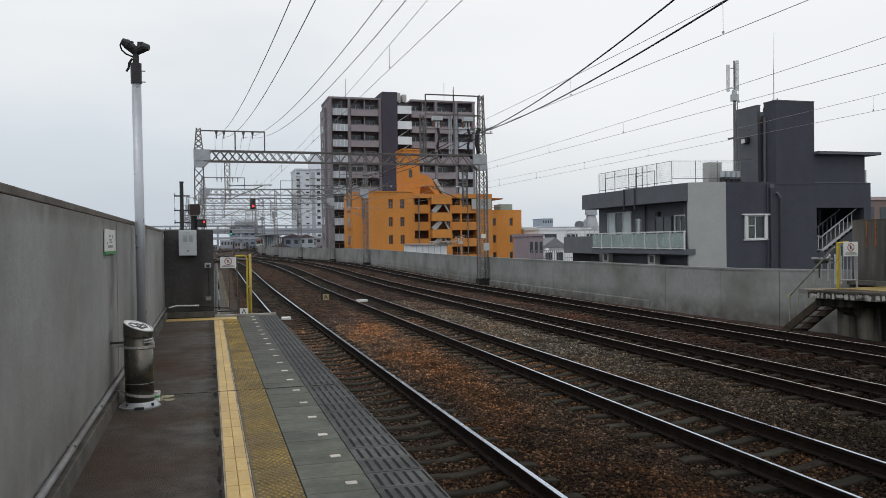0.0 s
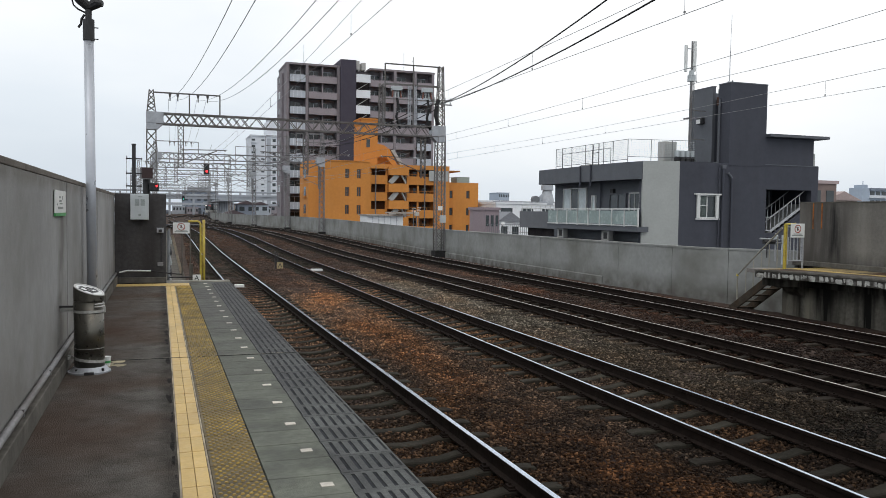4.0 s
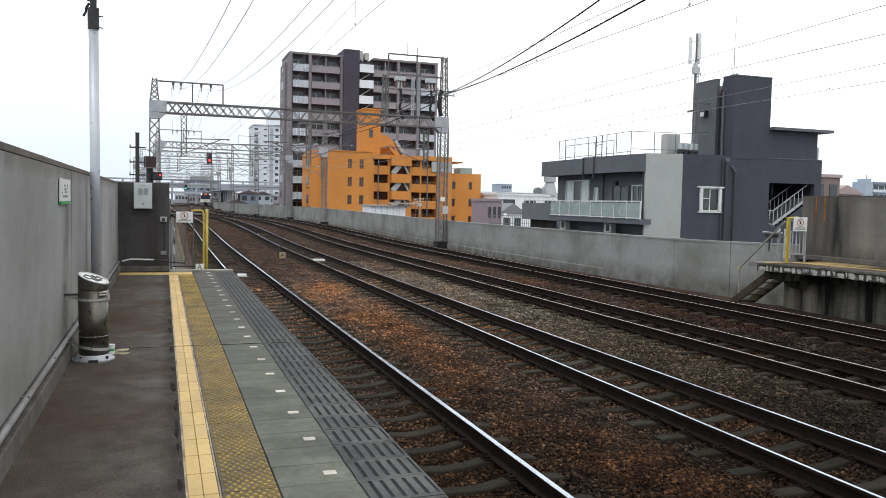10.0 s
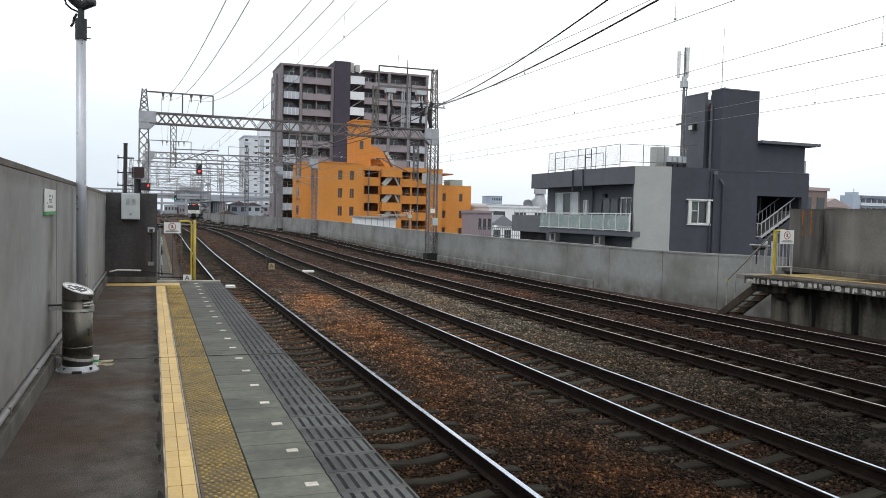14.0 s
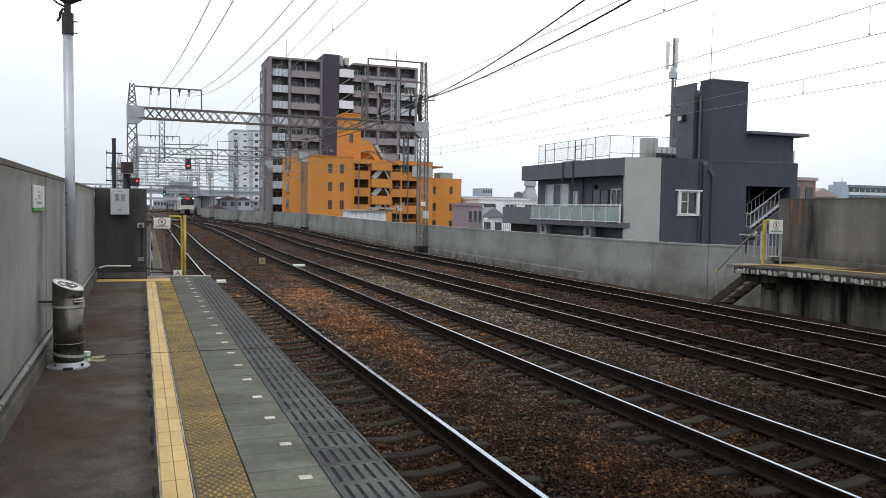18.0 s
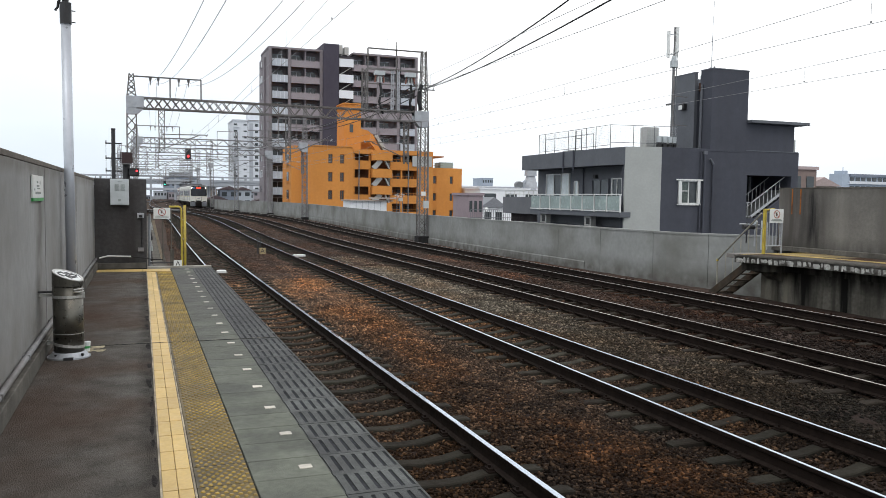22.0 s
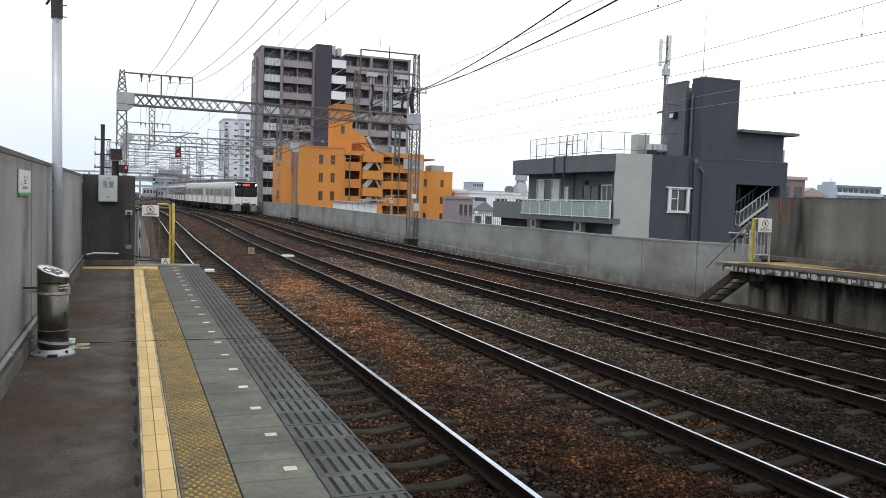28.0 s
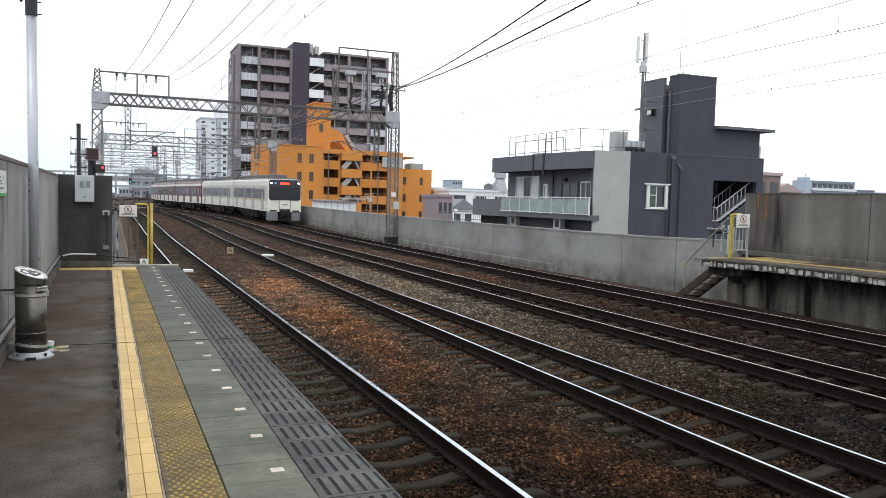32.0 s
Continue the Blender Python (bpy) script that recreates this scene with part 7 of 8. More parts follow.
part("rod", rods(((0, 0, 0), (0, 0, 2.2), 0.025), ((0, 0, 2.2), (0.05, 0, 4.4), 0.012), n=6), M_STEEL, rodt)

# ---- orange apartment house ----
M_ORANGE = mat("orange_render", (0.545, 0.226, 0.052), 0.8, vary=0.06, scale=0.25, bump=0.1, stain=(0.45, 0.185, 0.045), stain_amount=0.4, stain_scale=0.3, streak=True)
M_ORANGE_DK = mat("brown_orange_railing", (0.34, 0.13, 0.03), 0.8, vary=0.12, scale=0.4)


def orange_house():
    t = tagged(empty("orange_apartments"), "bright orange apartment house with stair tower", "apartment house")
    Y = 125.0
    wins = [(x - 0.35, x + 0.35, z - 0.75, z + 0.75) for x in (27.95, 29.85) for z in (7.35, 4.5, 1.65, -1.2)]
    front = part("front_wall", wall_open(24.3, 31.65, GND, 9.25, 0.4, wins), M_ORANGE, t, m=pose(0, Y, 0))
    for h in wins:
        window(front, pose((h[0] + h[1]) / 2, 0.2, (h[2] + h[3]) / 2), 0.7, 1.5, M_ORANGE_DK, M_PANE, 2, False)
    part("front_block", boxes((24.31, 31.64, Y + 0.41, Y + 12, GND, 9.2)), M_ORANGE, t)
    part("parapet", boxes((24.2, 31.75, Y - 0.1, Y + 0.5, 9.25, 9.4)), M_ORANGE, t)
    part("left_block", boxes((22.4, 24.29, Y + 7.6, Y + 12, GND, 9.2)), M_ORANGE, t)
    bay = part("left_bay", boxes((22.0, 24.29, Y + 1.2, Y + 7.6, GND, 9.3)), M_ORANGE, t)
    for z in (7.35, 4.5, 1.65, -1.2):
        window(bay, pose(22.0, Y + 4.4, z, 0, 0, -90), 2.2, 1.5, M_ORANGE_DK, M_PANE, 1, False)
        part("bay_pane", boxes((21.95, 21.985, Y + 3.5, Y + 5.3, z - 0.7, z + 0.7)), M_PANE, bay)
        part("ledge", boxes((21.75, 22.0, Y + 3.0, Y + 5.8, z - 1.0, z - 0.85)), M_ORANGE, bay)
    st = part("stair_tower", boxes((31.05, 33.9, Y + 4, Y + 9, 9.0, 16.5)), M_ORANGE, t, "tall orange stair tower")
    part("tower_cap", boxes((30.9, 34.05, Y + 3.85, Y + 9.1, 15.7, 15.9), (30.9, 34.05, Y + 3.85, Y + 9.1, 16.5, 16.7)), M_ORANGE, st)
    window(st, pose(32.3, Y + 4, 12.6), 0.6, 1.3, M_ORANGE_DK, M_PANE, 1, False)
    part("tower_pane", boxes((32.0, 32.6, Y + 3.95, Y + 3.985, 11.95, 13.25)), M_PANE, st)
    bm = bmesh.new()   # sloping roofed stair at the tower's foot
    for y0, y1 in ((Y + 4, Y + 4.4),):
        vs = [bm.verts.new((x, y, z)) for y in (y0, y1) for x, z in ((33.9, 10.4), (35.3, 10.6), (36.6, 9.0), (37.4, 9.0), (36.0, 11.7), (35.0, 12.4), (33.9, 12.6))]
        bm.faces.new(vs[6::-1])
        bm.faces.new(vs[7:])
        for i in range(7):
            j = (i + 1) % 7
            bm.faces.new((vs[i], vs[j], vs[j + 7], vs[i + 7]))
    bmesh.ops.recalc_face_normals(bm, faces=bm.faces)
    part("sloping_wall", bm, M_ORANGE, t)
    part("roof_stair", bars(((36.5, Y + 4.6, 11.6), (38.2, Y + 4.6, 9.1), 1.4, 0.5)), M_PANEL, t, "pale roofed stair")
    part("roof_wall", boxes((33.9, 37.0, Y + 6, Y + 9, 8.7, 11.2)), M_ORANGE, t)
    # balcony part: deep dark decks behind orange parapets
    # the brown stands for orange render in the decks' shade
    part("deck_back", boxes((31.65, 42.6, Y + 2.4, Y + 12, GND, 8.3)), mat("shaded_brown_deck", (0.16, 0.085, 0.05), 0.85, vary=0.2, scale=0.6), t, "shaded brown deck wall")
    for k, z in enumerate((6.78, 4.03, 1.33, -1.35)):
        part("deck_slab", boxes((31.65, 42.6, Y + 0.4, Y + 2.4, z - 0.95, z - 0.75)), M_ORANGE, t)
        part("deck_parapet", boxes((31.65, 34.6, Y + 0.2, Y + 0.45, z - 0.95, z + 0.45)), M_ORANGE, t)
        part("stair_parapet", boxes((34.6, 37.9, Y - 0.9, Y - 0.65, z + 0.5, z + 1.85)), M_ORANGE, t)
        for x in (34.6, 37.7):
            part("stair_side", boxes((x, x + 0.2, Y - 0.65, Y + 0.4, z + 0.5, z + 1.85)), M_ORANGE, t)
        fl = part("stair_flight", bars(((34.9, Y - 0.3, z - 0.8), (36.1, Y - 0.3, z + 0.55), 0.5, 0.75), ((37.5, Y - 0.4, z - 0.8), (36.8, Y - 0.4, z + 0.5), 0.5, 0.22)), M_PANEL, t, "pale stair flight")
        part("deck_parapet", boxes((37.9, 42.6, Y + 0.2, Y + 0.45, z - 0.95, z + 0.4)), M_ORANGE, t)
        for x in (38.6, 40.0, 41.6):
            part("door", boxes((x - 0.4, x + 0.4, Y + 2.3, Y + 2.4, z - 0.7, z + 1.3)), M_PANE if x > 39 else M_PANEL, t)
    for x in (31.7, 34.3, 39.7):
        part("deck_pier", boxes((x, x + 0.25, Y + 0.25, Y + 0.6, GND, 8.3)), M_ORANGE, t)
    for x in (32.6, 40.9):
        part("drain_pipe", rods(((x, Y - 0.05, GND), (x, Y - 0.05, 8.6), 0.09), n=8), M_FENCE, t, "dark drainpipe")
    for z in (6.78, 4.03, 1.33, -1.35):
        for k in range(7):
            part("rail_bar", boxes((38.3 + k * 0.6, 38.36 + k * 0.6, Y + 0.3, Y + 0.36, z + 0.4, z + 0.75)), M_ORANGE_DK, t)
        part("hand_rail", boxes((37.9, 42.6, Y + 0.28, Y + 0.38, z + 0.72, z + 0.8)), M_ORANGE_DK, t)
    part("deck_roof", boxes((31.65, 42.6, Y - 0.1, Y + 12, 8.3, 9.0)), M_ORANGE, t)
    part("end_wall", boxes((42.6, 45.2, Y + 0.1, Y + 12, GND, 9.0)), M_ORANGE, t)
    part("roof_edge", boxes((45.2, 46.9, Y - 0.4, Y + 6, 8.1, 8.3)), M_ORANGE_DK, t)
    wins = [(x - 0.3, x + 0.3, z - 0.65, z + 0.65) for x in (45.9, 48.9) for z in (4.4, 1.55, -1.3)]
    rb = part("right_wall", wall_open(45.2, 50.75, GND, 6.4, 0.4, wins), M_ORANGE, t, m=pose(0, Y + 1, 0))
    for h in wins:
        window(rb, pose((h[0] + h[1]) / 2, 0.2, (h[2] + h[3]) / 2), 0.6, 1.3, M_ORANGE_DK, M_PANE, 1, False)
    part("right_block", boxes((45.21, 50.74, Y + 1.41, Y + 12, GND, 6.38)), M_ORANGE, t)
    part("water_tank", boxes((48.0, 50.3, Y + 4, Y + 7, 6.4, 7.5)), mat("pale_green_tank", (0.26, 0.33, 0.32), 0.7, vary=0.08), t, "pale green roof tank")
    part("roof_rail", bars(((45.4, Y + 3, 7.3), (48.0, Y + 3, 7.3), 0.06), ((45.4, Y + 3, 6.9), (48.0, Y + 3, 6.9), 0.05)), M_FENCE, t)
    part("pale_panel", boxes((41.6, 45.0, Y - 0.05, Y + 0.09, 6.5, 8.2)), M_PANEL, t, "weathered pale balcony wall")
    return t


orange_house()

# ---- the tall tower block ----
M_TOWERB = mat("taupe_tower_tile", (0.215, 0.195, 0.21), 0.75, vary=0.06, scale=0.2)
M_TOWER_DK = mat("dark_plum_core", (0.057, 0.052, 0.072), 0.75, vary=0.05, scale=0.2)
M_TOWER_BAL = mat("grey_taupe_balustrade", (0.27, 0.245, 0.265), 0.75, vary=0.06, scale=0.3)
M_TOWER_GLASS = mat("bluish_balcony_glass", (0.4, 0.44, 0.49), 0.4, vary=0.08, scale=0.5)
M_TOWER_WHITE = mat("white_balcony_panel", (0.7, 0.74, 0.78), 0.5, vary=0.05, scale=0.5)


def tower_block():
    t = tagged(empty("tower_block"), "tall taupe apartment tower with white and grey balconies", "apartment tower")
    Y, F, TOP = 150.0, 2.95, 28.4
    part("core_wall", boxes((22.0, 50.8, Y + 2.2, Y + 10, GND, TOP)), M_TOWERB, t)
    part("roof_slab", boxes((21.9, 32.0, Y, Y + 10.1, TOP, TOP + 0.35), (37.8, 50.9, Y, Y + 10.1, TOP, TOP + 0.35)), M_TOWERB, t)
    part("dark_core", boxes((32.0, 35.0, Y - 0.6, Y + 8, GND, 29.9)), M_TOWER_DK, t, "dark plum lift core")
    side = part("side_wing", boxes((21.6, 22.0, Y + 3.5, Y + 9.5, GND, 27.2)), M_TOWERB, t)
    for x in (22.0, 25.55, 31.5, 42.6, 46.7, 50.3):
        part("pier", boxes((x, x + 0.5, Y, Y + 2.2, GND, TOP)), M_TOWERB, t)
    for x in (28.7, 40.2):
        part("divider", boxes((x, x + 0.15, Y + 0.3, Y + 2.2, GND, TOP)), M_TOWER_BAL, t)
    for k in range(12):
        z = TOP - 2.0 - k * F
        part("floor_slab", boxes((22.2, 32.0, Y + 0.2, Y + 2.2, z - 1.05, z - 0.85), (37.8, 50.6, Y + 0.2, Y + 2.2, z - 1.05, z - 0.85)), M_TOWERB, t)
        part("white_balcony", boxes((22.6, 25.45, Y - 0.35, Y - 0.2, z - 1.2, z + 0.15)), M_TOWER_GLASS, t, "white glass balcony")
        part("balustrade", boxes((26.1, 31.4, Y - 0.1, Y + 0.1, z - 1.15, z + 0.05)), M_TOWER_BAL, t)
        part("stair_panel", boxes((35.05, 37.8, Y - 0.5, Y - 0.3, z - 0.55, z + 0.95)), M_TOWER_WHITE, t, "white stair panel")
        # a dark sheet stands in for shade inside the open stair
        part("stair_shadow", boxes((35.0, 37.8, Y + 0.8, Y + 1.0, z - 2.0, z + 0.95)), M_DEEP_SHADE, t)
        part("stair_rail", bars(((35.4, Y + 0.2, z - 1.9), (37.4, Y + 0.2, z - 0.6), 0.15)), M_PANEL, t)
        part("balustrade", boxes((37.9, 42.5, Y - 0.1, Y + 0.1, z - 1.15, z + 0.05)), M_TOWER_BAL, t)
        part("balustrade", boxes((43.1, 46.65, Y - 0.1, Y + 0.1, z - 1.15, z + 0.05)), M_TOWER_BAL, t)
        part("white_balcony", boxes((47.3, 50.2, Y - 0.35, Y - 0.2, z - 1.2, z + 0.15)), M_TOWER_GLASS if k % 3 else M_TOWER_BAL, t)
        for x, w in ((23.9, 1.9), (27.4, 1.8), (30.1, 1.8), (39.2, 1.8), (41.4, 1.6), (44.6, 1.8), (48.7, 1.8)):
            part("window", boxes((x - w / 2, x + w / 2, Y + 2.1, Y + 2.2, z - 0.8, z + 1.25)), M_PANE, t)
        for x, w, h in ((26.6, 0.7, 0.9), (29.2, 0.6, 1.0), (38.3, 0.7, 0.9), (40.7, 0.6, 1.0), (43.6, 0.6, 0.9)):
            part("balcony_unit", boxes((x + (k * 7 % 5) * 0.25, x + w + (k * 7 % 5) * 0.25, Y + 1.2, Y + 1.7, z - 0.84, z - 0.84 + h)), M_TOWER_GLASS if (k + int(x)) % 3 else M_AC, t, "pale outdoor unit on the balcony")
        for x in (23.25, 24.0, 24.75):
            part("glass_mullion", boxes((x, x + 0.06, Y - 0.4, Y - 0.35, z - 1.2, z + 0.15)), M_TOWER_WHITE, t)
        for xa, xb in ((26.1, 31.4), (37.9, 46.65)):
            part("railing", boxes((xa, xb, Y - 0.04, Y + 0.02, z + 0.12, z + 0.18)), M_TOWER_BAL, t)
        for x, w in ((23.9, 1.9), (27.4, 1.8), (30.1, 1.8), (39.2, 1.8), (41.4, 1.6), (44.6, 1.8), (48.7, 1.8)):
            part("window_frame", boxes((x - 0.05, x + 0.05, Y + 2.04, Y + 2.09, z - 0.8, z + 1.25), (x - w / 2, x + w / 2, Y + 2.04, Y + 2.09, z + 1.2, z + 1.3)), M_TOWER_GLASS, t)
        window(side, WEST(21.52, Y + 6.5, z - 0.2), 2.2, 1.3, M_TOWER_WHITE if k % 2 else M_TOWERB, M_PANE, 1, False)
    part("roof_plant", boxes((35.2, 36.0, Y + 1, Y + 3, TOP, 30.1), (36.4, 37.2, Y + 1, Y + 3, TOP, 29.8)), M_AC, t)
    for x in (26.0, 46.0):
        part("roof_mast", rods(((x, Y + 5, 28.5), (x, Y + 5, 33.2), 0.04), n=5), M_FENCE, t)
    return t


tower_block()

# ---- pale far tower ----
M_PALE = mat("pale_grey_tower", (0.62, 0.65, 0.69), 0.8, vary=0.05, scale=0.1)
M_PALE_SH = mat("grey_tower_recess", (0.36, 0.385, 0.42), 0.8, vary=0.06, scale=0.1)


def pale_tower():
    far = Matrix.Translation((0, 0, 1.375)) @ Matrix.Scale(1.56, 4) @ Matrix.Translation((0, 0, -1.375))
    t = tagged(empty("pale_tower", far), "pale grey far apartment tower with small windows", "apartment tower")
    Y, F, TOP = 240.0, 1.86, 23.0
    part("body", boxes((25.0, 36.0, Y, Y + 14, GND, TOP)), M_PALE, t)
    part("recess", boxes((29.6, 30.7, Y - 0.15, Y - 0.02, GND, TOP - 0.6)), M_PALE_SH, t)
    part("penthouse", boxes((29.8, 33.2, Y + 2, Y + 10, TOP, 27.6)), M_PALE, t)
    part("tank", boxes((30.4, 32.2, Y + 3, Y + 9, 27.6, 28.6)), M_PALE_SH, t)
    part("parapet", boxes((24.8, 36.2, Y - 0.3, Y + 14.2, TOP, TOP + 0.35)), M_PALE, t)
    for k in range(16):
        z = TOP - 1.1 - k * F
        for x, w, h in ((25.7, 1.0, 0.55), (28.4, 0.9, 0.4), (31.7, 0.95, 0.85), (33.6, 0.8, 0.8), (34.6, 0.8, 0.8)):
            part("window", boxes((x - w / 2, x + w / 2, Y - 0.06, Y - 0.01, z - h / 2, z + h / 2)), M_PANE, t)
        part("balcony", boxes((24.7, 26.7, Y - 0.6, Y - 0.1, z - 0.85, z - 0.35)), M_PALE, t)
        part("balcony", boxes((32.6, 35.8, Y - 0.5, Y - 0.1, z - 0.9, z - 0.5)), M_PALE, t)
    return t


pale_tower()

# ---- low buildings beyond the parapet and in the distance ----
M_WHITE_WALL = mat("white_factory_wall", (0.76, 0.78, 0.8), 0.7, vary=0.06, scale=0.3)
M_PINK = mat("mauve_grey_wall", (0.27, 0.22, 0.24), 0.8, vary=0.06, scale=0.4)
M_BROWN = mat("brown_house_wall", (0.21, 0.16, 0.145), 0.8, vary=0.1, scale=0.5)
M_ROOFTILE = mat("dark_roof_tile", (0.09, 0.07, 0.075), 0.7, vary=0.15, scale=1.0)
# distance haze is mixed into this wall colour
M_HAZE = mat("hazy_blue_grey_wall", (0.4, 0.44, 0.49), 0.8, vary=0.05, scale=0.1)
M_BEIGE = mat("beige_house_wall", (0.36, 0.31, 0.27), 0.8, vary=0.06, scale=0.5)
# bluer still: the haze of the farthest blocks, put into their paint
M_FARBLUE = mat("far_hazy_blue_wall", (0.36, 0.42, 0.5), 0.8, vary=0.05, scale=0.1)
M_BLUEGREY = mat("blue_grey_office_wall", (0.2, 0.23, 0.28), 0.7, vary=0.06, scale=0.2)
SHADES = (M_WHITE_WALL, M_BEIGE, M_PALE, M_BLUEGREY, M_PINK, M_TOWER_BAL)


def low_house(name, label, x0, x1, y0, y1, top, wall, roof=None, gable=0.0, rows=2, cols=3, parapet=True, group=""):
    """A plain distant house: walls, roof and the windows of the side that faces the line."""
    t = tagged(empty(name), label, "building", group)
    part("wall", boxes((x0, x1, y0, y1, GND, top)), wall, t)
    if gable:
        bm = bmesh.new()
        xm = (x0 + x1) / 2
        vs = [bm.verts.new((x, y, z)) for y in (y0 - 0.3, y1 + 0.3) for x, z in ((x0 - 0.3, top), (x1 + 0.3, top), (xm, top + gable))]
        for q in ((0, 1, 2), (5, 4, 3), (0, 3, 4, 1), (1, 4, 5, 2), (2, 5, 3, 0)):
            bm.faces.new([vs[i] for i in q])
        bmesh.ops.recalc_face_normals(bm, faces=bm.faces)
        part("roof", bm, roof or M_ROOFTILE, t)
    else:
        part("roof", boxes((x0 - 0.15, x1 + 0.15, y0 - 0.15, y1 + 0.15, top, top + 0.3)), roof or wall, t)
    for r in range(rows):
        for c in range(cols):
            x = x0 + (x1 - x0) * (c + 0.5) / cols
            z = top - 1.3 - r * 2.8
            part("window", boxes((x - (x1 - x0) / cols * 0.28, x + (x1 - x0) / cols * 0.28, y0 - 0.06, y0 + 0.02, z - 0.65, z + 0.65)), M_PANE, t)
    return t


shed = tagged(empty("white_shed"), "low white corrugated shed with thin flat roof", "shed")
part("wall", boxes((25.0, 29.8, 100, 104, GND, 0.85)), M_WHITE_WALL, shed)
for k in range(5):
    part("panel_joint", boxes((25.7 + k * 0.8, 25.76 + k * 0.8, 99.97, 100.0, -3, 0.85)), M_PALE_SH, shed)
part("roof", boxes((24.8, 30.6, 99.6, 104.4, 0.85, 1.02), (28.2, 30.9, 99.2, 103, 1.15, 1.35)), M_BEIGE, shed)
aer = tagged(empty("roof_aerials", pose(31.2, 100, 1.0)), "cluster of white aerials and a fan beside the shed", "aerial")
for dx, h in ((0.0, 0.9), (0.4, 0.6), (0.75, 1.05)):
    part("aerial_mast", rods(((dx, 0, -4), (dx, 0, h), 0.05), n=6), M_FENCE, aer)
    for k in range(3):
        part("aerial_rod", bars(((dx - 0.3, 0, h - 0.1 - k * 0.2), (dx + 0.3, 0, h - 0.06 - k * 0.2), 0.035)), M_SIGNWHITE, aer)
part("fan_box", boxes((0.2, 0.7, -0.3, 0.3, -0.1, 0.35), bevel=0.03), M_AC, aer, "pale fan box")
low_house("mauve_house", "flat mauve grey house beyond the parapet", 36.35, 38.2, 88, 93, 1.75, M_PINK, rows=2, cols=3)
low_house("white_house", "white house with sloping grey roof", 41.6, 44.8, 96, 104, 0.3, M_WHITE_WALL, gable=1.3, rows=1, cols=2, roof=mat("grey_slate_roof", (0.2, 0.21, 0.23), 0.8, vary=0.12))
low_house("white_factory", "long white factory with flat roof", 51.5, 74.0, 120, 140, 2.9, M_WHITE_WALL, rows=1, cols=6)
low_house("factory_hall", "long pale factory hall with ribbed roof", 66.0, 120.0, 165, 190, 3.9, M_WHITE_WALL, rows=0, cols=1)
duct = tagged(empty("factory_duct"), "grey factory duct and silo on a roof", "duct")
part("duct", tube([(60.0, 121, 3.0), (60.0, 121, 4.2), (60.5, 121, 4.6), (62.0, 121, 4.6)], 0.3, n=10), M_PALE_SH, duct)
hood = part("hood", rods(((61.2, 121, 2.9), (61.2, 121, 3.6), 1.3, 1.2), ((61.2, 121, 3.6), (61.2, 121, 5.3), 1.2, 0.75), ((61.2, 121, 5.3), (61.2, 121, 6.2), 1.05, 1.0), n=20), M_STEEL, duct, "silver flared exhaust hood")
part("blower", rods(((59.0, 120.6, 3.7), (59.0, 121.4, 3.7), 0.65), n=16), M_FENCE, duct, "dark round blower")
for k in range(26):
    part("roof_rib", boxes((51.6 + k * 0.86, 51.75 + k * 0.86, 119.7, 121.5, 3.2, 3.36)), M_PALE_SH, duct)
yard = tagged(empty("yard_fence", pose(0, 84.5, 0)), "dark steel yard fence beyond the parapet", "fence")
for k in range(24):
    part("fence_bar", bars(((35.2 + k * 0.26, 0, -1.2), (35.2 + k * 0.26, 0, 0.15), 0.04)), M_FENCE, yard)
part("fence_rail", bars(((35.2, 0, 0.12), (41.2, 0, 0.12), 0.06)), M_FENCE, yard)
part("lower_rail", bars(((35.2, 0, -0.8), (41.2, 0, -0.8), 0.06)), M_FENCE, yard)
dish = tagged(empty("satellite_dish", pose(38.5, 87.6, 0.1)), "small white satellite dish by the mauve house", "dish")
part("bowl", rods(((0, 0, 0), (0, -0.08, 0.03), 0.07, 0.25), n=18), M_SIGNWHITE, dish)
part("mount", rods(((0, 0.05, -1.5), (0, 0.05, 0), 0.05), n=8), M_FENCE, dish)
low_house("office_block", "far blue grey office block", 156, 161.5, 360, 372, 11.2, M_FARBLUE, rows=3, cols=6)
low_house("brick_house", "brown brick house behind the opposite platform", 58.0, 61.2, 60, 68, 4.6, M_BROWN, rows=1, cols=2, roof=mat("faded_pink_roof", (0.4, 0.32, 0.32), 0.7, vary=0.08))
low_house("beige_house", "beige house with low gable roof", 62.0, 66.0, 62, 70, 3.1, M_BEIGE, gable=0.9, rows=1, cols=2, roof=mat("faded_rose_tiles", (0.36, 0.29, 0.28), 0.8, vary=0.1))
hosp = tagged(empty("office_tower_block"), "far pale grey office block with banded windows and stepped roof", "building")
part("wall", boxes((217.52, 238, 200, 206, GND, 10.4)), M_FARBLUE, hosp)
part("stair_head", boxes((214.6, 217.5, 199.6, 205, GND, 11.2), (215.6, 217.2, 200, 204, 11.2, 12.2), (216.2, 216.35, 201, 201.2, 12.2, 13.4)), M_FARBLUE, hosp, "taller stair head")
part("roof_band", boxes((218, 237.5, 199.5, 206.2, 10.4, 11.2)), M_BLUEGREY, hosp, "blue grey roof band")
for k in range(6):
    z = 9.4 - k * 2.9
    part("balcony_band", boxes((217.6, 238.2, 199.2, 200.0, z - 1.5, z - 0.6)), M_PALE, hosp)
    for c in range(8):
        part("window", boxes((218.3 + c * 2.45, 220.1 + c * 2.45, 199.85, 200.02, z - 0.5, z + 0.7)), M_PANE, hosp)
low_house("office_wing", "low far grey office wing", 238.4, 254, 205, 211, 8.6, M_BLUEGREY, rows=2, cols=6)
low_house("town_house", "pale far building beside the office block", 256, 264, 208, 214, 7.2, M_PALE, rows=2, cols=3, group="town houses")
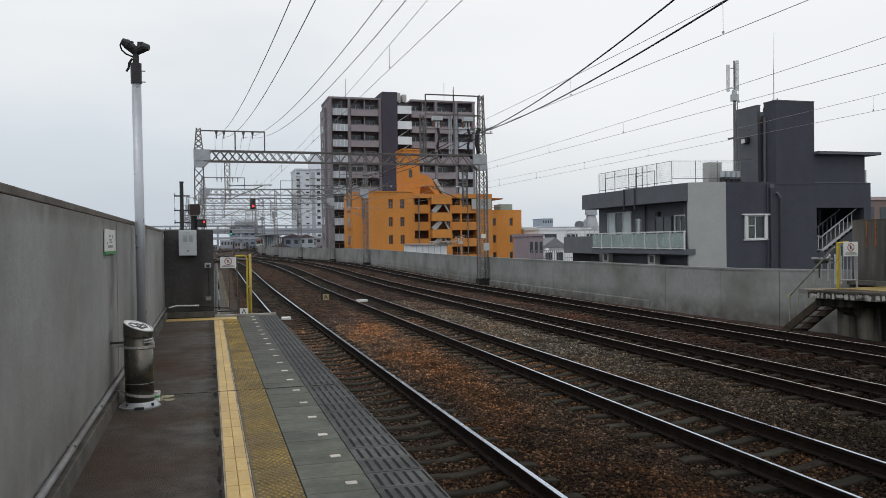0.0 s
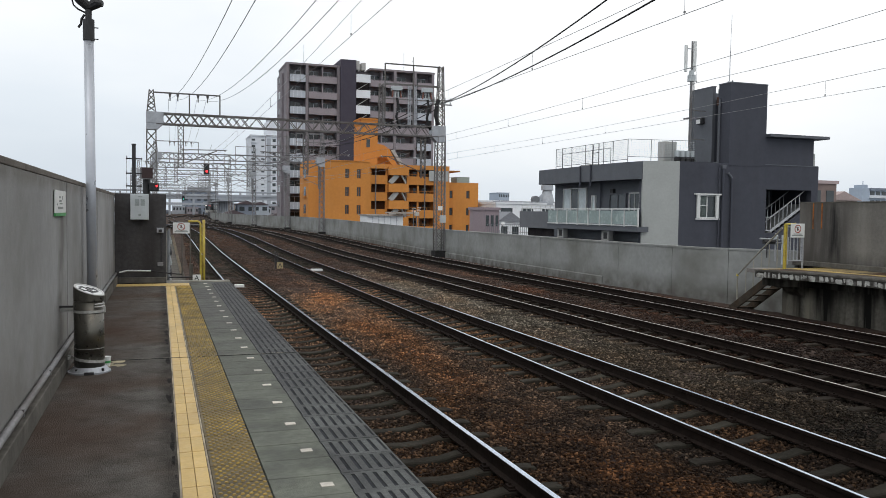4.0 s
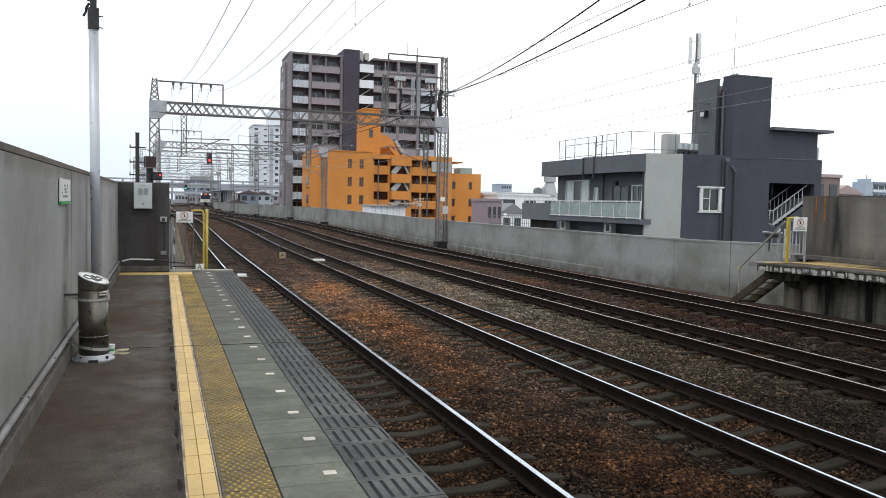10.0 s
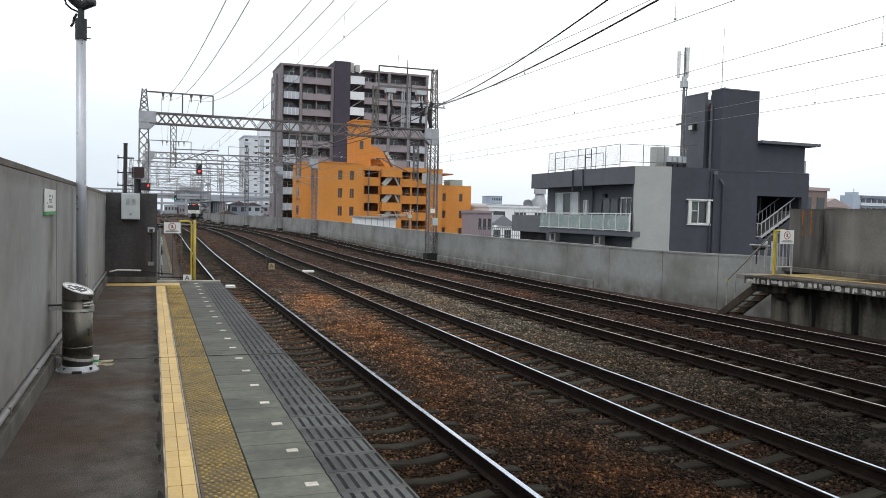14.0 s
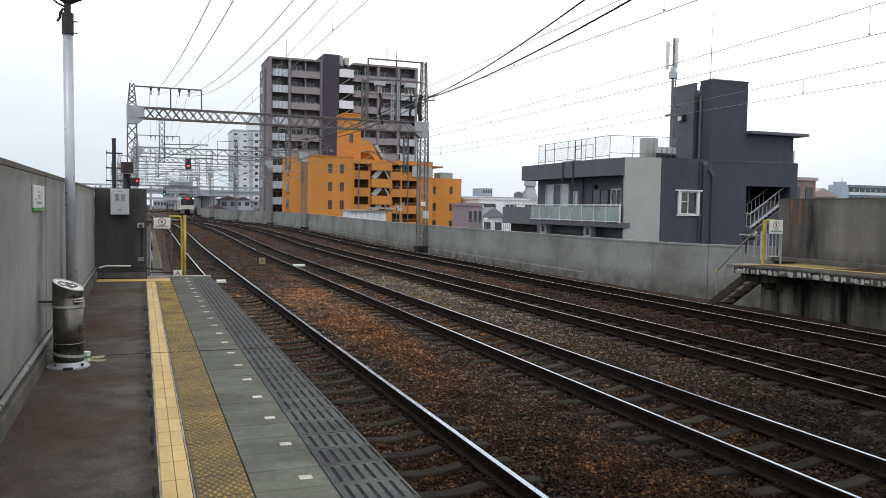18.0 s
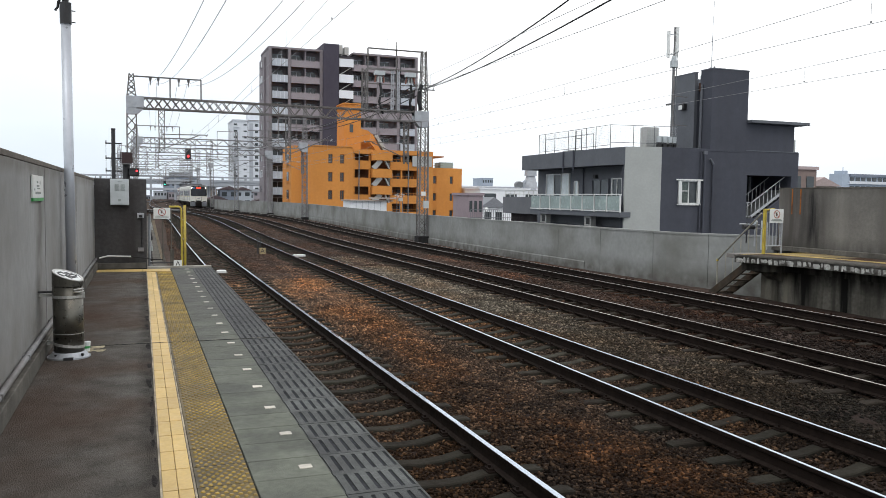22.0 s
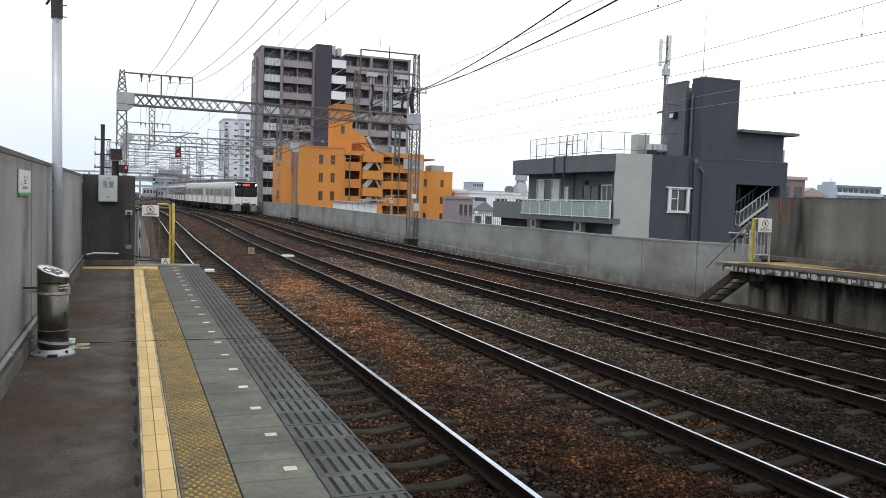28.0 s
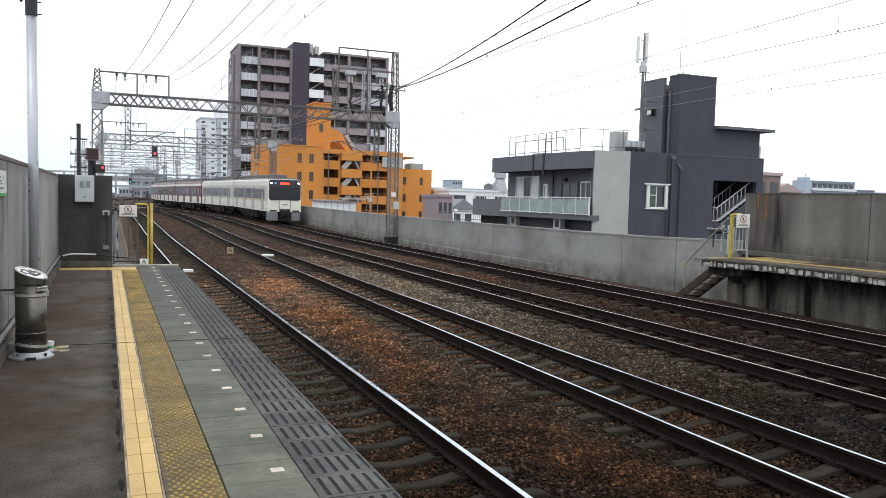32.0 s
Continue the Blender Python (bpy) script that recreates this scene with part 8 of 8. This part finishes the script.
low_house("town_house", "far beige building with flat roof", 265, 300, 212, 218, 8.2, M_HAZE, rows=1, cols=9, group="town houses")
rng = random.Random(7)
for k in range(46):   # roofs of the town, along the line and towards the horizon
    left = k % 3 == 0
    y = rng.uniform(70, 420)
    x = -rng.uniform(9, 70) - y * 0.05 if left else rng.uniform(34, 60) + y * rng.uniform(0.25, 0.9)
    if not left and 118 < y < 175 and x < 56:
        continue
    w, d = rng.uniform(6, 13), rng.uniform(7, 12)
    top = rng.uniform(-1.5, 1.2) + y * 0.008
    low_house("town_house", "small town house with weathered roof in the distance", x, x + w, y, y + d, top, SHADES[k % 6], gable=1.7 if k % 2 else 0, rows=2, cols=3, group="town houses")
for k in range(64):   # crowded small roofs either side of the far line, none on it
    y = 205 + (k * 53) % 170
    side = -1 if k % 2 else 1
    w = rng.uniform(3.0, 7.0)
    x = base_bend(y) + (-6 - (k * 7 % 40) * 1.1 - w if side < 0 else 18 + (k * 11 % 40) * 1.2)
    low_house("town_house", "crowded small town building beside the far line", x, x + w, y, y + rng.uniform(4, 8), rng.uniform(-1.5, 3.4), (M_BEIGE, M_PALE, M_BLUEGREY, M_TOWER_BAL, M_HAZE)[(k * 3) % 5] if k % 3 else M_PALE_SH, gable=1.2 if k % 4 == 0 else 0, rows=2, cols=2 + k % 2, group="town houses")
# road bridge and a station roof across the line, far off
ob = tagged(empty("road_bridge"), "grey road bridge crossing the line in the distance", "bridge")
part("deck", boxes((-60, 75, 262, 272, 4.6, 5.5)), M_PALE_SH, ob)
part("parapet", boxes((-60, 75, 261.7, 262, 5.5, 6.1)), M_PALE_SH, ob)
for x in (-30, -12, 18, 40):
    part("pier", boxes((x, x + 2, 263, 271, GND, 4.6)), M_PALE_SH, ob)
st = tagged(empty("station_roof"), "long grey station canopy in the distance", "station")
part("canopy", boxes((14.5, 21, 215, 300, 3.6, 4.0)), M_PALE_SH, st)
for k in range(10):
    part("column", boxes((17.9, 18.2, 217 + k * 9, 217.3 + k * 9, -1.2, 3.6)), M_PALE, st)
for k in range(6):
    low_house("far_block", "hazy apartment block near the horizon", -90 + k * 34, -72 + k * 34, 430 + (k * 37) % 60, 450 + (k * 37) % 60, 5.0 + (k * 5) % 9, SHADES[k], rows=4, cols=5, group="far blocks")

# huts, cabinets and poles in the yard left of the far line
for k in range(14):
    y = 105 + k * 9.5
    x = bend(y) - 2.6 - (k * 5 % 7) * 0.9
    hut = tagged(empty("relay_cabinet", pose(x, y, lift(y) - 1.4)), "pale lineside equipment cabinet far along the viaduct", "cabinet", "lineside cabinets")
    w, h = 0.5 + (k * 3 % 5) * 0.22, 1.3 + (k * 7 % 5) * 0.45
    part("case", boxes((-w, w, -0.5, 0.5, 0, h), bevel=0.03), (M_BOXGREY, M_PALE, M_STEEL)[k % 3], hut)
    part("cap", boxes((-w - 0.08, w + 0.08, -0.58, 0.58, h, h + 0.1)), M_PALE_SH, hut)
    part("door_panel", boxes((-w * 0.8, w * 0.8, -0.53, -0.5, 0.2, h - 0.2)), M_PALE_SH, hut)
    if k % 2:
        pole = tagged(empty("lineside_pole", pose(x + 1.1, y + 3, lift(y) - 1.4)), "thin grey lineside pole with a short arm", "pole", "lineside poles")
        part("shaft", rods(((0, 0, 0), (0, 0, 4.5 + k * 0.2), 0.09, 0.06), n=8), M_STEEL_OLD, pole)
        part("arm", bars(((-0.6, 0, 4.0 + k * 0.2), (0.6, 0, 4.0 + k * 0.2), 0.08)), M_STEEL_OLD, pole)

# a second, farther bridge and pale crowded town blocks
ob = tagged(empty("road_bridge"), "hazy far bridge with lattice rail behind the first", "bridge")
part("deck", boxes((-80, 90, 330, 338, 3.0, 3.9)), M_PALE_SH, ob)
part("upper_deck", boxes((-80, 90, 331, 338, 8.2, 8.7)), M_PALE_SH, ob)
for k in range(18):
    part("pier", boxes((-78 + k * 9.0, -77.2 + k * 9.0, 331, 332, -1, 8.2)), M_PALE_SH, ob)
part("signal_cabin", boxes((10, 18, 329, 334, 8.7, 10.2)), M_PALE_SH, ob, "grey cabin on the bridge")
for k in range(22):
    x = -70 + k * 6.3
    low_house("town_house", "pale hazy town block in the far distance", x, x + rng.uniform(4, 6.2), 380 + (k * 29) % 40, 430, rng.uniform(0.5, 3.5), (M_PALE_SH, M_TOWER_BAL, M_BLUEGREY)[k % 3], rows=1 + k % 3, cols=4, group="town houses")


# ---- what moves ----
def on_track(y):
    c = TRACKS[3]
    return Vector((c + bend(y, c), y, RAIL_Z + lift(y)))


def car_pose(y, i):
    """The pose of car i when the train's front is at y: both ends of the car lie on the track."""
    for _ in range(i + 1):
        a = on_track(y)
        back = y + CAR_L
        for _ in range(4):
            d = on_track(back) - a
            back += CAR_L - d.length
        b = on_track(back)
        y = back
    d = b - a
    return Matrix.Translation(a) @ Matrix.Rotation(math.atan2(-d.x, d.y), 4, "Z") @ Matrix.Rotation(math.atan2(d.z, math.hypot(d.x, d.y)), 4, "X")


def motions():
    for i, car in enumerate(CARS):
        walk(car, [(t, car_pose(train_y(t), i)) for t in range(0, 33)])


motions()
